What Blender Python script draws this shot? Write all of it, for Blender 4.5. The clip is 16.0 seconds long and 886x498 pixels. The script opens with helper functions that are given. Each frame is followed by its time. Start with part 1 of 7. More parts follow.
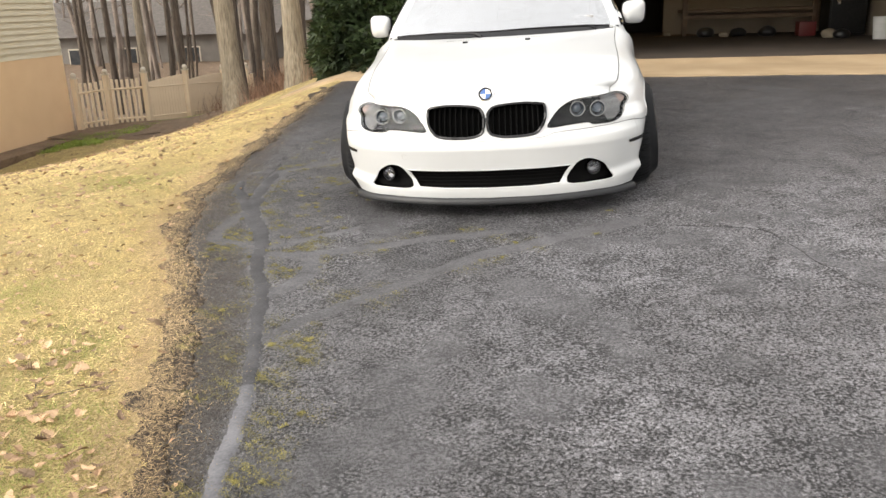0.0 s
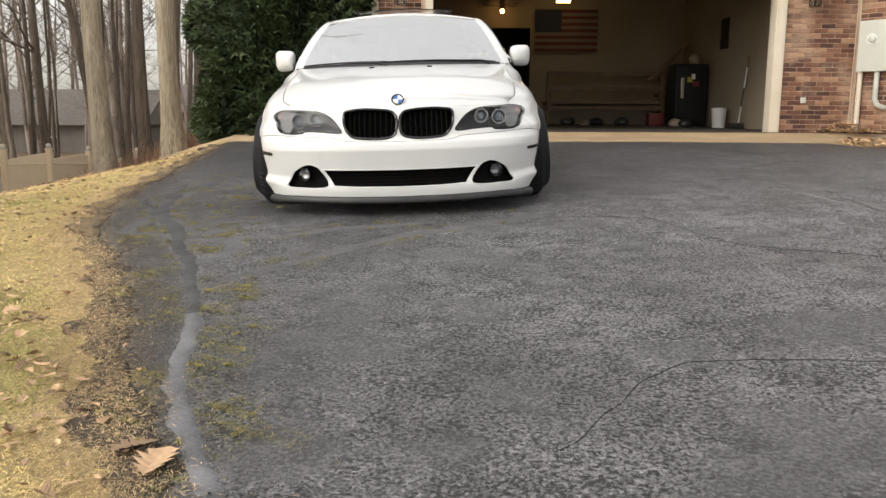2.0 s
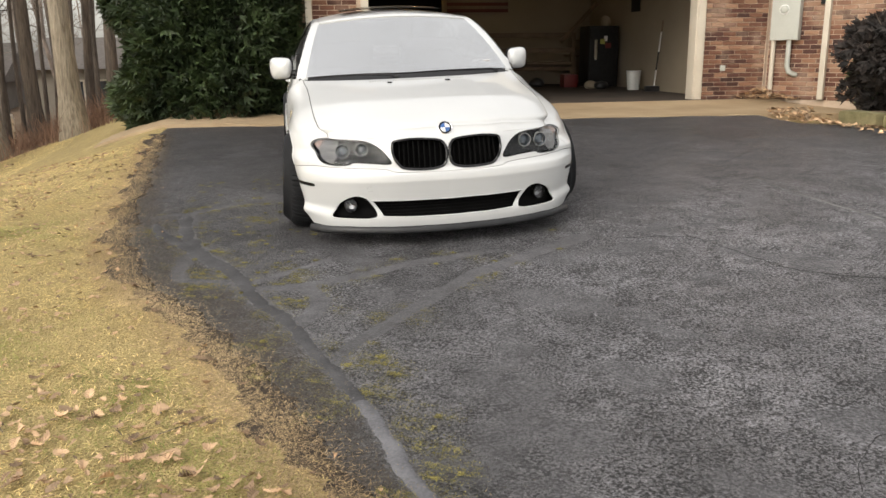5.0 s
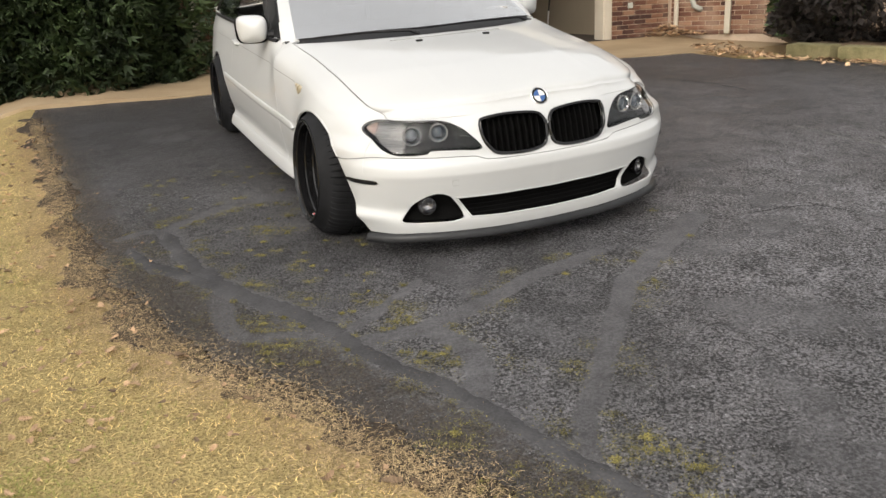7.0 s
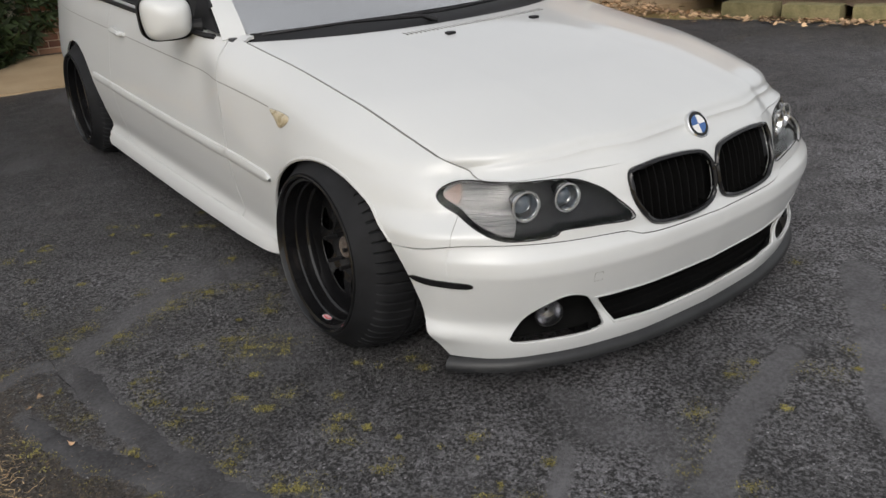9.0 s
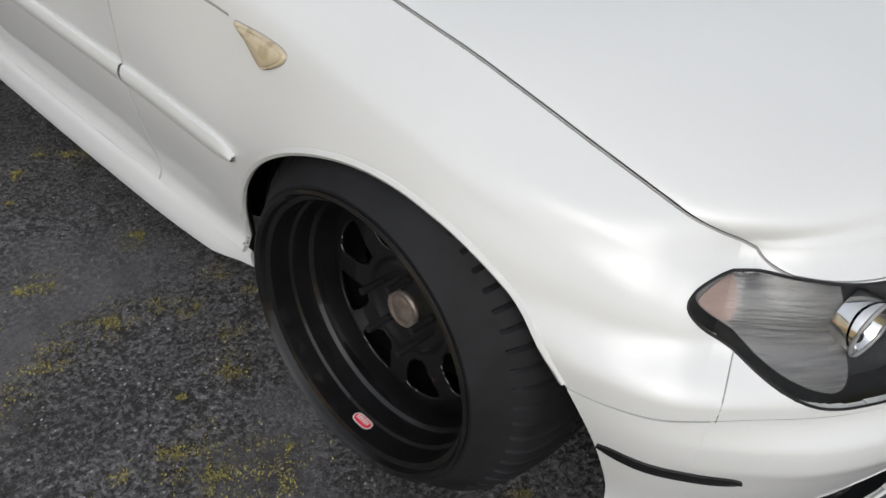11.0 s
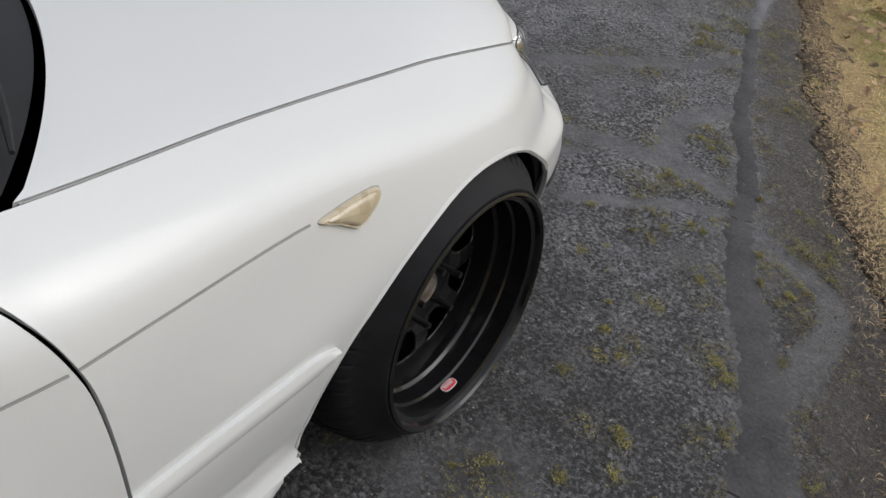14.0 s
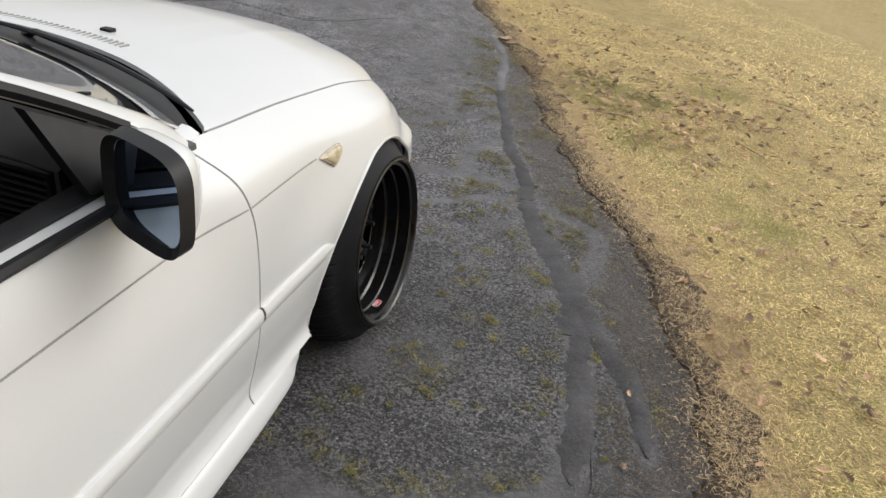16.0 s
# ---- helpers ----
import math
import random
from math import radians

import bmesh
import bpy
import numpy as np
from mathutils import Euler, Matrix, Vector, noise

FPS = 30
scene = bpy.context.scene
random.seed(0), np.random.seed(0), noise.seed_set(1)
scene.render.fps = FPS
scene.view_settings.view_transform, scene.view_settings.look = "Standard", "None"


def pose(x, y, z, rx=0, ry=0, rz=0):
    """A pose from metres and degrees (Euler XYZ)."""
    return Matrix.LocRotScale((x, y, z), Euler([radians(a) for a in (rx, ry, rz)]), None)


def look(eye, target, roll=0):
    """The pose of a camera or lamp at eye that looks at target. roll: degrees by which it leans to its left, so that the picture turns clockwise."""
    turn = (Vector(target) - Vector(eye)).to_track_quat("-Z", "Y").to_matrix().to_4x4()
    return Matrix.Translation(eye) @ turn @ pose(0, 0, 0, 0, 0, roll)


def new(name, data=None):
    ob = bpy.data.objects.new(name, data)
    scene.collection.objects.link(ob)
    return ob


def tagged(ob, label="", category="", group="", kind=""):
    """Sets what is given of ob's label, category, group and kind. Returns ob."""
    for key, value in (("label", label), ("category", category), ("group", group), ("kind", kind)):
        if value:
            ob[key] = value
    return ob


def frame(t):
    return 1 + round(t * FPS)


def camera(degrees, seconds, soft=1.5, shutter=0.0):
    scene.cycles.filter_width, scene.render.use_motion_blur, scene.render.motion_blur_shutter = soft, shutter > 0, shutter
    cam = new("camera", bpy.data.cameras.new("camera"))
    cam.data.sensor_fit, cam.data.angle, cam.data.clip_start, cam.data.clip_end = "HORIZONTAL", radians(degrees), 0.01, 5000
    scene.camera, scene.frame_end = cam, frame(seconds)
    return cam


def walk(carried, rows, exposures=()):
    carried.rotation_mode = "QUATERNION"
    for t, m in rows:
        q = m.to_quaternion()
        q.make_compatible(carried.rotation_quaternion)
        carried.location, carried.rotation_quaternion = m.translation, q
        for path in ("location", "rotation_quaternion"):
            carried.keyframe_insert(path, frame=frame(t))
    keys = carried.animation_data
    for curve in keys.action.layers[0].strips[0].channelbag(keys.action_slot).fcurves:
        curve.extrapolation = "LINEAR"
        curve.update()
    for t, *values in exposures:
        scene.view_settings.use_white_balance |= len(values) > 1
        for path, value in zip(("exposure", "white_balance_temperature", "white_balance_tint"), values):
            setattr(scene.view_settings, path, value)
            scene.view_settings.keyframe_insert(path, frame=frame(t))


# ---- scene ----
cam = camera(58.1, 16.0, soft=1.5)
SLOPE = pose(0, 0, 0, 2.60, -1.70, -0.08)  # the driveway falls from the garage
PATH = [
    (0, (0.346, -4.796, 1.073), (0.066, -2.906, 0.48), -1.9),
    (0.5, (0.348, -5.112, 1.048), (0.21, -3.178, 0.556), -1.0),
    (1, (0.2, -5.2, 0.934), (0.169, -3.229, 0.592), 0.1),
    (1.5, (0.113, -5.235, 0.713), (0.196, -3.266, 0.371), 0.8),
    (2, (0.116, -5.173, 0.555), (0.168, -3.203, 0.212), 0.2),
    (2.5, (0.11, -5.167, 0.486), (0.213, -3.202, 0.13), 0.2),
    (3, (0.076, -5.179, 0.567), (0.166, -3.213, 0.213), 0.2),
    (3.5, (-0.011, -5.429, 0.847), (-0.007, -3.506, 0.298), -2.2),
    (4, (-0.185, -5.344, 0.939), (-0.16, -3.442, 0.32), -0.8),
    (4.5, (-0.455, -5.19, 0.995), (-0.369, -3.256, 0.496), 0.3),
    (4.7, (-0.611, -5.131, 1.007), (-0.42, -3.197, 0.534), -0.0),
    (6.8, (-1.726, -3.88, 1.093), (-1.009, -2.118, 0.476), -1.7),
    (7, (-1.768, -3.703, 1.065), (-1.038, -1.946, 0.449), -3.1),
    (7.5, (-1.835, -3.275, 1.116), (-1.115, -1.532, 0.449), -3.8),
    (8, (-1.938, -2.892, 1.101), (-1.092, -1.206, 0.436), -5.1),
    (8.5, (-1.929, -2.513, 1.115), (-0.943, -0.963, 0.326), -4.8),
    (9, (-1.868, -2.027, 1.161), (-0.801, -0.509, 0.414), -3.6),
    (9.2, (-1.788, -1.896, 1.147), (-0.767, -0.365, 0.364), -2.7),
    (11.3, (-1.449, -0.502, 1.139), (-0.232, 0.377, -0.183), 4.2),
    (11.5, (-1.486, -0.388, 1.179), (-0.185, 0.305, -0.172), 5.2),
    (12, (-1.482, -0.054, 1.172), (-0.126, 0.207, -0.275), 7.2),
    (12.5, (-1.468, 0.283, 1.177), (-0.161, -0.086, -0.292), 18.1),
    (13, (-1.476, 0.484, 1.2), (-0.434, -0.493, -0.199), 17.1),
    (13.5, (-1.42, 0.663, 1.24), (-0.536, -0.55, -0.081), 12.5),
    (14, (-1.411, 0.888, 1.342), (-0.601, -0.36, 0.005), 6.0),
    (14.5, (-1.485, 1.218, 1.413), (-0.847, -0.227, 0.186), 4.8),
    (15, (-1.563, 1.434, 1.429), (-0.931, -0.093, 0.304), 0.5),
    (15.5, (-1.613, 1.64, 1.452), (-1.049, 0.08, 0.335), 2.4),
    (16, (-1.57, 1.857, 1.47), (-1.132, 0.208, 0.427), 5.3),
]
EXPOSURE = [(0, 0.8, 7050, 10), (1.0, 0.6, 7050, 10), (1.5, 0.45, 7050, 10), (3.0, 0.38, 7050, 10), (4.5, 0.3, 7050, 10), (7, 0.13, 7050, 10), (8.0, 0.04, 7050, 10), (8.5, 0.05, 6900, 10), (9, -0.4, 6700, 10), (11.5, -0.35, 6480, 10), (12.5, -0.36, 6480, 10), (13.0, -0.2, 6480, 10), (13.5, -0.19, 6480, 10), (14.0, -0.42, 6480, 10), (14.5, -0.36, 6480, 10), (15.5, -0.07, 6600, 10), (16, 0.0, 6700, 10)]  # seconds, stops, white balance
walk(cam, [(t, look(eye, target, roll)) for t, eye, target, roll in PATH], EXPOSURE)

# ---- sky and light: an overcast winter day ----
world = bpy.data.worlds.new("overcast_sky")
scene.world = world
world.use_nodes = True
_t = world.node_tree
_sky = _t.nodes.new("ShaderNodeTexSky")
_sky.sky_type, _sky.sun_disc = "NISHITA", False
_sky.sun_elevation, _sky.sun_rotation, _sky.dust_density, _sky.ozone_density = radians(38), radians(230), 1.5, 1.0
_hs = _t.nodes.new("ShaderNodeHueSaturation")
_hs.inputs["Saturation"].default_value = 0.18
_t.links.new(_sky.outputs[0], _hs.inputs["Color"])
_dir, _xyz, _up, _mul = _t.nodes.new("ShaderNodeTexCoord"), _t.nodes.new("ShaderNodeSeparateXYZ"), _t.nodes.new("ShaderNodeMapRange"), _t.nodes.new("ShaderNodeMix")
_t.links.new(_dir.outputs["Generated"], _xyz.inputs[0])
_t.links.new(_xyz.outputs["Z"], _up.inputs[0])
_up.inputs["From Min"].default_value, _up.inputs["From Max"].default_value = 0.0, 0.75
_up.inputs["To Min"].default_value, _up.inputs["To Max"].default_value = 0.88, 2.1
_mul.data_type, _mul.blend_type = "RGBA", "MULTIPLY"
_mul.inputs[0].default_value = 1.0
_t.links.new(_hs.outputs[0], _mul.inputs[6])
_t.links.new(_up.outputs[0], _mul.inputs[7])
_t.links.new(_mul.outputs[2], _t.nodes["Background"].inputs["Color"])
_t.nodes["Background"].inputs["Strength"].default_value = 0.15
_sun = new("sun", bpy.data.lights.new("sun", "SUN"))
_sun.data.energy, _sun.data.angle, _sun.data.color = 0.8, radians(40), (1.0, 0.97, 0.92)
_sun.matrix_basis = pose(0, 0, 20, 52, 0, -50)

# ---- helpers of this scene ----


def bm_new():
    return bmesh.new()


def to_mesh(bm, name, angle=35):
    me = bpy.data.meshes.new(name)
    bmesh.ops.recalc_face_normals(bm, faces=bm.faces) if len(bm.faces) < 60000 and bm.faces else None
    bm.to_mesh(me)
    bm.free()
    me.shade_smooth()
    me.set_sharp_from_angle(angle=radians(angle))
    return me


def part(name, bm, material, parent, label="", angle=35):
    """One mesh under a thing or a part."""
    ob = new(name, to_mesh(bm, name, angle))
    ob.data.materials.append(material)
    ob.parent = parent
    return tagged(ob, label)


def thing(name, label, category, m=None, kind="", group=""):
    ob = new(name)
    ob.empty_display_size = 0.1
    if m is not None:
        ob.matrix_basis = m
    return tagged(ob, label, category, group, kind)


def solo(name, bm, material, label, category, m=None, kind="", group="", angle=35):
    ob = new(name, to_mesh(bm, name, angle))
    ob.data.materials.append(material)
    if m is not None:
        ob.matrix_basis = m
    return tagged(ob, label, category, group, kind)


def raw(name, verts, faces, material, smooth_faces=False):
    """A large mesh straight from arrays of triangles or quads."""
    me = bpy.data.meshes.new(name)
    verts, faces = np.asarray(verts, np.float32), np.asarray(faces, np.int32)
    k = faces.shape[1]
    me.vertices.add(len(verts))
    me.vertices.foreach_set("co", verts.ravel())
    me.loops.add(faces.size)
    me.loops.foreach_set("vertex_index", faces.ravel())
    me.polygons.add(len(faces))
    me.polygons.foreach_set("loop_start", np.arange(0, faces.size, k, dtype=np.int32))
    me.polygons.foreach_set("use_smooth", np.full(len(faces), smooth_faces))
    me.update(calc_edges=True)
    me.validate()
    ob = new(name, me)
    me.materials.append(material)
    return ob


def box(bm, x0, x1, y0, y1, z0, z1, bevel=0.0, m=None):
    r = bmesh.ops.create_cube(bm, size=1, matrix=Matrix.LocRotScale(((x0 + x1) / 2, (y0 + y1) / 2, (z0 + z1) / 2), None, (abs(x1 - x0), abs(y1 - y0), abs(z1 - z0))))
    if bevel:
        es = list({e for v in r["verts"] for e in v.link_edges})
        q = bmesh.ops.bevel(bm, geom=es, offset=bevel, segments=2, affect="EDGES", profile=0.7)
        vs = list({v for f in q["faces"] for v in f.verts} | {v for v in r["verts"] if v.is_valid})
    else:
        vs = r["verts"]
    if m is not None:
        bmesh.ops.transform(bm, matrix=m, verts=vs)
    return vs


def tube(bm, pts, radii, n=8, cap=True):
    """A tapered pipe along points."""
    pts = [Vector(p) for p in pts]
    if not hasattr(radii, "__len__"):
        radii = [radii] * len(pts)
    rings, up = [], Vector((0.013, 0.02, 1))
    for i, p in enumerate(pts):
        d = (pts[min(i + 1, len(pts) - 1)] - pts[max(i - 1, 0)]).normalized()
        a = d.cross(up if abs(d.normalized().dot(up.normalized())) < .95 else Vector((1, .1, 0))).normalized()
        b = d.cross(a)
        rings.append([bm.verts.new(p + radii[i] * (math.cos(k * math.tau / n) * a + math.sin(k * math.tau / n) * b)) for k in range(n)])
    for r, q in zip(rings, rings[1:]):
        for k in range(n):
            bm.faces.new((r[k], r[(k + 1) % n], q[(k + 1) % n], q[k]))
    if cap:
        bm.faces.new(rings[0][::-1])
        bm.faces.new(rings[-1])


def lathe(bm, prof, n=64, squeeze=None):
    """Turns a profile of (along x, radius) about the x axis."""
    rings = []
    for j, (x, r) in enumerate(prof):
        ring = []
        for k in range(n):
            a = k * math.tau / n
            rr = r + (squeeze(j, k) if squeeze else 0)
            ring.append(bm.verts.new((x, rr * math.cos(a), rr * math.sin(a))))
        rings.append(ring)
    for r, q in zip(rings, rings[1:]):
        for k in range(n):
            bm.faces.new((r[k], r[(k + 1) % n], q[(k + 1) % n], q[k]))
    return rings


def grid(bm, pts, keep=None):
    """Quads over an array of points (rows, columns, 3); keep(i, j) drops quads."""
    vs = [[bm.verts.new(p) for p in row] for row in pts]
    for i in range(len(vs) - 1):
        for j in range(len(vs[0]) - 1):
            if keep is None or keep(i, j):
                bm.faces.new((vs[i][j], vs[i][j + 1], vs[i + 1][j + 1], vs[i + 1][j]))
    loose = [v for v in bm.verts if not v.link_faces]
    bmesh.ops.delete(bm, geom=loose, context="VERTS")
    return vs


def inside(poly, u, v):
    """Even-odd test of points against a polygon, on arrays."""
    u, v = np.broadcast_arrays(np.asarray(u, float), np.asarray(v, float))
    r = np.zeros(u.shape, bool)
    for (a, b), (c, d) in zip(poly, poly[1:] + poly[:1]):
        with np.errstate(divide="ignore", invalid="ignore"):
            r ^= ((b > v) != (d > v)) & (u < (c - a) * (v - b) / (d - b + 1e-12) + a)
    return r


# ---- materials ----


def surf(name, c1, c2, scale=8.0, rough=0.6, bump=0.0, bscale=60.0, metal=0.0, coat=0.0, fine=0.25, rvar=0.1, detail=6.0, island=0.0, objvar=0.0, spec=0.5, dist=0.01, grain=(1, 1, 1)):
    """A surface with a broad and a fine variation of colour and gloss, and relief, at real size."""
    m = bpy.data.materials.new(name)
    m.use_nodes = True
    t, n = m.node_tree, m.node_tree.nodes
    b = n["Principled BSDF"]
    src_co = n.new("ShaderNodeTexCoord")
    co = n.new("ShaderNodeMapping")
    co.inputs["Scale"].default_value = grain
    t.links.new(src_co.outputs["Object"], co.inputs["Vector"])
    broad = n.new("ShaderNodeTexNoise")
    broad.inputs["Scale"].default_value, broad.inputs["Detail"].default_value = scale, detail
    t.links.new(co.outputs[0], broad.inputs["Vector"])
    small = n.new("ShaderNodeTexNoise")
    small.inputs["Scale"].default_value, small.inputs["Detail"].default_value = bscale, 4
    t.links.new(co.outputs[0], small.inputs["Vector"])
    mixv = n.new("ShaderNodeMix")
    mixv.data_type = "FLOAT"
    mixv.inputs[0].default_value = fine
    t.links.new(broad.outputs["Fac"], mixv.inputs[2])
    t.links.new(small.outputs["Fac"], mixv.inputs[3])
    ramp = n.new("ShaderNodeValToRGB")
    ramp.color_ramp.elements[0].position, ramp.color_ramp.elements[1].position = 0.32, 0.68
    ramp.color_ramp.elements[0].color, ramp.color_ramp.elements[1].color = (*c1, 1), (*c2, 1)
    t.links.new(mixv.outputs[0], ramp.inputs[0])
    col = ramp.outputs[0]
    if island or objvar:
        hs = n.new("ShaderNodeHueSaturation")
        if island:
            g = n.new("ShaderNodeNewGeometry")
            src = g.outputs["Random Per Island"]
        else:
            g = n.new("ShaderNodeObjectInfo")
            src = g.outputs["Random"]
        mr = n.new("ShaderNodeMapRange")
        amt = island or objvar
        mr.inputs["To Min"].default_value, mr.inputs["To Max"].default_value = 1 - amt, 1 + amt
        t.links.new(src, mr.inputs[0])
        t.links.new(mr.outputs[0], hs.inputs["Value"])
        t.links.new(col, hs.inputs["Color"])
        col = hs.outputs[0]
    t.links.new(col, b.inputs["Base Color"])
    rr = n.new("ShaderNodeMapRange")
    rr.inputs["To Min"].default_value, rr.inputs["To Max"].default_value = max(0.0, rough - rvar), min(1.0, rough + rvar)
    t.links.new(mixv.outputs[0], rr.inputs[0])
    t.links.new(rr.outputs[0], b.inputs["Roughness"])
    b.inputs["Metallic"].default_value, b.inputs["Coat Weight"].default_value, b.inputs["Coat Roughness"].default_value = metal, coat, 0.04
    b.inputs["Specular IOR Level"].default_value = spec
    if bump:
        bp = n.new("ShaderNodeBump")
        bp.inputs["Strength"].default_value, bp.inputs["Distance"].default_value = bump, dist
        t.links.new(small.outputs["Fac"], bp.inputs["Height"])
        t.links.new(bp.outputs[0], b.inputs["Normal"])
    return m


def asphalt_material(name, dark, light, flake=80.0, worn_from=0.36, gloss=.46):
    """Weathered asphalt: pale flakes and stones where the dark sealer has worn off, in patches; shade and sheen by
    place are put into its tone.
    """
    m = bpy.data.materials.new(name)
    m.use_nodes = True
    t, n = m.node_tree, m.node_tree.nodes
    b = n["Principled BSDF"]
    co = n.new("ShaderNodeTexCoord")

    def tex(kind, **kw):
        x = n.new(kind)
        for k, v in kw.items():
            x.inputs[k].default_value = v
        t.links.new(co.outputs["Object"], x.inputs["Vector"])
        return x

    def ranged(src, a, b_, c=0.0, d=1.0):
        x = n.new("ShaderNodeMapRange")
        for k, v in zip(("From Min", "From Max", "To Min", "To Max"), (a, b_, c, d)):
            x.inputs[k].default_value = v
        t.links.new(src, x.inputs[0])
        return x.outputs[0]

    def calc(op, a, b_):
        x = n.new("ShaderNodeMath")
        x.operation = op
        for k, v in enumerate((a, b_)):
            if hasattr(v, "is_linked"):
                t.links.new(v, x.inputs[k])
            else:
                x.inputs[k].default_value = v
        return x.outputs[0]
    mottle = ranged(tex("ShaderNodeTexNoise", Scale=7.0, Detail=6.0, Roughness=0.65).outputs["Fac"], .3, .7, -.06, .06)
    chips = ranged(tex("ShaderNodeTexNoise", Scale=flake * 2.7, Detail=4.0, Roughness=0.7).outputs["Fac"], .25, .75, -.09, .09)
    pits = ranged(calc("ADD", calc("ADD", tex("ShaderNodeTexNoise", Scale=flake, Detail=6.0, Roughness=0.66).outputs["Fac"], mottle), chips), .42, .61)
    stone = tex("ShaderNodeTexVoronoi", Scale=flake * 1.7)
    sep = n.new("ShaderNodeSeparateColor")
    t.links.new(stone.outputs["Color"], sep.inputs[0])
    worn = ranged(tex("ShaderNodeTexNoise", Scale=1.6, Detail=7.0, Roughness=0.62).outputs["Fac"], worn_from, .66, .5, 1.0)
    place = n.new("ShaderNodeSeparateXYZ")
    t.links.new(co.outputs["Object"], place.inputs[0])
    # darker round the car: its shade is put into the asphalt's colour
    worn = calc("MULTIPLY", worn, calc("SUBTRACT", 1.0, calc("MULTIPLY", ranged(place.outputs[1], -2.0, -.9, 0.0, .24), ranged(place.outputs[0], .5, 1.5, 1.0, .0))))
    # darker up towards the garage, again shade put into the colour
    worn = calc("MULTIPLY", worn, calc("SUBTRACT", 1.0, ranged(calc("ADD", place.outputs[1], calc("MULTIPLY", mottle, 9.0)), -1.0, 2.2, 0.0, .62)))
    # paler to the right: the grazing sheen is put into the colour
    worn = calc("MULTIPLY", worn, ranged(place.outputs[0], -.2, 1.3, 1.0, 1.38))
    dust = None
    for dx, dy, dr in ((-1.20, .85, .42), (-1.45, 1.9, .75)):
        off = n.new("ShaderNodeVectorMath")
        off.operation = "DISTANCE"
        off.inputs[1].default_value = (dx, dy, .03)
        t.links.new(co.outputs["Object"], off.inputs[0])
        spot = ranged(calc("ADD", off.outputs["Value"], calc("MULTIPLY", mottle, 2.5)), dr * .35, dr, 1.0, 0.0)
        dust = spot if dust is None else calc("MAXIMUM", dust, spot)
    worn = calc("ADD", worn, calc("MULTIPLY", dust, .15))
    broad = tex("ShaderNodeTexNoise", Scale=0.42, Detail=5.0).outputs["Fac"]
    grain = ranged(tex("ShaderNodeTexNoise", Scale=330.0, Detail=3.0, Roughness=.7).outputs["Fac"], .3, .7)
    face = calc("ADD", calc("MULTIPLY", sep.outputs[1], .65), calc("MULTIPLY", grain, .55))
    amount = calc("MULTIPLY", calc("MULTIPLY", pits, calc("ADD", worn, .08)), face)
    fleck = calc("MULTIPLY", ranged(sep.outputs[0], .965, .99), ranged(stone.outputs["Distance"], .42, .30))
    net = n.new("ShaderNodeTexVoronoi")
    net.feature = "DISTANCE_TO_EDGE"
    net.inputs["Scale"].default_value = 5.5
    warp = tex("ShaderNodeTexNoise", Scale=12.0, Detail=6.0, Roughness=.7)
    shift = n.new("ShaderNodeVectorMath")
    shift.operation = "MULTIPLY_ADD"
    shift.inputs[1].default_value = (.22, .22, .22)
    t.links.new(warp.outputs["Color"], shift.inputs[0])
    t.links.new(co.outputs["Object"], shift.inputs[2])
    t.links.new(shift.outputs[0], net.inputs["Vector"])
    where = ranged(tex("ShaderNodeTexNoise", Scale=4.5, Detail=5.0).outputs["Fac"], .48, .57)
    crack = calc("MULTIPLY", ranged(net.outputs["Distance"], .006, .022, 1.0, 0.0), where)
    amount = calc("MULTIPLY", amount, calc("SUBTRACT", 1.0, calc("MULTIPLY", crack, .9)))
    amount = calc("ADD", amount, calc("MULTIPLY", fleck, .8))
    # skins of old sealer that still fill the grain, in patches and along the sealed cracks
    def toward(value, goal, mask):
        return calc("ADD", value, calc("MULTIPLY", calc("SUBTRACT", goal, value), mask))
    edge_noise = ranged(tex("ShaderNodeTexNoise", Scale=19.0, Detail=8.0, Roughness=.75).outputs["Fac"], .25, .75, -.22, .22)
    skin_in = calc("ADD", tex("ShaderNodeTexNoise", Scale=2.3, Detail=4.0, Roughness=.55).outputs["Fac"], calc("MULTIPLY", edge_noise, .35))
    skinned = ranged(skin_in, .52, .60, 0.0, .72)
    seal = n.new("ShaderNodeAttribute")
    seal.attribute_name = "seal"
    skinned = calc("MAXIMUM", skinned, ranged(calc("ADD", seal.outputs["Fac"], calc("MULTIPLY", edge_noise, 1.8)), .55, .95, 0.0, .92))
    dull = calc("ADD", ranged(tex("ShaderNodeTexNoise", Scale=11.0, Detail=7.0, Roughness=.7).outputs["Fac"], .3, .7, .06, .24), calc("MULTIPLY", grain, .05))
    # the sealer skins darken towards the garage too, as painted shade
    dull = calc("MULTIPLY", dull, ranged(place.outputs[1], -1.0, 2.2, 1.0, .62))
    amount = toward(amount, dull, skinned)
    ramp = n.new("ShaderNodeValToRGB")
    ramp.color_ramp.elements[0].position, ramp.color_ramp.elements[1].position = 0.02, 1.0
    ramp.color_ramp.elements[0].color, ramp.color_ramp.elements[1].color = (*dark, 1), (*light, 1)
    t.links.new(amount, ramp.inputs[0])
    mx = n.new("ShaderNodeMix")
    mx.data_type, mx.blend_type = "RGBA", "MULTIPLY"
    mx.inputs[0].default_value = 1.0
    r2 = n.new("ShaderNodeValToRGB")
    r2.color_ramp.elements[0].position, r2.color_ramp.elements[1].position = 0.35, 0.66
    r2.color_ramp.elements[0].color, r2.color_ramp.elements[1].color = (0.84, 0.825, 0.82, 1), (1.14, 1.135, 1.15, 1)
    t.links.new(broad, r2.inputs[0])
    t.links.new(ramp.outputs[0], mx.inputs[6])
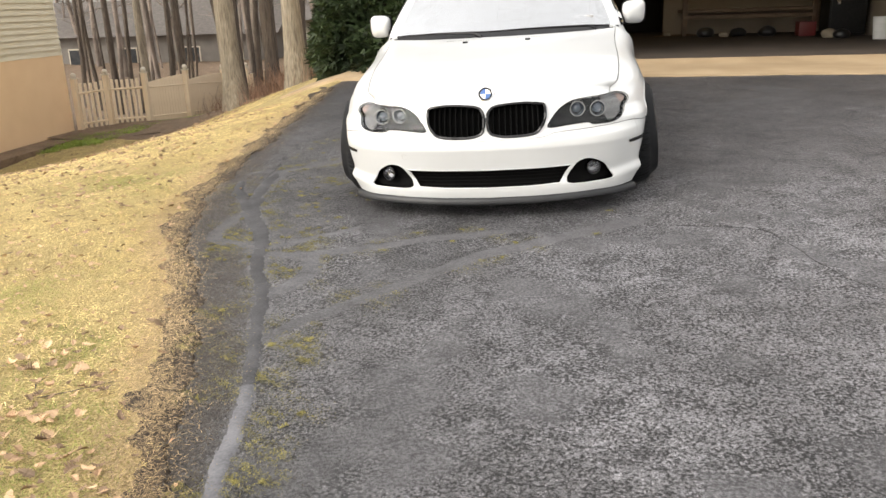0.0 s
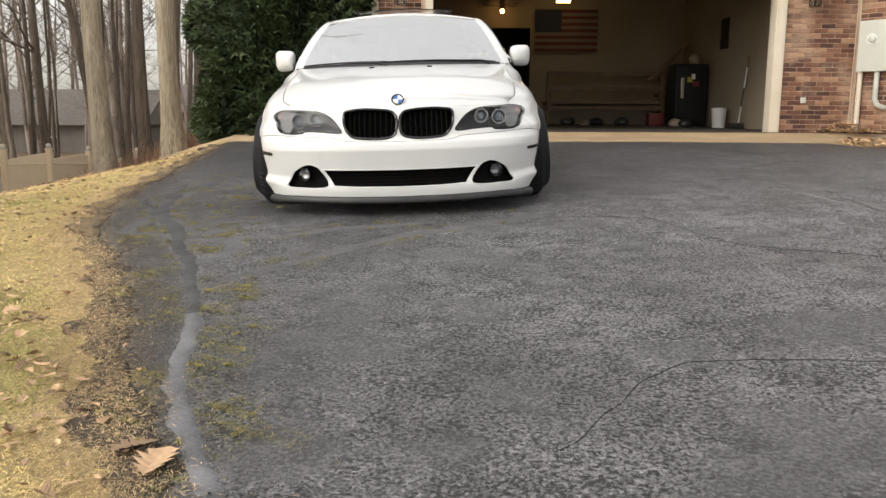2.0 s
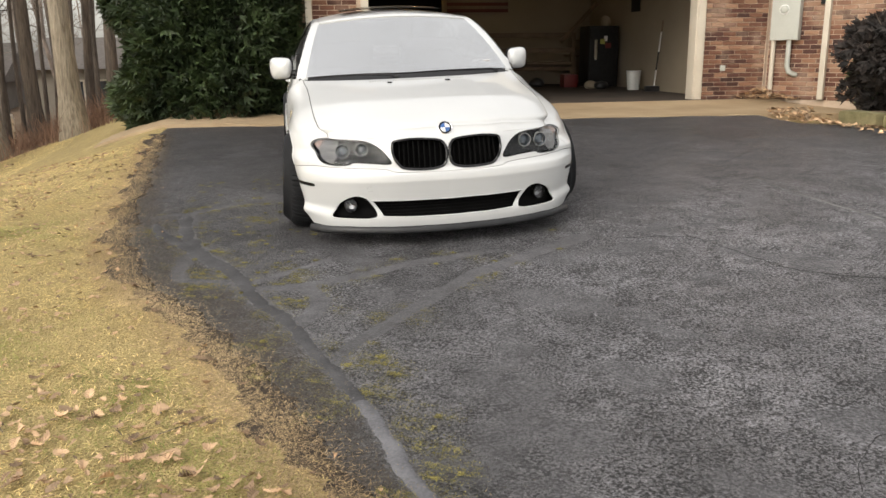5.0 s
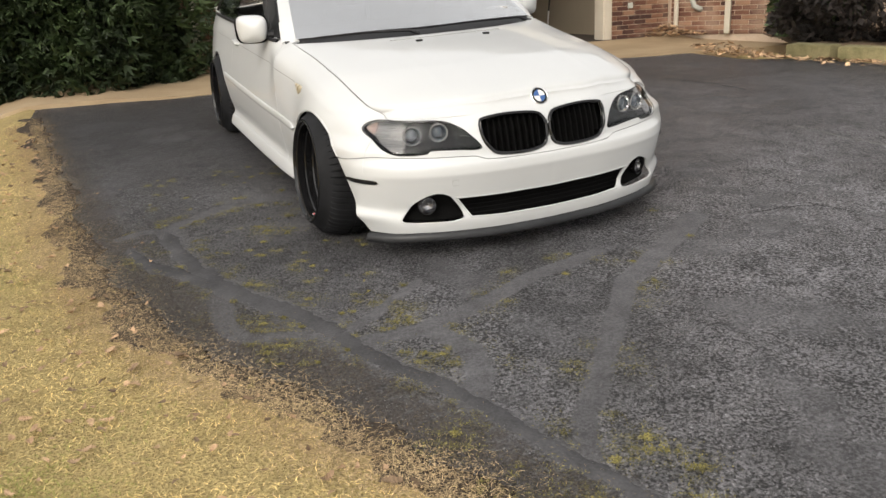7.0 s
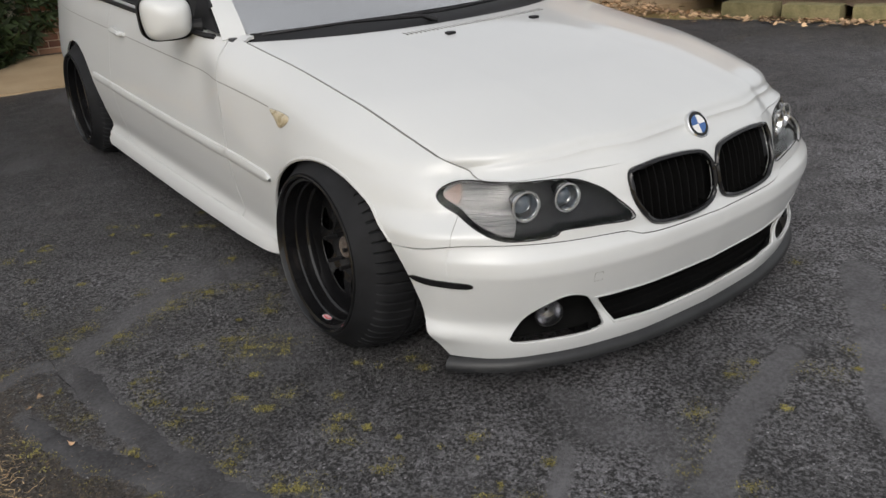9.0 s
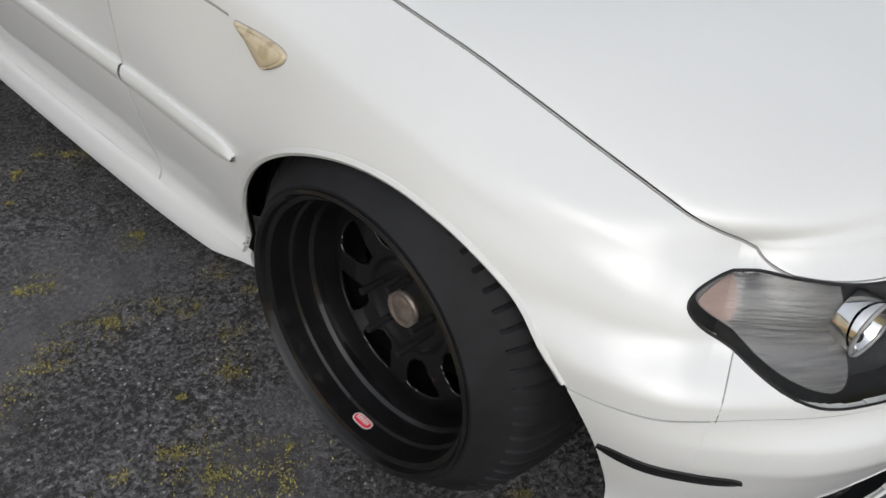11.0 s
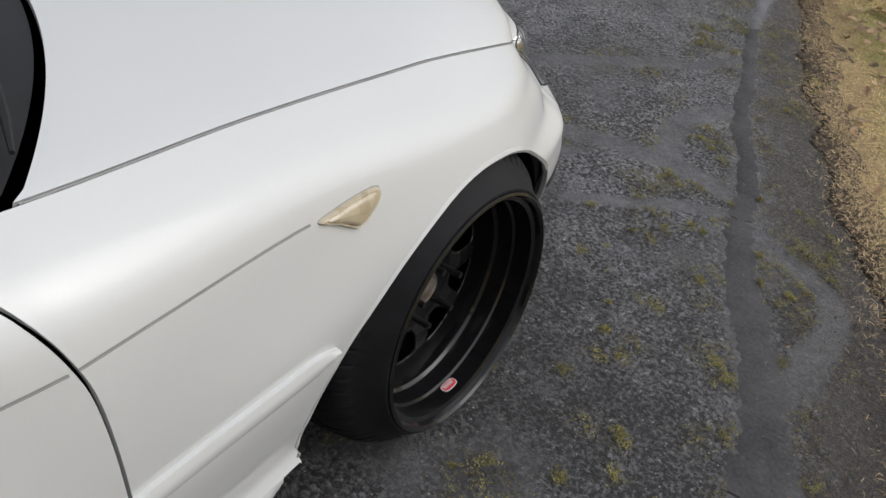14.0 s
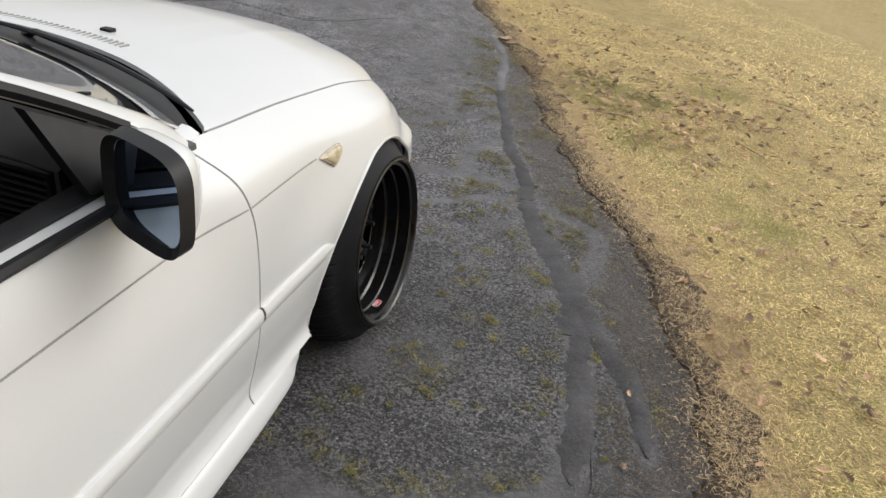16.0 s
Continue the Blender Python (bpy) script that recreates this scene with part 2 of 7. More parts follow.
    t.links.new(r2.outputs[0], mx.inputs[7])
    soil = n.new("ShaderNodeAttribute")
    soil.attribute_name = "soil"
    crumb = tex("ShaderNodeTexNoise", Scale=26.0, Detail=7.0, Roughness=.72).outputs["Fac"]
    cover = ranged(calc("ADD", soil.outputs["Fac"], ranged(crumb, .25, .75, -.55, .55)), .0, .45)
    dirt = n.new("ShaderNodeValToRGB")
    dirt.color_ramp.elements[0].position, dirt.color_ramp.elements[1].position = .25, .85
    dirt.color_ramp.elements[0].color, dirt.color_ramp.elements[1].color = (.015, .012, .010, 1), (.092, .071, .054, 1)
    t.links.new(calc("ADD", calc("MULTIPLY", grain, .5), calc("MULTIPLY", sep.outputs[2], .45)), dirt.inputs[0])
    laid = n.new("ShaderNodeMix")
    laid.data_type = "RGBA"
    t.links.new(calc("MULTIPLY", cover, calc("SUBTRACT", .85, ranged(calc("ADD", seal.outputs["Fac"], edge_noise), .55, 1.0, 0.0, .7))), laid.inputs[0])
    t.links.new(mx.outputs[2], laid.inputs[6])
    t.links.new(dirt.outputs[0], laid.inputs[7])
    t.links.new(laid.outputs[2], b.inputs["Base Color"])
    t.links.new(calc("SUBTRACT", ranged(broad, .3, .7, .63, .77), calc("MULTIPLY", calc("MULTIPLY", pits, gloss), calc("SUBTRACT", 1.0, calc("MULTIPLY", skinned, .6)))), b.inputs["Roughness"])
    b.inputs["Specular IOR Level"].default_value = .55
    bp = n.new("ShaderNodeBump")
    bp.inputs["Strength"].default_value, bp.inputs["Distance"].default_value = 0.75, 0.005
    rough_top = calc("MULTIPLY", calc("SUBTRACT", 1.0, stone.outputs["Distance"]), calc("MULTIPLY", worn, .35))
    height = calc("SUBTRACT", calc("ADD", pits, calc("ADD", rough_top, calc("MULTIPLY", grain, .25))), crack)
    t.links.new(toward(height, .8, calc("MULTIPLY", skinned, .8)), bp.inputs["Height"])
    t.links.new(bp.outputs[0], b.inputs["Normal"])
    return m


def brick_material(name):
    """Old brick: each one its own red, tan or pink, with pale mortar smeared over in patches."""
    m = surf(name, (.8, .8, .8), (1.15, 1.12, 1.1), 9, .88, .55, 85, dist=.004)
    t, n = m.node_tree, m.node_tree.nodes
    b = n["Principled BSDF"]
    grain = b.inputs["Base Color"].links[0].from_socket
    info = n.new("ShaderNodeObjectInfo")
    ramp = n.new("ShaderNodeValToRGB")
    for k, (p, c) in enumerate(((0, (.045, .021, .016)), (.25, (.095, .038, .026)), (.5, (.145, .062, .038)), (.75, (.22, .108, .064)), (1, (.34, .20, .125)))):
        e = ramp.color_ramp.elements[k] if k < 2 else ramp.color_ramp.elements.new(p)
        e.position, e.color = p, (*c, 1)
    t.links.new(info.outputs["Random"], ramp.inputs[0])
    mul = n.new("ShaderNodeMix")
    mul.data_type, mul.blend_type = "RGBA", "MULTIPLY"
    mul.inputs[0].default_value = 1.0
    t.links.new(ramp.outputs[0], mul.inputs[6])
    t.links.new(grain, mul.inputs[7])
    geo = n.new("ShaderNodeNewGeometry")
    smear = n.new("ShaderNodeTexNoise")
    smear.inputs["Scale"].default_value, smear.inputs["Detail"].default_value = 2.3, 7
    t.links.new(geo.outputs["Position"], smear.inputs["Vector"])
    mr = n.new("ShaderNodeMapRange")
    mr.inputs["From Min"].default_value, mr.inputs["From Max"].default_value, mr.inputs["To Max"].default_value = .50, .70, .62
    t.links.new(smear.outputs["Fac"], mr.inputs[0])
    mx = n.new("ShaderNodeMix")
    mx.data_type = "RGBA"
    mx.inputs[7].default_value = (.46, .315, .225, 1)
    t.links.new(mr.outputs[0], mx.inputs[0])
    t.links.new(mul.outputs[2], mx.inputs[6])
    t.links.new(mx.outputs[2], b.inputs["Base Color"])
    return m


def glass_material(name, tint=(1, 1, 1), rough=0.0, ior=1.45):
    m = bpy.data.materials.new(name)
    m.use_nodes = True
    b = m.node_tree.nodes["Principled BSDF"]
    b.inputs["Base Color"].default_value = (*tint, 1)
    b.inputs["Transmission Weight"].default_value, b.inputs["Roughness"].default_value, b.inputs["IOR"].default_value = 1.0, rough, ior
    return m


def glow(name, color, strength):
    m = bpy.data.materials.new(name)
    m.use_nodes = True
    b = m.node_tree.nodes["Principled BSDF"]
    b.inputs["Emission Color"].default_value, b.inputs["Emission Strength"].default_value = (*color, 1), strength
    return m


M = {
    "paint": surf("white_car_paint", (.61, .62, .62), (.645, .655, .655), 1.5, .42, 0, 300, coat=.8, rvar=.04),
    "black_gloss": surf("gloss_black", (.0055, .0055, .006), (.011, .011, .012), 20, .2, 0, 90, coat=.35, spec=.3),
    "black_plastic": surf("black_plastic", (.009, .009, .010), (.018, .018, .020), 30, .5, .15, 400, dist=.001, spec=.28),
    "lip_rubber": surf("lip_rubber", (.012, .0125, .014), (.026, .027, .029), 12, .45, .1, 200, dist=.001),
    "rubber": surf("tyre_rubber", (.0085, .0088, .0098), (.018, .0185, .0205), 14, .66, .2, 260, dist=.001, spec=.16),
    "shell": surf("dark_underbody_gap_shade", (.003, .003, .003), (.006, .006, .006), 10, .9, spec=.1),
    "chrome": surf("chrome", (.72, .72, .72), (.85, .85, .85), 40, .08, 0, 90, metal=1.0, rvar=.04),
    "reflector": surf("lamp_reflector", (.16, .16, .17), (.40, .40, .42), 30, .18, .4, 120, metal=1.0, dist=.002),
    "lamp_dark": surf("lamp_bezel", (.006, .006, .007), (.014, .014, .015), 30, .5, spec=.3),
    "brush": surf("russet_brush", (.15, .083, .055), (.36, .225, .155), 2, .95, island=.35),
    "amber": surf("amber_reflector", (.21, .145, .12), (.30, .21, .18), 30, .35, .5, 150, dist=.003, grain=(.10, .10, 1.3)),
    "ring_white": surf("pale_chrome_shine_ring", (.22, .22, .22), (.30, .30, .30), 30, .15, coat=.6),
    "thatch": surf("brown_thatch", (.30, .205, .105), (.62, .46, .26), 2.0, .85, island=.65, fine=.2),
    "cutting": surf("dull_cuttings", (.16, .115, .06), (.36, .27, .14), 2.0, .85, island=.5, fine=.2),
    "fluted": surf("fluted_reflector", (.09, .088, .086), (.25, .246, .242), 30, .3, .9, 190, metal=.6, dist=.004, grain=(.10, .10, 1.3), fine=.45),
    "lens": glass_material("clear_lens", (.93, .94, .95), .0, 1.2),
    "windscreen": glass_material("windscreen_glass", (.84, .89, .90), .0, 12.0),
    "tan_lens": surf("faded_amber_lens", (.40, .33, .21), (.52, .45, .32), 40, .28, .2, 90, coat=.6, dist=.001),
    "cabin": surf("dark_cabin_trim", (.045, .047, .052), (.065, .067, .072), 20, .6, .1, 300, dist=.001),
    "seat": surf("dark_leather_seat", (.04, .04, .042), (.065, .065, .068), 12, .5, .2, 120, dist=.002),
    "mirror": surf("mirror_glass", (.42, .55, .74), (.45, .58, .77), 5, .02, 0, 40, metal=1.0, rvar=.01),
    "hub_steel": surf("rusty_hub_steel", (.13, .10, .085), (.32, .28, .255), 60, .45, .3, 160, metal=.6, dist=.001),
    "badge_blue": surf("badge_blue", (.03, .10, .30), (.04, .12, .34), 40, .25, coat=.6),
    "badge_white": surf("badge_white", (.78, .78, .78), (.82, .82, .82), 40, .25, coat=.6),
    "red": surf("red_sticker", (.70, .04, .06), (.78, .06, .08), 60, .35),
    "sticker_white": surf("sticker_white", (.75, .72, .72), (.8, .78, .78), 60, .4),
    "asphalt": asphalt_material("weathered_shaded_asphalt", (.0185, .0178, .0184), (.44, .434, .454), 88.0),
    "sealant": surf("crack_sealant", (.033, .0322, .034), (.105, .103, .107), 6.0, .80, .4, 110, dist=.0015, fine=.4, spec=.2),
    "pale_sealant": surf("pale_crack_sealant", (.075, .074, .080), (.20, .198, .21), 7.0, .75, .4, 110, dist=.0015, fine=.4, spec=.3),
    "soil": surf("lawn_soil", (.20, .145, .06), (.62, .48, .205), 7.0, .95, .9, 95, fine=.72, dist=.03),
    "dirt": surf("edge_dirt", (.019, .015, .0125), (.10, .077, .058), 30, .95, .9, 160, dist=.006, fine=.6, spec=.2),
    "straw": surf("dry_grass_blades", (.54, .40, .15), (.94, .745, .35), .9, .8, island=.6, fine=.25),
    "green": surf("green_grass_blades", (.19, .21, .045), (.37, .36, .10), 1.2, .75, island=.3, fine=.15),
    "lush": surf("lush_grass_blades", (.17, .24, .035), (.33, .42, .075), 1.2, .75, island=.3, fine=.15),
    "moss": surf("moss_clumps", (.115, .100, .034), (.33, .29, .095), 14, .9, island=.45),
    "leaf": surf("fallen_oak_leaf", (.21, .122, .064), (.59, .40, .24), 3.0, .7, island=.6, fine=.25),
    "gravel": surf("loose_grit", (.06, .06, .06), (.22, .215, .21), 4, .8, island=.5),
    "concrete": surf("stained_concrete", (.28, .195, .11), (.42, .315, .195), 1.6, .85, .4, 60, dist=.006),
    "brick": brick_material("old_brick"),
    "mortar": surf("pale_mortar", (.44, .335, .25), (.58, .455, .35), 6, .95, .5, 90, dist=.004),
    "cream": surf("cream_painted_wood", (.56, .50, .40), (.64, .58, .48), 3, .6, .2, 40, dist=.003),
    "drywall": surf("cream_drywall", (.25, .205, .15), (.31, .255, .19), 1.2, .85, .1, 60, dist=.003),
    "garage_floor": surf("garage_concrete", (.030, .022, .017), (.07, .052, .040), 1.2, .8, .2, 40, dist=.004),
    "dark_void": surf("recess_shade_black", (.008, .008, .008), (.015, .014, .013), 4, .9),
    "navy": surf("flag_navy", (.012, .014, .03), (.02, .022, .045), 10, .8),
    "flag_red": surf("flag_red", (.075, .016, .018), (.11, .024, .026), 10, .8),
    "flag_white": surf("flag_white", (.16, .125, .105), (.20, .16, .135), 10, .8),
    "metal_grey": surf("painted_meter_box", (.42, .43, .38), (.52, .53, .48), 3, .45, .1, 50, dist=.002),
    "iron": surf("black_iron", (.008, .008, .009), (.018, .018, .018), 20, .5, .2, 90, dist=.002, spec=.25),
    "xenon": surf("bluish_projector_lens", (.05, .062, .08), (.09, .11, .135), 30, .05, 0, 60, coat=1.0, rvar=.02),
    "bulb": glow("warm_bulb", (1.0, .55, .18), 25.0),
    "tubelight": glow("warm_shade", (1.0, .72, .25), 5.0),
    "wood": surf("old_wood", (.11, .07, .042), (.20, .135, .085), 5, .7, .3, 60, dist=.004),
    "white_plastic": surf("white_plastic", (.6, .6, .58), (.68, .68, .66), 6, .5),
    "red_plastic": surf("red_plastic", (.10, .010, .010), (.15, .016, .013), 6, .45),
    "black_bag": surf("black_plastic_bag", (.012, .012, .014), (.03, .03, .032), 12, .35, .6, 25, dist=.01),
    "bark": surf("grey_brown_bark", (.15, .122, .090), (.46, .395, .305), 9, .95, 1.0, 38, fine=.55, dist=.04, grain=(1, 1, .13)),
    "bark_dark": surf("dark_bark", (.046, .037, .031), (.18, .142, .112), 8, .95, 1.0, 34, fine=.55, dist=.04, grain=(1, 1, .13)),
    "twig": surf("far_twigs", (.15, .120, .10), (.30, .245, .205), 2, .95, island=.25),
    "needle": surf("evergreen_sprays", (.010, .020, .008), (.058, .088, .028), 1.8, .6, island=.55),
    "needle_light": surf("rhododendron_leaf", (.035, .06, .02), (.10, .15, .05), 5, .5, island=.4),
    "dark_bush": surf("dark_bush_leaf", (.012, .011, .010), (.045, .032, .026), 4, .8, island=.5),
    "litter": surf("woodland_litter", (.10, .065, .04), (.26, .18, .115), 3, .95, .9, 20, fine=.5, dist=.04),
    "vinyl": surf("tan_vinyl_fence", (.70, .56, .39), (.77, .63, .45), 3, .5, .05, 40, dist=.003),
    "peach": surf("peach_stucco", (.78, .54, .32), (.83, .59, .36), 2, .85, .2, 60, dist=.004),
    "siding": surf("cream_siding", (.64, .57, .42), (.71, .64, .49), 2, .6, .1, 40, dist=.003),
    "grey_siding": surf("grey_siding", (.15, .135, .12), (.21, .19, .17), 2, .8),
    "beige_siding": surf("beige_siding", (.23, .205, .17), (.29, .26, .215), 2, .8),
    "roof": surf("asphalt_shingle", (.10, .088, .078), (.17, .15, .135), 6, .9, .4, 20, dist=.02),
    "stone": surf("mossy_edging_stone", (.13, .12, .05), (.32, .27, .14), 7, .9, .6, 50, objvar=.25, dist=.01),
    "pane": surf("dark_window_pane", (.03, .035, .04), (.06, .065, .07), 3, .08, rvar=.02),
    "sign_bar": surf("dark_letters", (.02, .02, .02), (.03, .03, .03), 30, .5),
}
# ---- the car's skin: an outline seen from above, pushed in and out by height; car axes: nose at -y, z up ----


def pchip(xs, ys):
    """A smooth curve through a few control values."""
    xs, ys = np.asarray(xs, float), np.asarray(ys, float)
    d = np.diff(ys) / np.diff(xs)
    m = np.empty_like(ys)
    m[0], m[-1] = d[0], d[-1]
    with np.errstate(divide="ignore", invalid="ignore"):
        m[1:-1] = np.where(d[:-1] * d[1:] > 0, 2 * d[:-1] * d[1:] / (d[:-1] + d[1:]), 0)

    def f(x):
        x = np.clip(np.asarray(x, float), xs[0], xs[-1])
        i = np.clip(np.searchsorted(xs, x) - 1, 0, len(xs) - 2)
        h = xs[i + 1] - xs[i]
        t = (x - xs[i]) / h
        return ys[i] * (1 + 2 * t) * (1 - t) ** 2 + m[i] * h * t * (1 - t) ** 2 + ys[i + 1] * t * t * (3 - 2 * t) + m[i + 1] * h * t * t * (t - 1)
    return f


def smooth(a, b, x):
    t = np.clip((np.asarray(x, float) - a) / (b - a), 0, 1)
    return t * t * (3 - 2 * t)


_out_x = pchip(range(18), [0, .222, .425, .582, .698, .771, .808, .828, .842, .866, .878, .880, .880, .875, .85, .79, .58, 0])
_out_y = pchip(range(18), [-.750, -.740, -.703, -.647, -.571, -.481, -.357, 0, .37, .72, 1.4, 2.0, 2.35, 2.75, 3.1, 3.45, 3.69, 3.74])
_front = pchip([.06, .115, .165, .215, .27, .345, .385, .412, .428, .448, .495, .54, .58, .605, .63], [-.062, -.034, -.024, -.036, -.022, -.004, .004, .0, -.012, -.024, -.034, -.046, -.064, -.082, -.115])
_fender = pchip([0, .02, .045, .08, .13, .2, .3, .6], [-.130, -.092, -.052, -.025, -.012, -.004, 0, 0])
_low = pchip([.10, .15, .19, .23, .32, .42, .5], [-.05, -.03, -.008, -.026, -.012, 0, 0])
_door = pchip([.10, .15, .19, .23, .32, .46, .58, .70, .77, .86], [-.05, -.03, -.010, -.032, -.014, 0, -.012, -.036, -.05, -.085])
ARCH_Z, ARCH_R, REAR_Y = .192, .397, 2.735


_droop = pchip([-.62, -.55, -.49, -.42, -.34, -.24, -.12, 0, .1], [.588, .594, .608, .627, .648, .675, .705, .730, .7445])


def shut_z(y):
    """Height of the line between bonnet and wing, and of the belt line behind it."""
    y = np.asarray(y, float)
    return np.where(y < 0, _droop(y), np.where(y < .7, .730 + .145 * y, .730 + .145 * .7 + .022 * (y - .7)))


def push(s, z):
    s, z = np.broadcast_arrays(np.asarray(s, float), np.asarray(z, float))
    y = _out_y(s)
    side = _fender(np.maximum(shut_z(np.clip(y, -.56, 9)) - z, 0)) + _low(z)
    a, b = smooth(3.2, 6.2, s), smooth(8.95, 9.35, s)
    side = side + .020 * (1 - smooth(.46, .64, z)) * smooth(4.3, 5.6, s) * (1 - smooth(8.0, 9.0, s))
    turn_ = np.arctan2(z - ARCH_Z, y)
    rise = np.maximum(np.hypot(y, z - ARCH_Z) - ARCH_R, 0)
    side = side + .030 * smooth(radians(25), radians(75), turn_) * (1 - smooth(radians(110), radians(155), turn_)) * np.exp(-(rise / .12) ** 1.6) * (np.abs(y) < .6)
    corner = _front(z)
    lampside = .032 * (smooth(.47, .53, z) - smooth(.595, .645, z)) * np.interp(s, [1.2, 2.0, 3.0, 4.2, 5.2, 5.8, 6.8], [0, 1, 1, 1.15, 1.5, 1.2, 0])
    return (corner * (1 - a) + side * a) * (1 - b) + _door(z) * b - lampside


def skin(s, z, out=0.0):
    """The point of the skin at outline parameter s (0 nose, 17 tail) and height z; x >= 0 half."""
    s, z = np.broadcast_arrays(np.asarray(s, float), np.asarray(z, float))
    x, y = _out_x(s), _out_y(s)
    e = 1e-3
    tx, ty = _out_x(np.minimum(s + e, 17)) - _out_x(np.maximum(s - e, 0)), _out_y(np.minimum(s + e, 17)) - _out_y(np.maximum(s - e, 0))
    n = np.hypot(tx, ty)
    o = push(s, z) + out
    px = np.where(s <= 0, 0, x + ty / n * o)
    return np.stack([np.maximum(px, 0), y - tx / n * o, z], -1)


def s_at(y):
    """Outline parameter of a place along the side."""
    ss = np.linspace(4, 16, 2400)
    return np.interp(y, _out_y(ss), ss)

# ---- the car ----
car = thing("car", "white lowered coupe with black steel wheels, parked on the driveway", "car", SLOPE)
SIDES = (1, -1)


def mirrored(pts, side):
    p = np.array(pts, float)
    p[..., 0] *= side
    return p


def panel(name, pts, material, parent=None, label="", side=1, keep=None, thick=.010):
    """A sheet of bodywork with thickness, from an array of points whose rows run up and columns run back."""
    bm = bm_new()
    p = mirrored(pts, side)
    grid(bm, p, keep)
    if side < 0:
        bmesh.ops.reverse_faces(bm, faces=bm.faces)
    me = bpy.data.meshes.new(name)
    bm.to_mesh(me)
    bm.free()
    me.shade_smooth()
    me.set_sharp_from_angle(angle=radians(38))
    ob = new(name, me)
    me.materials.append(material)
    ob.parent = parent or car
    if thick:
        md = ob.modifiers.new("thickness", "SOLIDIFY")
        md.thickness, md.offset = thick, -1
        sp = ob.modifiers.new("crisp_edges", "EDGE_SPLIT")
        sp.split_angle = radians(40)
    return tagged(ob, label)


door_edge = pchip([.2, .5, .6, .67, .72, .77, .80, .84], [.690, .695, .698, .703, .714, .732, .750, .775])
crease = pchip([.36, .7, .9, 2.05, 3.3], [.676, .709, .717, .745, .77])
bump_top = pchip([0, 1.0, 1.36, 1.62, 2.4, 4.5, 6.2, 7], [.418, .421, .425, .440, .446, .454, .430, .41])
bump_low = pchip([0, 2, 3.5, 5, 6.5], [.106, .108, .110, .112, .112])
_zmap = pchip([.09, .142, .182, .276, .375, .433, .46, .50, .60], [.068, .114, .165, .266, .369, .418, .447, .492, .60])


def lowered(poly):
    """A line on the nose, let down towards the chin."""
    return [(a, float(b + (_zmap(b) - b) * (1 - smooth(3.4, 5.2, a)))) for a, b in poly]


_edge = pchip([0, 1.2, 1.7, 2.4, 3.6, 4.2, 4.3], [.614, .607, .601, .598, .595, .594, .594])


def top_edge(s):
    return np.where(np.asarray(s) < 4.2, _edge(s), shut_z(_out_y(s)))


LAMP = [(5.15, .565), (4.95, .588), (4.1, .592), (3.4, .592), (2.4, .588), (1.95, .567), (1.68, .534), (1.46, .481), (2.0, .484), (2.62, .487), (2.78, .477), (3.31, .474), (3.84, .479), (4.49, .512), (4.92, .537)]
KIDNEY = [(1.42, .572), (1.31, .587), (.84, .594), (.27, .586), (.1, .567), (.045, .53), (.08, .476), (.24, .455), (.58, .449), (1.09, .456), (1.27, .478), (1.40, .52)]
POCKET = [(3.58, .203), (3.42, .245), (3.15, .280), (2.69, .308), (2.4, .305), (2.2, .281), (2.02, .205), (2.9, .198)]
INTAKE = [(-.2, .274), (1.0, .276), (2.08, .278), (1.74, .190), (1.0, .184), (-.2, .182)]


def rounded(poly, n=6, closed=True):
    """The polygon with its corners rounded: a smooth closed run of points."""
    p = np.array(poly, float)
    m = len(p)
    res = []
    for i in range(m):
        a, b, c, d = p[i - 1], p[i], p[(i + 1) % m], p[(i + 2) % m]
        for k in range(n):
            t = k / n
            res.append(.5 * ((2 * b) + (c - a) * t + (2 * a - 5 * b + 4 * c - d) * t * t + (3 * b - a - 3 * c + d) * t ** 3))
    return [tuple(q) for q in res]


def wide(poly):
    """The lamp's outer end, drawn back round the corner."""
    return [(a if a < 3.8 else 3.8 + (a - 3.8) * 1.36, b) for a, b in poly]


LAMP = wide(LAMP)
POCKET = [((a - 2.8) * 1.1 + 2.8, (b - .25) * 1.12 + .238) for a, b in POCKET]
LAMP, KIDNEY, POCKET, INTAKE = lowered(LAMP), lowered(KIDNEY), lowered(POCKET), lowered(INTAKE)
LAMP_R, KIDNEY_R, POCKET_R = rounded(LAMP), rounded(KIDNEY), rounded(POCKET)


def rim_tube(name, poly, out, r, material, parent, side, label=""):
    """A bead that follows a closed line on the skin."""
    bm = bm_new()
    p = np.array(poly)
    pts = mirrored(skin(p[:, 0], p[:, 1], out), side)
    pts = [tuple(q) for q in pts] + [tuple(pts[0]), tuple(pts[1])]
    tube(bm, pts, r, 6, cap=False)
    return part(name, bm, material, parent, label, angle=60)


def patch(poly, out, n=70, rows=34):
    """The piece of the skin inside a closed line, pushed out or in, as rows across it that follow its border."""
    p = np.array(poly)
    s0, s1 = p[:, 0].min() + 1e-4, p[:, 0].max() - 1e-4
    cols = []
    for s in s0 + (s1 - s0) * (.5 - .5 * np.cos(np.linspace(0, math.pi, n))):
        zs = []
        for (a, b), (c, d) in zip(poly, poly[1:] + poly[:1]):
            if (a <= s) != (c <= s):
                zs.append(b + (d - b) * (s - a) / (c - a))
        lo, hi = min(zs), max(zs)
        cols.append(skin(np.full(rows, s), np.linspace(lo, hi, rows), out))
    return np.array(cols).transpose(1, 0, 2)



def whole(pts, hole):
    """Both halves of a panel that runs across the nose, as one sheet."""
    return np.concatenate([mirrored(pts[:, :0:-1], -1), pts], 1), np.concatenate([hole[:, ::-1], hole], 1)


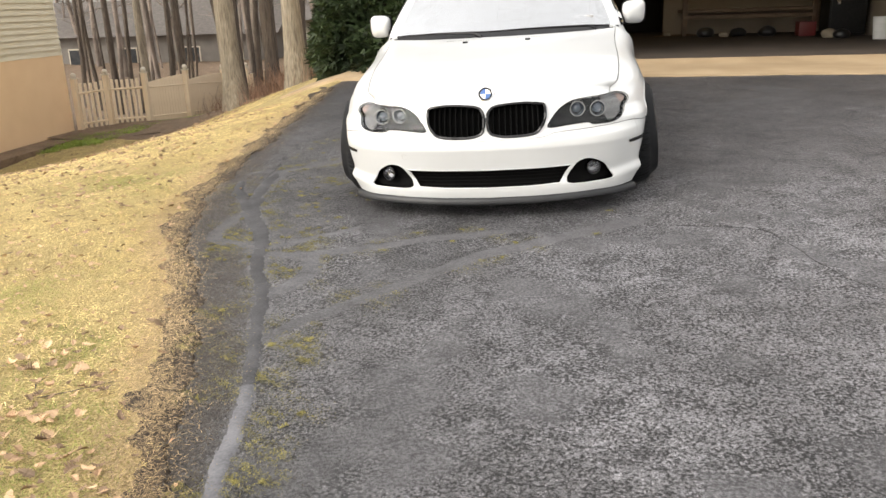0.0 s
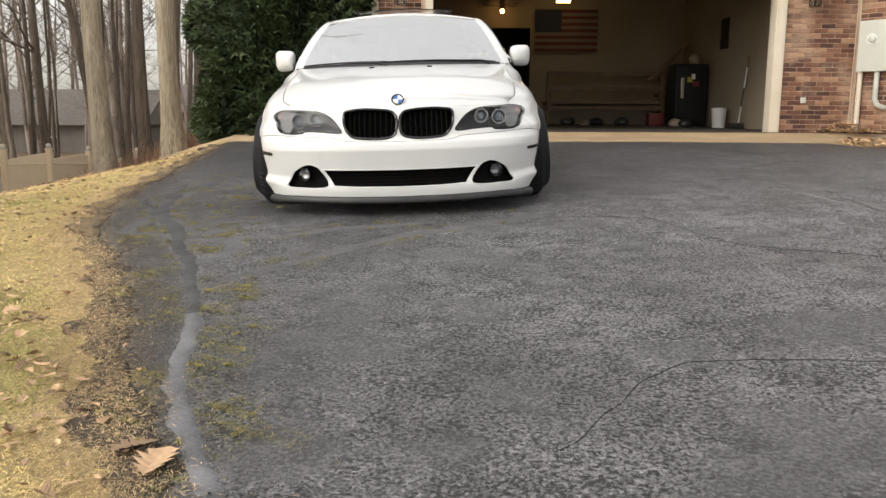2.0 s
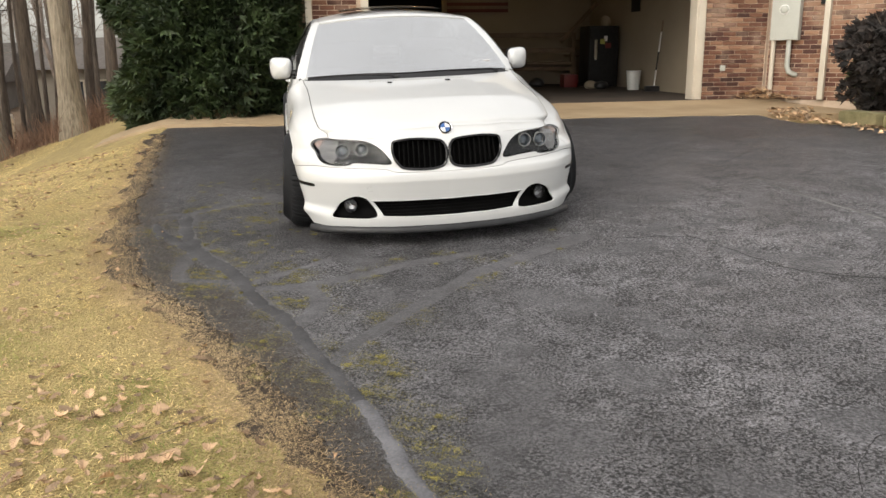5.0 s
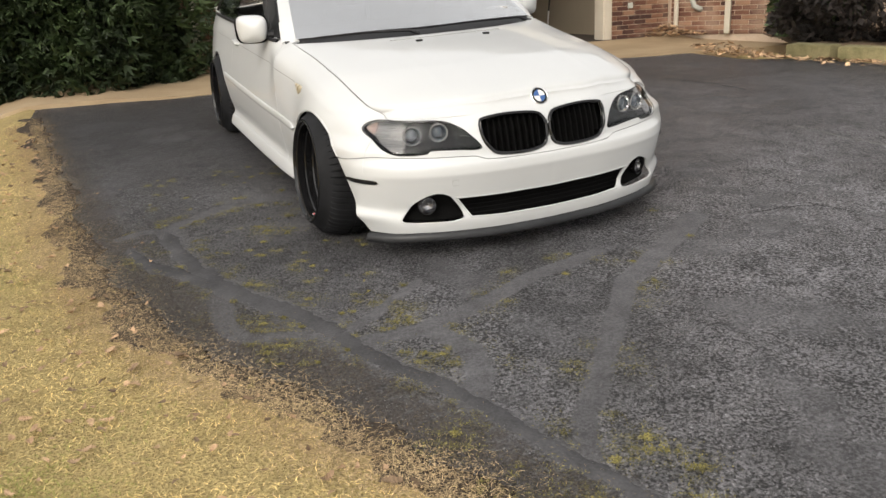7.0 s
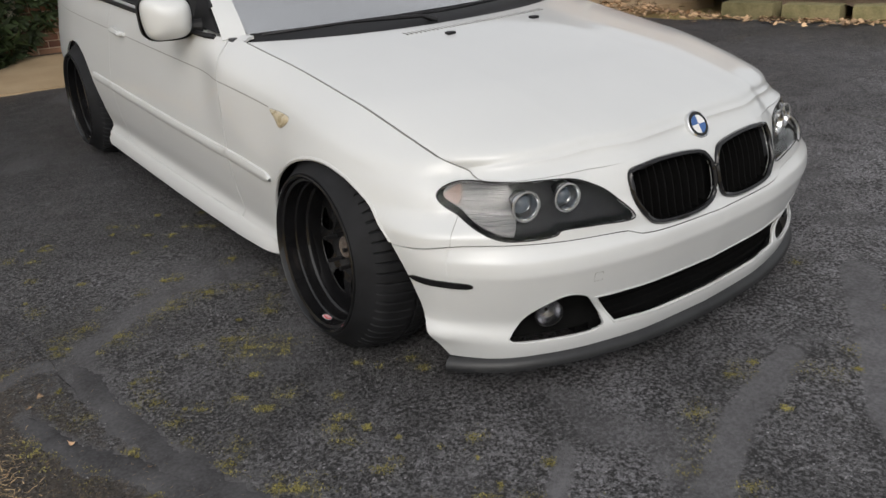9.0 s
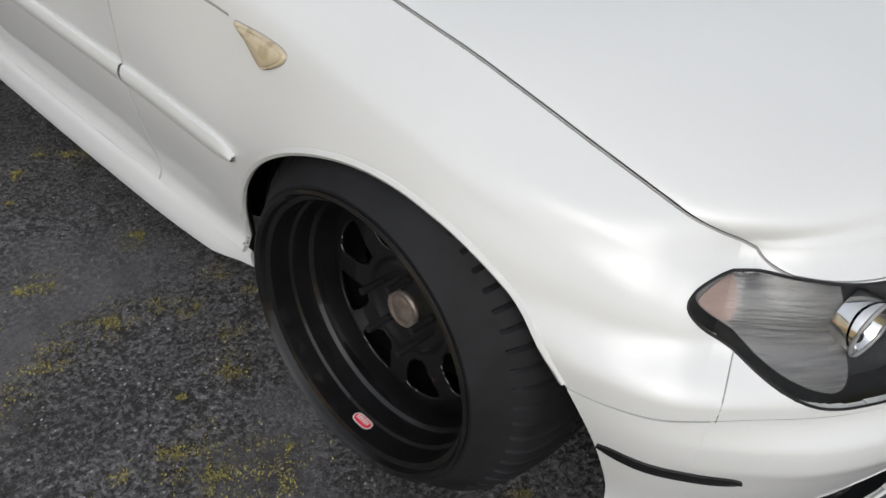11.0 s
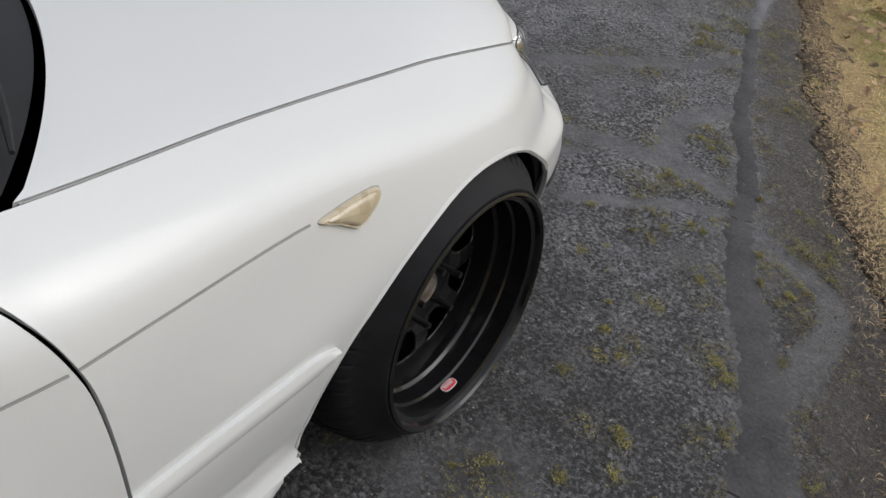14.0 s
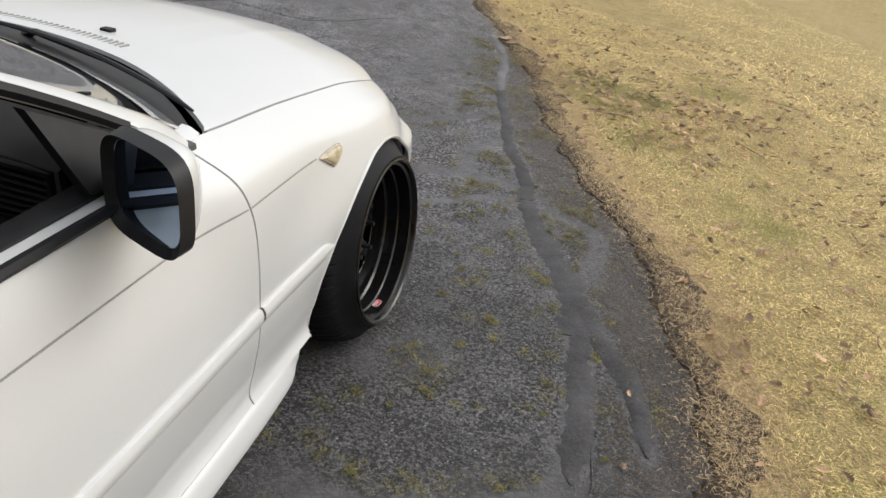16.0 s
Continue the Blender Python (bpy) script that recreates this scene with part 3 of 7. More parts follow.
# bumper cover
R, C = 64, 190
r = np.linspace(0, 1, R)[:, None]
q = np.linspace(0, 1, C)[None, :] ** .92
z_end = bump_low(6.3) + r * (bump_top(6.3) - bump_low(6.3))
s_end = s_at(-np.sqrt(np.maximum(ARCH_R ** 2 - np.maximum(z_end - ARCH_Z, 0) ** 2, 0)) - .55 * np.maximum(ARCH_Z + .03 - z_end, 0))
s = q * s_end
z = bump_low(s) + r * (bump_top(s) - bump_low(s))
pts = skin(s, z)
pts[..., 1] += .0025 * smooth(.369, .391, z) * (s < 5)
sm, zm = (s[:-1, :-1] + s[1:, 1:]) / 2, (z[:-1, :-1] + z[1:, 1:]) / 2
hole = inside(POCKET_R, sm, zm) | inside(INTAKE, sm, zm)
pts, hole = whole(pts, hole)
half = panel("front_bumper", pts, M["paint"], None, "white painted front bumper cover", 1, lambda i, j, h=hole: not h[i, j])
# nose panel with the openings for lamps and grilles
C, R = 330, 56
s = np.linspace(0, 5.72, C)[None, :] + np.zeros((R, 1))
z = (bump_top(s) + .003) + np.linspace(0, 1, R)[:, None] * (top_edge(s) - .0015 * smooth(1.4, 1.9, s) - bump_top(s) - .003)
sm, zm = (s[:-1, :-1] + s[1:, 1:]) / 2, (z[:-1, :-1] + z[1:, 1:]) / 2
hole = inside(LAMP_R, sm, zm) | inside(KIDNEY_R, sm, zm)
pts, hole = whole(skin(s, z), hole)
panel("nose_panel", pts, M["paint"], None, "", 1, lambda i, j, h=hole: not h[i, j])

for side in SIDES:
    rim_tube("fog_pocket_edge", POCKET_R, -.0025, .0035, M["paint"], half, side)
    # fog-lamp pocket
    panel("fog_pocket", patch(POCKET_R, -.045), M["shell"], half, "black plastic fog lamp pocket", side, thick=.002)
    c = mirrored(skin(2.86, .236, -.02), side)
    d = Vector((side * .42, -.9, 0)).normalized()
    fm = Matrix.Translation(c) @ d.to_track_quat("X", "Z").to_matrix().to_4x4()
    bm = bm_new()
    lathe(bm, [(-.02, .038), (.012, .040), (.014, .036), (.004, .034)], 40)
    bmesh.ops.transform(bm, matrix=fm, verts=bm.verts)
    fog = part("fog_lamp", bm, M["black_gloss"], car, "round fog lamp in a black surround")
    bm = bm_new()
    lathe(bm, [(.004, .034), (-.012, .022), (-.016, .004)], 32)
    bmesh.ops.transform(bm, matrix=fm, verts=bm.verts)
    part("reflector", bm, M["reflector"], fog)
    bm = bm_new()
    lathe(bm, [(.006, .034), (.012, .024), (.015, .010), (.0155, .0008)], 32)
    bmesh.ops.transform(bm, matrix=fm, verts=bm.verts)
    part("lens", bm, M["lens"], fog).visible_shadow = False
    edge_line = [(a, b) for a, b in INTAKE if a > -.1]
    edge_line = [(0, INTAKE[0][1])] + edge_line + [(0, INTAKE[-1][1])]
    q_ = np.concatenate([np.linspace(edge_line[k], edge_line[k + 1], 14) for k in range(len(edge_line) - 1)])
    bm = bm_new()
    tube(bm, [tuple(v) for v in mirrored(skin(q_[:, 0], q_[:, 1], -.002), side)], .0045, 6, cap=False)
    part("intake_edge", bm, M["paint"], half, angle=60)
    # panel gaps beside the lamp and round the towing-eye cover, drawn as shade-grey beads
    for line in ([(4.95, z_) for z_ in np.linspace(float(bump_top(4.95)), .52, 8)],) + (([(2.02, .352), (2.02, .325), (2.16, .325), (2.16, .352), (2.02, .352)],) if side < 0 else ()):
        q_ = np.array(line)
        bm = bm_new()
        tube(bm, [tuple(v) for v in mirrored(skin(q_[:, 0], q_[:, 1], -.0004), side)], .0011, 5, cap=False)
        part("panel_gap", bm, bpy.data.materials.get("crease_shadow_gap") or surf("crease_shadow_gap", (.26, .26, .25), (.32, .32, .31), 30, .6), half)
    # lower intake: a dark screen of fine bars
    bm = bm_new()
    ss = np.linspace(0, 2.05, 40)
    grid(bm, mirrored(np.array([skin(ss, np.full(40, zz), -.04) for zz in np.linspace(.145, .285, 8)]), side))
    intake = part("lower_grille", bm, M["shell"], car, "black mesh lower grille")
    for k in range(5):
        bm = bm_new()
        tube(bm, [tuple(mirrored(skin(a, .182 + .018 * k, -.026), side)) for a in np.linspace(0, 2.0, 24)], .003, 5)
        part("bar", bm, M["shell"], intake)
    # black chin spoiler
    bm = bm_new()
    ss = np.linspace(0, 5.25, 70)
    ztop, zbot = np.interp(ss, [0, 3, 6.05], [.114, .120, .104]), np.interp(ss, [0, 3, 6.05], [.070, .076, .054])
    prof = [(-.06, 0), (-.004, 0), (.014, .25), (.016, .6), (.004, .93), (-.03, 1), (-.06, 1)]
    ring = np.array([skin(ss, np.full(70, .14), o) for o, _ in prof])
    for k, (o, f) in enumerate(prof):
        ring[k, :, 2] = zbot + f * (ztop - zbot)
    grid(bm, mirrored(np.concatenate([ring, ring[:1]]), side))
    bm.faces.new([bm.verts.new(v) for v in mirrored(ring[:, -1], side)])
    part("chin_spoiler", bm, M["lip_rubber"], car, "scuffed black rubber chin spoiler", 50)
    # side marker
    bm = bm_new()
    ss = np.linspace(4.42, 5.92, 20)
    hgt = .0095 * np.sqrt(np.clip(1 - (np.abs((ss - 5.17) / .76)) ** 6, 0, 1))
    zc = np.interp(ss, [4.4, 5.9], [.348, .352])
    rows = [skin(ss, zc - hgt, -.004), skin(ss, zc - hgt, .004), skin(ss, zc, .006), skin(ss, zc + hgt, .004), skin(ss, zc + hgt, -.004)]
    grid(bm, mirrored(np.array(rows), side))
    part("side_marker", bm, M["black_gloss"], car, "smoked black side marker lamp")
    # kidney grille
    kid = panel("kidney_grille", patch(KIDNEY_R, -.052), M["shell"], None, "gloss black kidney grille with upright slats", side, thick=.002)
    rim_tube("frame", KIDNEY_R, .001, .0085, M["black_gloss"], kid, side)
    for k in range(9):
        sk = .17 + k * .135
        zs = [b + (d - b) * (sk - a) / (c2 - a) for (a, b), (c2, d) in zip(KIDNEY_R, KIDNEY_R[1:] + KIDNEY_R[:1]) if (a <= sk) != (c2 <= sk)]
        lo, hi = min(zs), max(zs)
        bm = bm_new()
        zz = np.linspace(lo, hi, 9)
        fr, bk = mirrored(skin(np.full(9, sk), zz, -.014), side), mirrored(skin(np.full(9, sk), zz, -.048), side)
        w = np.array([.0035, 0, 0])
        grid(bm, np.array([bk - w, fr - w * .6, fr + w * .6, bk + w]))
        part("slat", bm, M["shell"], kid)
    # headlamp
    lamp = panel("headlamp", patch(LAMP_R, -.045), M["lamp_dark"], None, "clear headlamp unit with two projectors in a dark bezel", side, thick=.002)
    rim_tube("gasket", LAMP_R, .0, .0021, M["black_plastic"], lamp, side)
    outer = lowered(wide([(5.12, .562), (4.93, .584), (4.1, .588), (3.62, .588), (3.45, .53), (3.52, .480), (3.84, .483), (4.47, .515), (4.9, .54)]))
    panel("indicator", patch(rounded(outer), -.022), M["fluted"], lamp, "fluted indicator reflector", side, thick=.002)
    tip = lowered(wide([(5.09, .560), (4.95, .576), (4.80, .578), (4.72, .555), (4.76, .537), (4.93, .545)]))
    panel("corner_reflector", patch(rounded(tip), -.019), M["amber"], lamp, "pale amber corner reflector", side, thick=.002)
    for sc, zc, rad in ((3.22, .531, .038), (2.40, .540, .036)):
        c = mirrored(skin(sc, zc, -.012), side)
        d = Vector((side * .18, -1, .02)).normalized()
        lm = Matrix.Translation(c) @ d.to_track_quat("X", "Z").to_matrix().to_4x4()
        bm = bm_new()
        lathe(bm, [(-.03, rad * .70), (-.008, rad * .86), (.002, rad * .97), (.004, rad), (-.002, rad * 1.04), (-.03, rad * 1.06)], 40)
        bmesh.ops.transform(bm, matrix=lm, verts=bm.verts)
        pr = part("projector", bm, M["chrome"], lamp, "chrome-ringed projector")
        bm = bm_new()
        lathe(bm, [(-.034, rad * .72), (-.016, rad * .66), (-.006, rad * .42), (-.002, rad * .15), (-.0018, .0005)], 32)
        bmesh.ops.transform(bm, matrix=lm, verts=bm.verts)
        part("lens", bm, M["xenon"], pr)
        # added pale ring: the chrome's shine is put into its colour
        bm = bm_new()
        tube(bm, [(.004, (rad + .001) * math.cos(t), (rad + .001) * math.sin(t)) for t in np.linspace(0, math.tau + .2, 44)], .0028, 8, cap=False)
        bmesh.ops.transform(bm, matrix=lm, verts=bm.verts)
        part("ring", bm, M["ring_white"], pr, "pale ring painted as the shine of the projector's chrome", 60)
    cover = panel("lens_cover", patch(LAMP_R, .001), M["lens"], lamp, "clear plastic lens", side, thick=.003)
    cover.visible_shadow = False
    # front wing
    ys = np.concatenate([np.linspace(float(_out_y(5.72)), -ARCH_R - .0001, 3), -(ARCH_R - .0001) * np.cos(np.linspace(0, math.pi, 60)), np.linspace(ARCH_R + .002, .712, 30)])
    s = s_at(ys)[None, :]
    arch = ARCH_Z + np.sqrt(np.maximum(ARCH_R ** 2 - ys ** 2, 0))
    low = np.where(ys < -ARCH_R - .0001, bump_top(s_at(ys)) + .003, np.where(ys < 0, np.maximum(arch, bump_top(s_at(ys)) + .003), np.where(ys < ARCH_R + .001, arch, .205)))
    r = np.linspace(0, 1, 40)[:, None]
    z = low[None, :] + r * (top_edge(s) - .002 - low[None, :])
    yy = np.where(ys[None, :] > ARCH_R + .002, ARCH_R + .002 + (ys[None, :] - ARCH_R - .002) / (.710 - ARCH_R) * (door_edge(z) - .0045 - ARCH_R), ys[None, :])
    s = s_at(yy)
    z = low[None, :] + r * (top_edge(s) - .002 - low[None, :])
    wing = panel("front_wing", skin(s, z), M["paint"], None, "", side)
    bm = bm_new()
    aa = np.linspace(math.radians(3), math.radians(180 - 38), 50)
    pts = []
    for a in aa:
        yy, zz = ARCH_R * math.cos(a), max(ARCH_Z + ARCH_R * math.sin(a), .20)
        pts.append(tuple(mirrored(skin(s_at(yy), zz, -.004), side)))
    tube(bm, pts, .007, 6)
    part("arch_lip", bm, M["paint"], wing)
    # added grey tube stands in for the shade in the bonnet gap
    bm = bm_new()
    q_ = np.linspace(4.22, float(s_at(.665)), 100)
    tube(bm, [tuple(v) for v in mirrored(skin(q_, top_edge(q_) - .0012, .0), side)], .0014, 6)
    part("bonnet_seal", bm, bpy.data.materials["crease_shadow_gap"], wing, "grey line painted for the shadow gap along the bonnet")
    # door, quarter panel, sill
    z = .207 + np.linspace(0, 1, 36)[:, None] * (float(shut_z(.8)) - .207) + np.zeros((1, 60))
    ys = door_edge(z) + .0025 + np.linspace(0, 1, 60)[None, :] * (2.05 - door_edge(z))
    z = .207 + np.linspace(0, 1, 36)[:, None] * (shut_z(ys) - .207)
    s = s_at(ys)
    door = panel("door", skin(s, z), M["paint"], None, "white door with its window wound down" if side < 0 else "white door", side)
    ys = np.concatenate([np.linspace(2.055, REAR_Y - ARCH_R - .002, 14), REAR_Y - (ARCH_R - .0001) * np.cos(np.linspace(0, math.pi, 50)), np.linspace(REAR_Y + ARCH_R + .002, 3.45, 16)])
    s = s_at(ys)
    arch = ARCH_Z + .025 + np.sqrt(np.maximum(ARCH_R ** 2 - (ys - REAR_Y) ** 2, 0))
    low = np.where(np.abs(ys - REAR_Y) < ARCH_R + .001, arch, .207)
    z = low[None, :] + np.linspace(0, 1, 34)[:, None] * (shut_z(ys)[None, :] - low[None, :])
    panel("rear_quarter", skin(s[None, :], z), M["paint"], None, "", side)
    s = np.linspace(float(s_at(3.46)), 17, 40)[None, :]
    panel("rear_bumper", skin(s, np.linspace(.2, .90, 24)[:, None]), M["paint"], None, "", side)
    bm = bm_new()
    ys = np.linspace(ARCH_R + .014, 2.33, 60)
    s = s_at(ys)
    prof = [(.118, -.05), (.118, -.005), (.135, .016), (.165, .018), (.182, .008), (.196, .006), (.205, -.004), (.205, -.05)]
    drawn_in = .024 * (1 - smooth(ARCH_R + .01, ARCH_R + .12, ys))
    grid(bm, mirrored(np.array([skin(s, np.full(60, zz), o - push(s, zz) - .012 - drawn_in) for zz, o in prof]), side))
    for e in (0, -1):
        pts = [bm.verts.new(mirrored(skin(s[e], zz, o - push(s[e], zz) - .012 - drawn_in[e]), side)) for zz, o in prof]
        bm.faces.new(pts)
    part("side_skirt", bm, M["paint"], car, "white side skirt", 40)
    # mouldings along the side
    for y0, y1 in ((.345, .692), (.699, 2.046), (2.06, 2.35)):
        bm = bm_new()
        ys = np.linspace(y0, y1, 40)
        hh = .0205 * np.clip(np.sqrt(np.clip((ys - .342) / .05, 0, 1)), 0, 1)
        zc = np.interp(ys, [.34, .5, .70, 2.4], [.447, .451, .455, .490])
        s = s_at(ys)
        grid(bm, mirrored(np.array([skin(s, zc + hh * f, o) for f, o in ((-1, -.002), (-.9, .007), (-.3, .012), (.4, .012), (.92, .007), (1, -.002))]), side))
        part("side_moulding", bm, M["paint"], car, "white body-side moulding")
    # the shoulder crease: a grey ribbon on the skin stands in for its shade
    for y0, y1 in ((.365, .709), (.719, 2.046), (2.06, 3.3)):
        bm = bm_new()
        ys = np.linspace(y0, y1, 40)
        s = s_at(ys)
        zc = crease(ys)
        grid(bm, mirrored(np.array([skin(s, zc + f, o) for f, o in ((-.002, .0012), (0, .0006), (.002, .0012))]), side))
        part("crease_line", bm, bpy.data.materials["crease_shadow_gap"], car)
    # side repeater
    rep = [(.349, .671), (.318, .673), (.275, .6725), (.240, .669), (.229, .662), (.237, .649), (.262, .634), (.279, .629), (.293, .635), (.322, .655)]
    p = np.array(rounded(rep, 4))
    bm = bm_new()
    cen = p.mean(0)
    rows = [skin(s_at(cen[0] + (p[:, 0] - cen[0]) * k), cen[1] + (p[:, 1] - cen[1]) * k, o) for k, o in ((1.04, -.001), (1.0, .0045), (.94, .006), (.84, .0045), (.78, .0075), (.5, .009), (.02, .0095))]
    grid(bm, mirrored(np.array([np.concatenate([w, w[:1]]) for w in rows]), side))
    rptr = part("side_repeater", bm, M["tan_lens"], car, "faded amber side repeater lens", 60)
    bm = bm_new()
    tube(bm, [tuple(v) for v in mirrored(np.concatenate([rows[0], rows[0][:2]]), side)], .0016, 5, cap=False)
    part("gasket", bm, bpy.data.materials["crease_shadow_gap"], rptr)
    # door handle
    bm = bm_new()
    pts = [tuple(mirrored(skin(s_at(1.80 + .02 * k), .745 + .001 * k, .018 if 1 < k < 9 else .004), side)) for k in range(11)]
    tube(bm, pts, [.008, .010] + [.012] * 7 + [.010, .008], 8)
    part("handle", bm, M["paint"], door, "white pull handle")
    # mirror
    bm = bm_new()
    bmesh.ops.create_icosphere(bm, subdivisions=4, radius=1)
    for v in bm.verts:
        x, y, zz = v.co
        k = (abs(x) ** 4 + abs(zz) ** 4) ** .25
        rr = math.hypot(x, zz) or 1
        e = (x / (k or 1)) * rr, (zz / (k or 1)) * rr
        x2 = e[0] * .080 * (1 - .12 * (zz < 0) * abs(zz))
        z2 = e[1] * (.076 + .004 * e[0])
        y2 = -abs(y) ** .8 * .085 if y < 0 else y * .003
        v.co = (side * (.880 + x2), 1.045 + y2 + .42 * x2, .894 + z2 + .10 * max(0, -x2 - .03) * (zz < 0))
    mir = part("wing_mirror", bm, M["paint"], car, "white wing mirror", 50)
    bm = bm_new()
    outline = [(.0745 * np.sign(math.cos(a)) * abs(math.cos(a)) ** .55, .0690 * np.sign(math.sin(a)) * abs(math.sin(a)) ** .5) for a in np.linspace(0, math.tau, 40, endpoint=False)]
    vs = [bm.verts.new((side * (.880 + x), 1.056 + .42 * x, .894 + zz)) for x, zz in outline]
    vo = [bm.verts.new((side * (.880 + x * 1.14), 1.072 + .42 * x, .894 + zz * 1.15)) for x, zz in outline]
    vb = [bm.verts.new((side * (.880 + x * 1.17), 1.038 + .42 * x, .894 + zz * 1.18)) for x, zz in outline]
    for ring_a, ring_b in ((vs, vo), (vo, vb)):
        for k in range(40):
            bm.faces.new((ring_a[k], ring_a[(k + 1) % 40], ring_b[(k + 1) % 40], ring_b[k]))
    part("rim", bm, M["black_plastic"], mir)
    bm = bm_new()
    bm.faces.new([bm.verts.new((side * (.880 + x * .99), 1.0555 + .42 * x, .894 + zz * .99)) for x, zz in outline])
    part("glass", bm, M["mirror"], mir, "mirror glass")
    bm = bm_new()
    tube(bm, [(side * .77, .985, .856), (side * .82, 1.0, .858), (side * .85, 1.015, .864)], [.028, .022, .026], 10)
    part("foot", bm, M["black_plastic"], mir)

# bonnet: spanned between the nose, the wings and the cowl
NA, NB = 121, 90
a = np.linspace(-1, 1, NA)
b = np.linspace(0, 1, NB) ** 1.25
CORNER = 4.2
sf = CORNER * np.abs(a)
nose = skin(sf, top_edge(sf))
nose[:, 0] *= np.sign(a)
S_REAR = float(s_at(.668))
rear_edge = np.stack([.7095 * a, .668 - .296 * (1 - np.abs(a) ** 2.4), float(shut_z(.668)) + .010 * (1 - a ** 2)], -1)
sb = CORNER + (S_REAR - CORNER) * b
right = skin(sb, top_edge(sb))
left = right * [-1, 1, 1]
rear_edge[0], rear_edge[-1] = left[-1], right[-1]
rear_edge[:, 0] = right[-1][0] * a
A, B = ((a + 1) / 2)[None, :, None], b[:, None, None]
coons = (1 - B) * nose[None] + B * rear_edge[None] + (1 - A) * left[:, None] + A * right[:, None] - ((1 - A) * (1 - B) * nose[0] + A * (1 - B) * nose[-1] + (1 - A) * B * rear_edge[0] + A * B * rear_edge[-1])
lift = .050 * (1 - np.exp(-b / .24)) * (1 - b) ** .75
coons[..., 2] += lift[:, None] * (1 - np.abs(a) ** 3.2)[None, :]
ridge = .40 + .1 * b[:, None]
coons[..., 2] += .008 * np.clip(1 - np.abs(np.abs(a)[None, :] - ridge) / .16, 0, 1) ** 1.5 * (np.clip(b / .06, 0, 1) * (1 - b))[:, None]
coons[:, 1:-1, 0] *= .9985
coons[:, 0, 0] += .0015
coons[:, -1, 0] -= .0015
bonnet = panel("bonnet", coons, M["paint"], None, "white bonnet")


def on_bonnet(x, y):
    """Height of the bonnet there."""
    i = np.unravel_index(np.argmin((coons[..., 0] - x) ** 2 + (coons[..., 1] - y) ** 2), coons.shape[:2])
    return float(coons[i][2])


# vent slots are grey boxes, their inner shade put into the colour
for k in range(38):
    x = -.308 + k * .01665
    y = .312 + .25 * x * x
    bm = bm_new()
    z = on_bonnet(x, y)
    box(bm, x - .0026, x + .0026, y - .016, y + .016, z - .004, z + .0022, m=None)
    part("vent_slot", bm, bpy.data.materials["crease_shadow_gap"], bonnet)
for x in (-.19, .19):
    bm = bm_new()
    z = on_bonnet(x, .242)
    box(bm, x - .016, x + .016, .228, .252, z - .003, z + .008, .004)
    nozzle = part("washer_nozzle", bm, M["black_plastic"], bonnet, "small black washer nozzle")
    bm = bm_new()
    tube(bm, [(x, .250, z + .004), (x, .2545, z + .0055)], .003, 8)
    part("jet", bm, M["shell"], nozzle)
# roundel on the nose
bm = bm_new()
row_ = int(np.argmin(np.abs(coons[:, NA // 2, 1] + .632)))
run_ = coons[row_ + 3, NA // 2] - coons[max(row_ - 3, 0), NA // 2]
nd = Vector((0, -float(run_[2]), float(run_[1]))).normalized()
c = Vector(coons[row_, NA // 2]) + nd * .006
bmat = Matrix.Translation(c) @ nd.to_track_quat("X", "Z").to_matrix().to_4x4()
lathe(bm, [(-.012, .041), (.004, .041), (.006, .038), (.005, .036)], 40)
bmesh.ops.transform(bm, matrix=bmat, verts=bm.verts)
badge = part("badge", bm, M["chrome"], bonnet, "round blue and white badge")
for r0, r1, mt in ((.027, .0365, "black_gloss"),):
    bm = bm_new()
    lathe(bm, [(.0052, r0), (.0052, r1)], 40)
    bmesh.ops.transform(bm, matrix=bmat, verts=bm.verts)
    part("ring", bm, M[mt], badge)
for k in range(4):
    bm = bm_new()
    vs = [bm.verts.new((.0054, 0, 0))] + [bm.verts.new((.0054, .027 * math.cos(t), .027 * math.sin(t))) for t in np.linspace(k * math.pi / 2, (k + 1) * math.pi / 2, 12)]
    bm.faces.new(vs)
    bmesh.ops.transform(bm, matrix=bmat, verts=bm.verts)
    part("quarter", bm, M["badge_blue" if k % 2 else "badge_white"], badge)

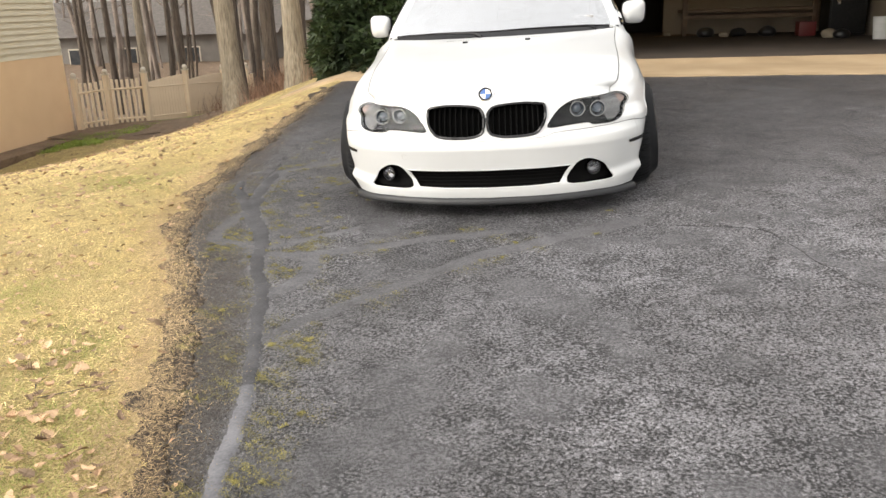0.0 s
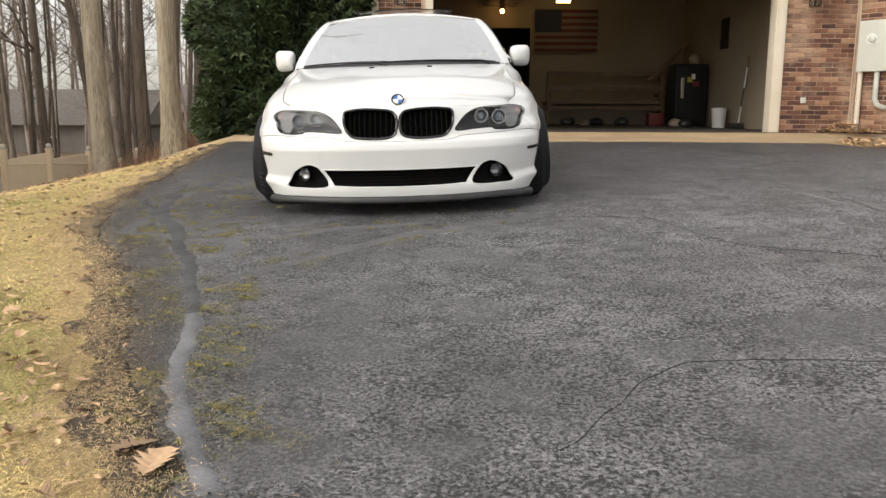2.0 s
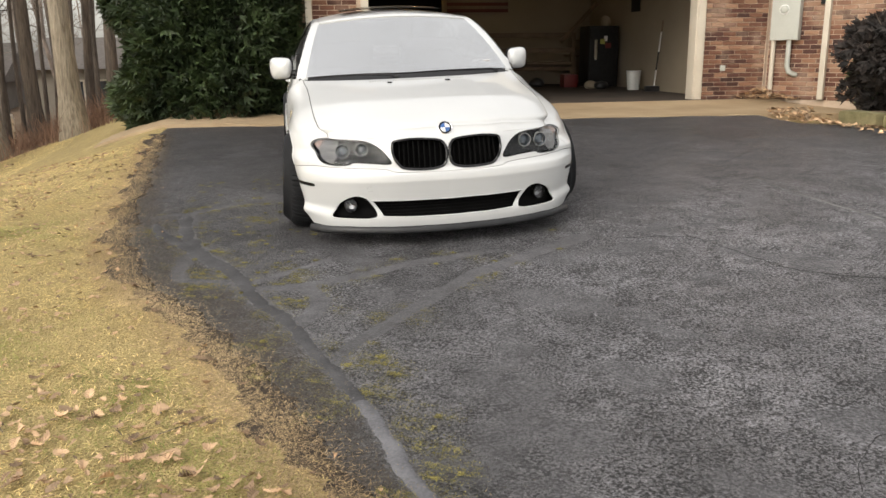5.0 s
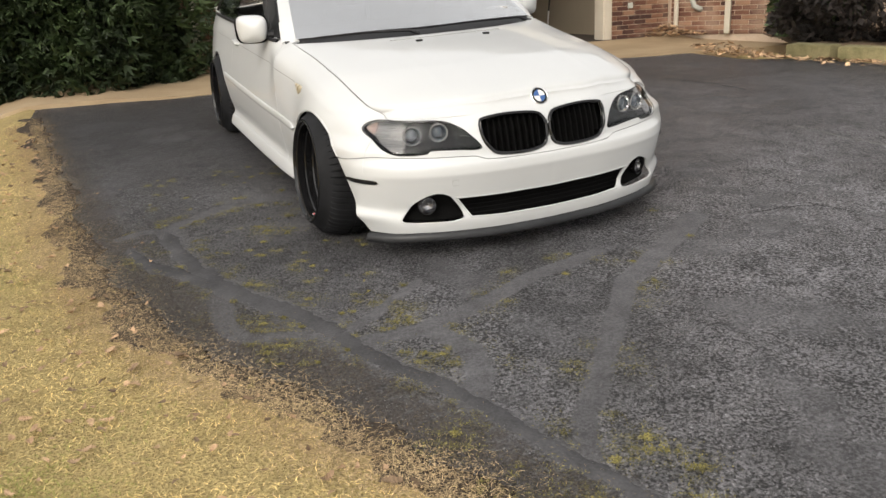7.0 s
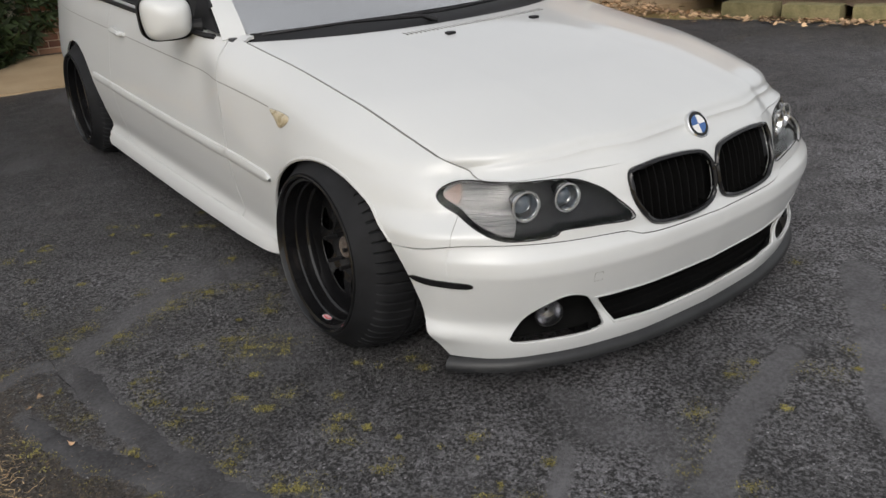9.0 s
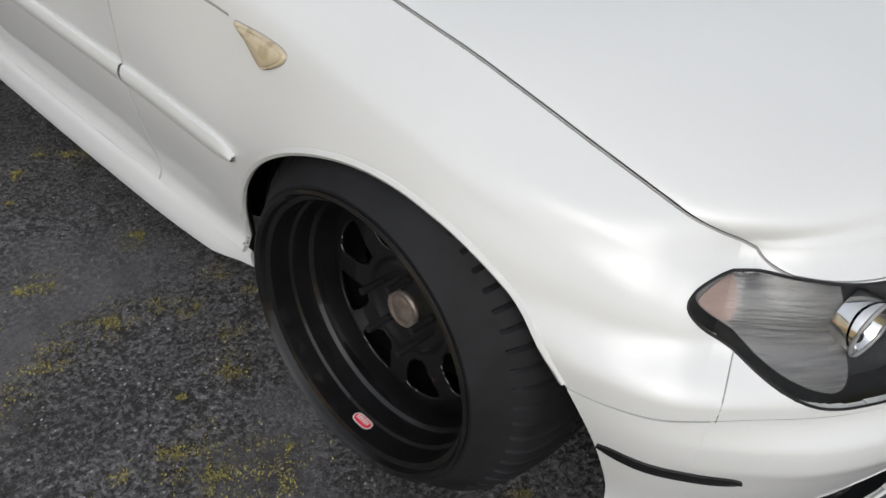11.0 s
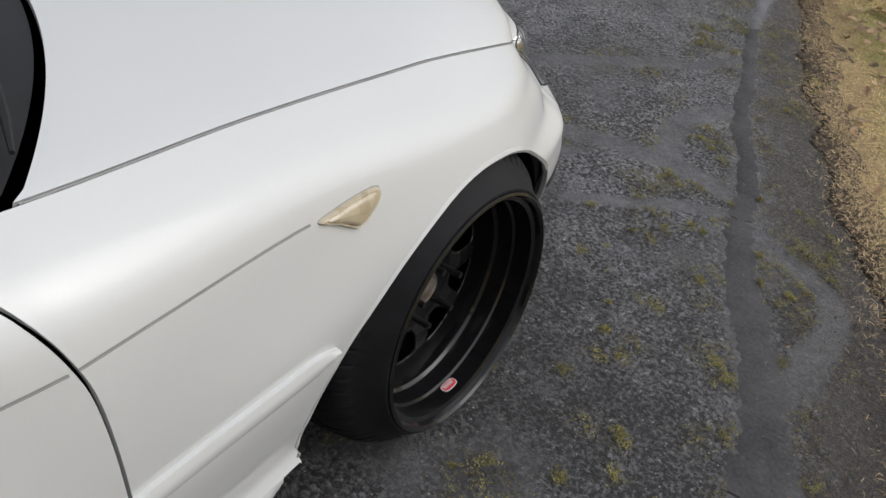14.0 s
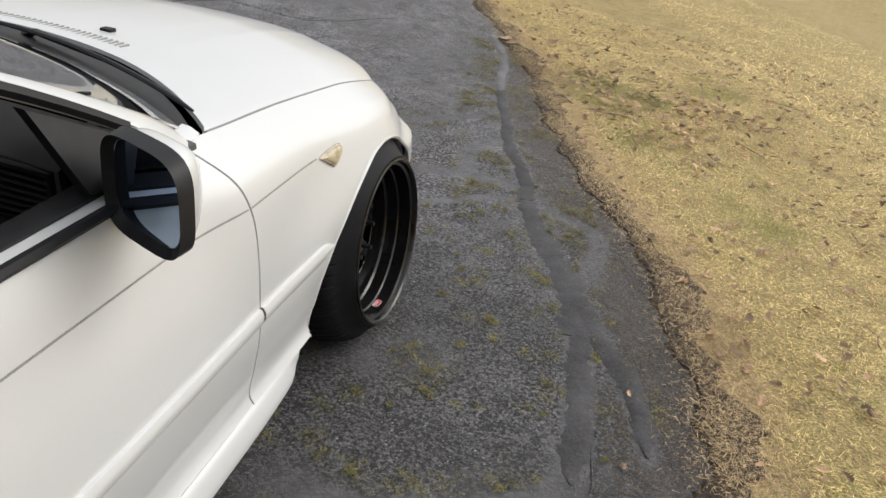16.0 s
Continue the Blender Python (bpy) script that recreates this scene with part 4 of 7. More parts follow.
# near-black shell painted as the shade behind panel gaps; wheel wells and floor
for side in SIDES:
    ys = np.concatenate([-.3899 * np.cos(np.linspace(0, math.pi, 30)), np.linspace(.398, REAR_Y - .398, 20), REAR_Y - .3899 * np.cos(np.linspace(0, math.pi, 30)), np.linspace(REAR_Y + .398, 3.4, 8)])
    s = s_at(ys)
    f = np.where(np.abs(ys) < .390, ARCH_Z + np.sqrt(np.maximum(ARCH_R ** 2 - ys ** 2, 0)), np.where(np.abs(ys - REAR_Y) < .390, ARCH_Z + .025 + np.sqrt(np.maximum(ARCH_R ** 2 - (ys - REAR_Y) ** 2, 0)), .14)) + .012
    z = f[None, :] + np.linspace(0, 1, 14)[:, None] * (shut_z(ys)[None, :] - .012 - f[None, :])
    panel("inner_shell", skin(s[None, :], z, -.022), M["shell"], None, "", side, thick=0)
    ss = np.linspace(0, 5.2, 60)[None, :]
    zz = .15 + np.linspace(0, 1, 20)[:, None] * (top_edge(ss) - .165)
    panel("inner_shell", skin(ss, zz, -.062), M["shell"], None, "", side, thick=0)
    for yc in (0, REAR_Y):
        bm = bm_new()
        rings = []
        for xx in (.79, .45):
            rings.append([bm.verts.new((side * xx, yc + (ARCH_R + .01) * math.cos(t), ARCH_Z + (.025 if yc else 0) + (ARCH_R + .01) * math.sin(t))) for t in np.linspace(-.25, math.pi - (.03 if yc == 0 else -.25), 40)])
        for k in range(39):
            bm.faces.new((rings[0][k], rings[0][k + 1], rings[1][k + 1], rings[1][k]))
        bm.faces.new(rings[1])
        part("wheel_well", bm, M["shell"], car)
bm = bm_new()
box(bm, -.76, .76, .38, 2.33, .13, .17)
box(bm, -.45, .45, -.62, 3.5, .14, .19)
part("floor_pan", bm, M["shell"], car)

# glasshouse
n = 61
a = np.linspace(-1, 1, n)


def arc(x, y0, dy, z0, dz, p=2.0):
    return np.stack([x * a, y0 - dy * (1 - np.abs(a) ** p), z0 + dz * (1 - a ** 2)], -1)


def ruled(lo, hi, rows, out=0.0, axis=1):
    t = np.linspace(0, 1, rows)[:, None, None]
    g = (1 - t) * lo[None] + t * hi[None]
    g[..., 2] += out * (4 * t[..., 0] * (1 - t[..., 0])) * (1 - .5 * a[None, :] ** 2)
    return g


ws = ruled(arc(.712, .722, .205, .846, .018), arc(.565, 1.50, .075, 1.195, .042), 24, .010)
_b = np.linspace(0, 1, 24)[:, None]
ws[..., 2] += .024 * 4 * _b * (1 - _b) * np.abs(a)[None, :] ** 5
wind = panel("windscreen", ws, M["windscreen"], None, "windscreen reflecting the pale sky", thick=.005)
wind.visible_shadow = False
panel("cowl", ruled(arc(.705, .672, .296, .818, .010, 2.4), arc(.708, .735, .205, .842, .019), 6), M["black_plastic"], None, "black plastic cowl below the windscreen")
roof = ruled(arc(.565, 1.502, .075, 1.199, .042), arc(.54, 2.55, -.06, 1.215, .035), 24, .035)
header_ = np.array([ws[k] + [0, -.002, .006] for k in (22, 23)])
panel("roof_header", header_, M["paint"], None, "white front edge of the roof")
roof_ob = panel("roof", roof, M["paint"], None, "white roof")
sun = ruled(arc(.40, 1.60, .01, 1.262, .018), arc(.39, 1.98, -.01, 1.272, .022), 8, .004)
sun[..., 2] += .012
panel("sunroof", sun, M["black_gloss"], roof_ob, "dark glass sunroof panel", thick=.006)
rear = ruled(arc(.54, 2.552, -.06, 1.213, .035), arc(.62, 3.14, -.10, .90, .03), 16, .03)
panel("rear_window", rear, M["windscreen"], None, "", thick=.004)
panel("boot_lid", ruled(arc(.70, 3.14, -.10, .885, .03), arc(.70, 3.66, -.06, .885, .02), 10, .01), M["paint"])
for side in SIDES:
    t = np.linspace(0, 1, 40)
    inner = np.concatenate([np.stack([.712 - .147 * t, .722 + .778 * t, .846 + .349 * t + .029 * 4 * t * (1 - t) - .013 * np.exp(-t / .05)], -1), np.stack([.565 - .025 * t, 1.502 + 1.048 * t, 1.199 + .016 * t + .012 * 4 * t * (1 - t)], -1)[1:], np.stack([.54 + .10 * t, 2.55 + .70 * t, 1.215 - .32 * t + .03 * 4 * t * (1 - t)], -1)[1:]])
    outer = np.concatenate([np.stack([.778 - .148 * t, .790 + .710 * t, .842 + .341 * t + .038 * 4 * t * (1 - t) - .016 * np.exp(-t / .05)], -1), np.stack([.630 - .02 * t, 1.50 + 1.05 * t, 1.183 + .006 * t + .012 * 4 * t * (1 - t)], -1)[1:], np.stack([.61 + .17 * t, 2.55 + .45 * t, 1.189 - .30 * t + .02 * 4 * t * (1 - t)], -1)[1:]])
    mid = (inner + outer) / 2 + [.006, 0, .008]
    panel("roof_pillar", np.array([outer, mid, inner]).transpose(0, 1, 2), M["paint"], None, "white roof pillar", side, thick=.02)
    # top of the wing between bonnet and windscreen post, and the ledge under the side windows
    ys = np.linspace(.69, 3.3, 50)
    o = skin(s_at(ys), shut_z(ys) - .001)
    i = o.copy()
    i[:, 0] = np.interp(ys, [.69, .80, 1.2, 3.3], [.700, .72, .735, .66])
    i[:, 2] += .012
    panel("window_ledge", np.array([o, (o + i) / 2 + [0, 0, .004], i]), M["paint"], None, "", side)
    k = (ys > .93) & (ys < 3.0)
    lift_ = np.array([0, 0, .006])
    panel("belt_seal", np.array([.65 * o[k] + .35 * i[k] + lift_ * 1.6, .4 * o[k] + .6 * i[k] + [0, 0, .012], i[k] + lift_]), M["black_plastic"], None, "black rubber strip under the side windows", side)
    ys = np.linspace(.84, 2.98, 40)
    bm = bm_new()
    tube(bm, [tuple(mirrored(skin(s_at(v), float(shut_z(v)) + .001, .006), side)) for v in ys], .010, 6)
    part("window_seal", bm, M["black_plastic"], car, "black window seal")
    bm = bm_new()
    tube(bm, [tuple(mirrored(p - np.array([.004, 0, .006]), side)) for p in outer[7::3]], .011, 6)
    part("window_frame", bm, M["black_plastic"], car)
    # black corner piece behind the mirror
    bm = bm_new()
    tri_pts = [(.782, .82, .848), (.781, 1.05, .862), (.716, 1.085, .992)]
    lo_v = [bm.verts.new((side * x, y, z)) for x, y, z in tri_pts]
    hi_v = [bm.verts.new((side * (x - .02), y, z)) for x, y, z in tri_pts]
    bm.faces.new(lo_v), bm.faces.new(hi_v)
    for k in range(3):
        bm.faces.new((lo_v[k], lo_v[(k + 1) % 3], hi_v[(k + 1) % 3], hi_v[k]))
    part("mirror_sail", bm, M["black_plastic"], car)
    for y0, y1 in (((.86, 2.03),) if side > 0 else ()) + ((2.07, 2.78),):
        ys = np.linspace(y0, y1, 24)
        lo = skin(s_at(ys), shut_z(ys), -.008)
        k = np.array([np.argmin(np.abs(outer[:, 1] - v)) for v in ys])
        hi = outer[k] - [.012, 0, .004]
        g = panel("side_window", np.array([(1 - t) * lo + t * hi + [.03 * 4 * t * (1 - t), 0, 0] for t in np.linspace(0, 1, 8)]), M["windscreen"], None, "", side, thick=.004)
        g.visible_shadow = False
    # inside of the door
    bm = bm_new()
    box(bm, side * .70, side * .765, .74, 2.02, .20, .838, .02)
    part("door_card", bm, M["cabin"], car, "dark door trim")
# cabin
bm = bm_new()
prof = [(.78, .842), (.88, .872), (.965, .882), (1.0, .868), (.995, .76), (.96, .62), (.85, .42)]
rings = []
for x in np.linspace(-.70, .70, 40):
    hump = .035 * math.exp(-((x - .36) / .22) ** 2)
    rings.append([bm.verts.new((x, y + .02 * (abs(x) / .7) ** 3, z + (hump if z > .8 else 0))) for y, z in prof])
for r0, r1 in zip(rings, rings[1:]):
    for k in range(len(prof) - 1):
        bm.faces.new((r0[k], r0[k + 1], r1[k + 1], r1[k]))
dash = part("dashboard", bm, M["cabin"], car, "dark dashboard")
for x0 in (-.69, -.15, .01, .55):
    bm = bm_new()
    for zz in np.linspace(.782, .846, 6):
        box(bm, x0 + .008, x0 + .132, 1.008, 1.026, zz - .0025, zz + .0025)
    part("air_vent", bm, M["lip_rubber"], dash, "slatted air vent")
    # near-black backing puts the duct's shade into its colour
    bm = bm_new()
    box(bm, x0, x0 + .14, .992, 1.005, .768, .862)
    part("vent_recess", bm, M["dark_void"], dash)
    bm = bm_new()
    for bx in ((x0, x0 + .14, .765, .774), (x0, x0 + .14, .856, .865), (x0, x0 + .008, .765, .865), (x0 + .132, x0 + .14, .765, .865)):
        box(bm, bx[0], bx[1], .99, 1.029, bx[2], bx[3], .002)
    part("vent_frame", bm, M["black_gloss"], dash)
for x in (-.36, .36):
    bm = bm_new()
    box(bm, x - .25, x + .25, 1.45, 1.98, .30, .50, .05)
    box(bm, x - .25, x + .25, 1.90, 2.06, .42, 1.02, .06, m=None)
    box(bm, x - .13, x + .13, 2.0, 2.10, 1.03, 1.17, .04)
    part("seat", bm, M["seat"], car, "dark leather front seat")
bm = bm_new()
box(bm, -.62, .62, 2.5, 3.0, .35, .85, .06)
part("rear_bench", bm, M["seat"], car)
bm = bm_new()
tube(bm, [(.36 + .18 * math.cos(t), 1.30 + .06 * math.sin(t), .80 + .17 * math.sin(t)) for t in np.linspace(0, math.tau, 33)], .014, 8, cap=False)
tube(bm, [(.36, 1.29, .80), (.36, 1.12, .76)], [.05, .03], 10)
part("steering_wheel", bm, M["cabin"], car)
# wipers
for x0, x1, y0, y1 in ((-.69, -.06, 0, 0), (-.10, .66, 0, 0)):
    bm = bm_new()
    pts = []
    for t in np.linspace(0, 1, 14):
        x = x0 + (x1 - x0) * t
        yy = .650 - .20 * (1 - (x / .70) ** 2) + .012 * math.sin(t * 3)
        zz = .848 + .014 * (1 - (x / .7) ** 2) + .006 * math.sin(t * 3)
        pts.append((x, yy, zz))
    tube(bm, pts, [.003] + [.0055] * 12 + [.003], 6)
    wiper = part("wiper", bm, M["black_plastic"], car, "black wiper")
    bm = bm_new()
    tube(bm, [(x1 - .05, pts[12][1] - .035, .838), (x1 - .10, pts[11][1] - .02, .858), pts[6]], [.012, .008, .006], 6)
    part("arm", bm, M["black_plastic"], wiper)
bm = bm_new()
for k in range(2):
    box(bm, .47 + .07 * k, .53 + .07 * k, 0, .004, 0, .045)
bmesh.ops.transform(bm, matrix=pose(0, .715, .885, 65, 0, 8), verts=bm.verts)
part("inspection_stickers", bm, M["sticker_white"], car, "two small pale stickers inside the windscreen")


# ---- wheels ----
def wheel(name, m):
    """A deep-dished steel wheel with eight windows and a stretched tyre; its outer side faces its own +x."""
    w = new(name)
    w.parent = car
    w.matrix_basis = m
    tagged(w, "black deep-dish steel wheel with a worn tyre")
    RT, RL = .318, .2405
    prof = [(-.250, RL - .012), (-.258, RL + .012), (-.250, RT - .03), (-.240, RT - .008), (-.226, RT), (-.213, RT + .001), (-.211, RT - .006), (-.203, RT - .006), (-.201, RT + .001), (-.168, RT + .001), (-.166, RT - .006), (-.158, RT - .006), (-.156, RT + .001), (-.142, RT), (-.124, RT - .002), (-.106, RT - .005), (-.088, RT - .009), (-.070, RT - .015), (-.056, RT - .024), (-.047, RT - .034), (-.042, RL + .036), (-.026, RL + .023), (-.012, RL + .013), (-.003, RL + .006), (-.004, RL), (-.012, RL - .008)]
    groove = {4: .004, 5: .004, 8: .004, 9: .004, 12: .004, 13: .006, 14: .006, 15: .007, 16: .008, 17: .008, 18: .007, 19: .003}
    bm = bm_new()
    lathe(bm, prof, 434, lambda j, k: -groove.get(j, 0) if k % 7 == 0 else 0)
    for v in bm.verts:
        v.co.z = max(v.co.z, -.3035)
    part("tyre", bm, M["rubber"], w, "worn black tyre", 28)
    bm = bm_new()
    lathe(bm, [(-.012, RL + .002), (.001, RL + .001), (.003, RL - .004), (-.002, RL - .009), (-.012, RL - .012), (-.016, RL - .020), (-.052, RL - .022), (-.056, RL - .027), (-.088, RL - .030), (-.094, RL - .036), (-.125, RL - .040), (-.21, RL - .035)], 120)
    part("rim", bm, M["black_gloss"], w, "gloss black steel rim", 25)
    # dished centre with windows
    nr, na = 40, 336
    bm = bm_new()
    rr = np.linspace(.034, RL - .036, nr)
    dish = pchip([.03, .075, .088, .12, .155, .185, .215], [-.118, -.118, -.125, -.117, -.119, -.130, -.146])
    pts = np.array([[(float(dish(r_)), r_ * math.cos(t), r_ * math.sin(t)) for t in np.linspace(0, math.tau, na + 1)] for r_ in rr])

    def solid(i, j):
        """Eight windows, wider outwards, with rounded corners."""
        r_, t = (rr[i] + rr[i + 1]) / 2, (j + .5) / na * 8 % 1 - .5
        u = (r_ - .134) / .034
        v = t / (.31 + .05 * u)
        return abs(u) ** 3.5 + abs(v) ** 3.5 > 1
    grid(bm, pts, solid)
    bmesh.ops.remove_doubles(bm, verts=bm.verts, dist=1e-5)
    disc = part("wheel_disc", bm, M["black_gloss"], w, "black steel wheel centre with eight windows", 30)
    sol = disc.modifiers.new("thickness", "SOLIDIFY")
    sol.thickness, sol.offset = .006, 0
    bm = bm_new()
    lathe(bm, [(-.14, .034), (-.112, .034), (-.108, .031), (-.110, .024), (-.106, .016), (-.104, .0005)], 36)
    part("hub", bm, M["hub_steel"], w, "bare steel hub")
    for k in range(5):
        t = k * math.tau / 5 + .3
        bm = bm_new()
        tube(bm, [(-.13, .060 * math.cos(t), .060 * math.sin(t)), (-.116, .060 * math.cos(t), .060 * math.sin(t))], .013, 6)
        tube(bm, [(-.13, .060 * math.cos(t), .060 * math.sin(t)), (-.072, .060 * math.cos(t), .060 * math.sin(t))], .0065, 8)
        part("wheel_stud", bm, M["black_plastic"], w)
    bm = bm_new()
    lathe(bm, [(-.18, .0005), (-.175, .15), (-.195, .155)], 40)
    part("brake_disc", bm, M["shell"], w)
    # sticker on the inside of the rim, at the bottom
    bm = bm_new()
    rad, n = RL - .0225, 18
    hw, hx, off = .021, .0105, .0006
    rows = [[(-.040 + hx * u * (1 - abs(v) ** 4) ** .5, (rad - off) * math.sin(v * hw / rad), -(rad - off) * math.cos(v * hw / rad)) for v in np.linspace(-1, 1, n)] for u in np.linspace(-1, 1, 5)]
    grid(bm, np.array(rows))
    st = part("sticker", bm, M["sticker_white"], w, "small red and white maker's sticker")
    bm = bm_new()
    grid(bm, np.array([[(-.040 + .0085 * u * (1 - abs(v) ** 4) ** .5, (rad - .0012) * math.sin(v * .019 / rad), -(rad - .0012) * math.cos(v * .019 / rad)) for v in np.linspace(-1, 1, n)] for u in np.linspace(-1, 1, 5)]))
    part("print", bm, M["red"], st)
    for k in range(6):
        bm = bm_new()
        v0 = -.75 + k * .25
        grid(bm, np.array([[(-.042 + .0045 * u, (rad - .0018) * math.sin(v * .019 / rad), -(rad - .0018) * math.cos(v * .019 / rad)) for v in (v0, v0 + .16)] for u in (-1, 1)]))
        part("bar", bm, M["sticker_white"], st)
    return w


for side in SIDES:
    spin = 180 if side < 0 else 0
    wheel("wheel", pose(side * .909, .014, .306, 0, 0, spin) @ pose(0, 0, 0, 0, -5.0, 0))
    wheel("wheel", pose(side * .915, REAR_Y, .305, 0, 0, spin) @ pose(0, 0, 0, 0, -2.8, 0))

# ---- the ground ----
_n = (SLOPE.to_3x3() @ Vector((0, 0, 1)))


def plane_z(x, y):
    """Height of the slope that the car stands on."""
    return -(_n.x * np.asarray(x, float) + _n.y * np.asarray(y, float)) / _n.z


def drive_z(x, y):
    """Height of the driveway: the slope, levelling out before the garage."""
    p = plane_z(x, y)
    return p - .02 * np.logaddexp(0, (p - .185) / .02)


edge_x = pchip([-60, -20, -9, -6, -4.25, -3.58, -2.95, -2.5, -2.05, -1.7, -1.3, -.8, -.3, .3, 1.8, 3.4, 4.6, 5.2], [14, 6, 2.0, .65, -.18, -.51, -.78, -.96, -1.12, -1.27, -1.47, -1.72, -1.85, -1.97, -2.10, -2.24, -2.36, -2.40])


def wob(x, y, f=1.0, seed=0.0):
    """A cheap smooth wobble in -1..1."""
    x, y = np.asarray(x, float) * f, np.asarray(y, float) * f
    return (np.sin(1.7 * x + 2.3 * y + seed) + np.sin(3.1 * x - 1.9 * y + 1.3 + seed * 2) * .6 + np.sin(-4.7 * x + 5.3 * y + 2.1 + seed) * .35) / 1.95


def ground_z(x, y):
    """The lawn lies with the driveway at its edge and falls away to the wood."""
    x, y = np.asarray(x, float), np.asarray(y, float)
    s = np.maximum(edge_x(np.clip(y, -60, 5.2)) - x, 0)
    near = .05 * s + .012 * s * s
    far = .33 * s
    k = smooth(0, 7.5, y)
    drop = near * (1 - k) + far * k
    drop = drop - np.logaddexp(0, (drop - 2.15) * 6) / 6 + .07 * np.clip(y - 15, 0, 12) * smooth(3, 6, s)
    xc, yc = np.clip(x, -14, 12), np.clip(y, -30, 15)
    base = np.where(x < -1.5, plane_z(xc, yc), drive_z(xc, yc))
    return base - drop + .02 * wob(x, y, .9) * smooth(0, .6, s) + .008 * wob(x, y, 5) * smooth(0, .3, s)


def spread(a, b, fine, lo, hi, grow=1.12):
    """Grid lines fine between lo and hi and widening outwards to a and b."""
    v = list(np.arange(lo, hi, fine))
    d, x = fine, hi
    while x < b:
        v.append(x)
        d *= grow
        x += d
    v.append(b)
    d, x, w = fine, lo, []
    while x > a:
        d *= grow
        x -= d
        w.append(max(x, a))
    return np.array(sorted(set(np.round(w + v, 5))))


gx, gy = spread(-900, 900, .12, -6, 2), spread(-900, 900, .12, -6, 7)
GX, GY = np.meshgrid(gx, gy)
GZ = ground_z(GX, GY)
under = smooth(.05, .30, GX - edge_x(np.clip(GY, -60, 5.2))) * (GX < 8) * (GY < 8.0)
GZ -= .05 * under + .03 * smooth(-.02, .1, GX - edge_x(np.clip(GY, -60, 5.2)))
idx = np.arange(GX.size).reshape(GX.shape)
quads = np.stack([idx[:-1, :-1], idx[:-1, 1:], idx[1:, 1:], idx[1:, :-1]], -1).reshape(-1, 4)
ground = raw("ground", np.stack([GX, GY, GZ], -1).reshape(-1, 3), quads, M["soil"], True)
tagged(ground, "dry winter lawn and soil sloping down to a wood", "ground", kind="structure")

# driveway: one slab of asphalt with a ragged, crumbling lawn edge
rows_y = np.concatenate([np.linspace(-60, -8, 30), np.arange(-7.9, 6.0, .03)])
us = np.concatenate([[-.12, -.03], np.linspace(0, 1, 170) ** 1.25])
right_x = pchip([-60, -8, 0, 1.7, 2.7, 3.2, 4.0, 6.0], [24, 9, 6.2, 5.3, 5.05, 4.75, 4.9, 5.2])
crumble = np.array([random.uniform(-.012, .012) for _ in rows_y])
e = edge_x(rows_y) + .045 * wob(0, rows_y, 3.3) + .02 * wob(3, rows_y, 11) + crumble
wide_ = np.maximum(us, 0)[None, :] * (right_x(rows_y) - e)[:, None]
X = e[:, None] + wide_ + np.minimum(us, 0)[None, :]
Y = np.broadcast_to(rows_y[:, None], X.shape)
Z = drive_z(X, Y) + .004 * wob(X, Y, 1.3) + .002 * wob(X, Y, 6) - .012 * np.exp(-wide_ / .10) * (us >= 0) - np.where(us < -.1, .05, np.where(us < 0, .012, 0))
V = np.stack([X, Y, Z], -1)
idx = np.arange(V.shape[0] * V.shape[1]).reshape(V.shape[:2])
quads = np.stack([idx[:-1, :-1], idx[:-1, 1:], idx[1:, 1:], idx[1:, :-1]], -1).reshape(-1, 4)
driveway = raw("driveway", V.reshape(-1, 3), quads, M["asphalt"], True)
soil_in = pchip([-60, -6.5, -3.9, -3.4, -2.8, -2.3, -1.8, -1.3, -.8, -.3, .2, .8, 1.6, 4.6, 6], [.05, .05, .09, .15, .24, .33, .37, .41, .42, .43, .38, .30, .25, .2, .2])
at_ = driveway.data.attributes.new("soil", "FLOAT", "POINT")
at_.data.foreach_set("value", (1 - (V[..., 0] - edge_x(V[..., 1])) / soil_in(V[..., 1])).astype(np.float32).clip(-3, 1).ravel())
V_DRIVE = V
tagged(driveway, "weathered dark asphalt driveway with sealed cracks and painted-in shade", "driveway", kind="structure")

# ---- the house: brick garage with its door open ----
HOUSE = Matrix.Translation((5.152, 6.457, .254)) @ pose(0, 0, 0, 0, 0, -1.3)
FLOOR_H = 2.72


def house_box(name, label, cat, mat, *boxes, bevel=0.0, kind="structure"):
    bm = bm_new()
    for bx in boxes:
        box(bm, *bx, bevel)
    return solo(name, bm, M[mat], label, cat, HOUSE, kind)


def bricks(parent, x0, x1, z0, z1, m, seed):
    """Running-bond brickwork proud of its mortar bed; each brick is a piece of the wall."""
    rnd = random.Random(seed)
    meshes = []
    for w in (.194, .092):
        bm = bm_new()
        box(bm, 0, w, -.001, .03, 0, .057, .003)
        me = to_mesh(bm, "brick")
        me.materials.append(M["brick"])
        meshes.append(me)
    row, z = 0, z0 + .008
    while z + .057 < z1:
        x = x0 + (0 if row % 2 else -.102) + .005
        while x < x1 - .02:
            a, full = x, True
            if a < x0:
                a, full = x0 + .004, False
            if a + .194 > x1:
                full = False
            if not (not full and x1 - a < .095):
                b = new("brick", meshes[0 if full else 1])
                b.parent = parent
                b.matrix_parent_inverse = Matrix()
                b.matrix_basis = m @ pose(a, -rnd.uniform(0, .004), z, rnd.uniform(-.4, .4), 0, rnd.uniform(-.4, .4))
            x += .204
        z += .0675
        row += 1


wall_left = house_box("wall_front_left", "red brick wall beside the garage opening", "wall", "mortar", (-5.66, -4.98, .006, .20, -.3, 3.3))
wall_right = house_box("wall_front_right", "weathered red brick wall beside the garage opening", "wall", "mortar", (.15, 1.22, .006, .20, -.3, 3.3))
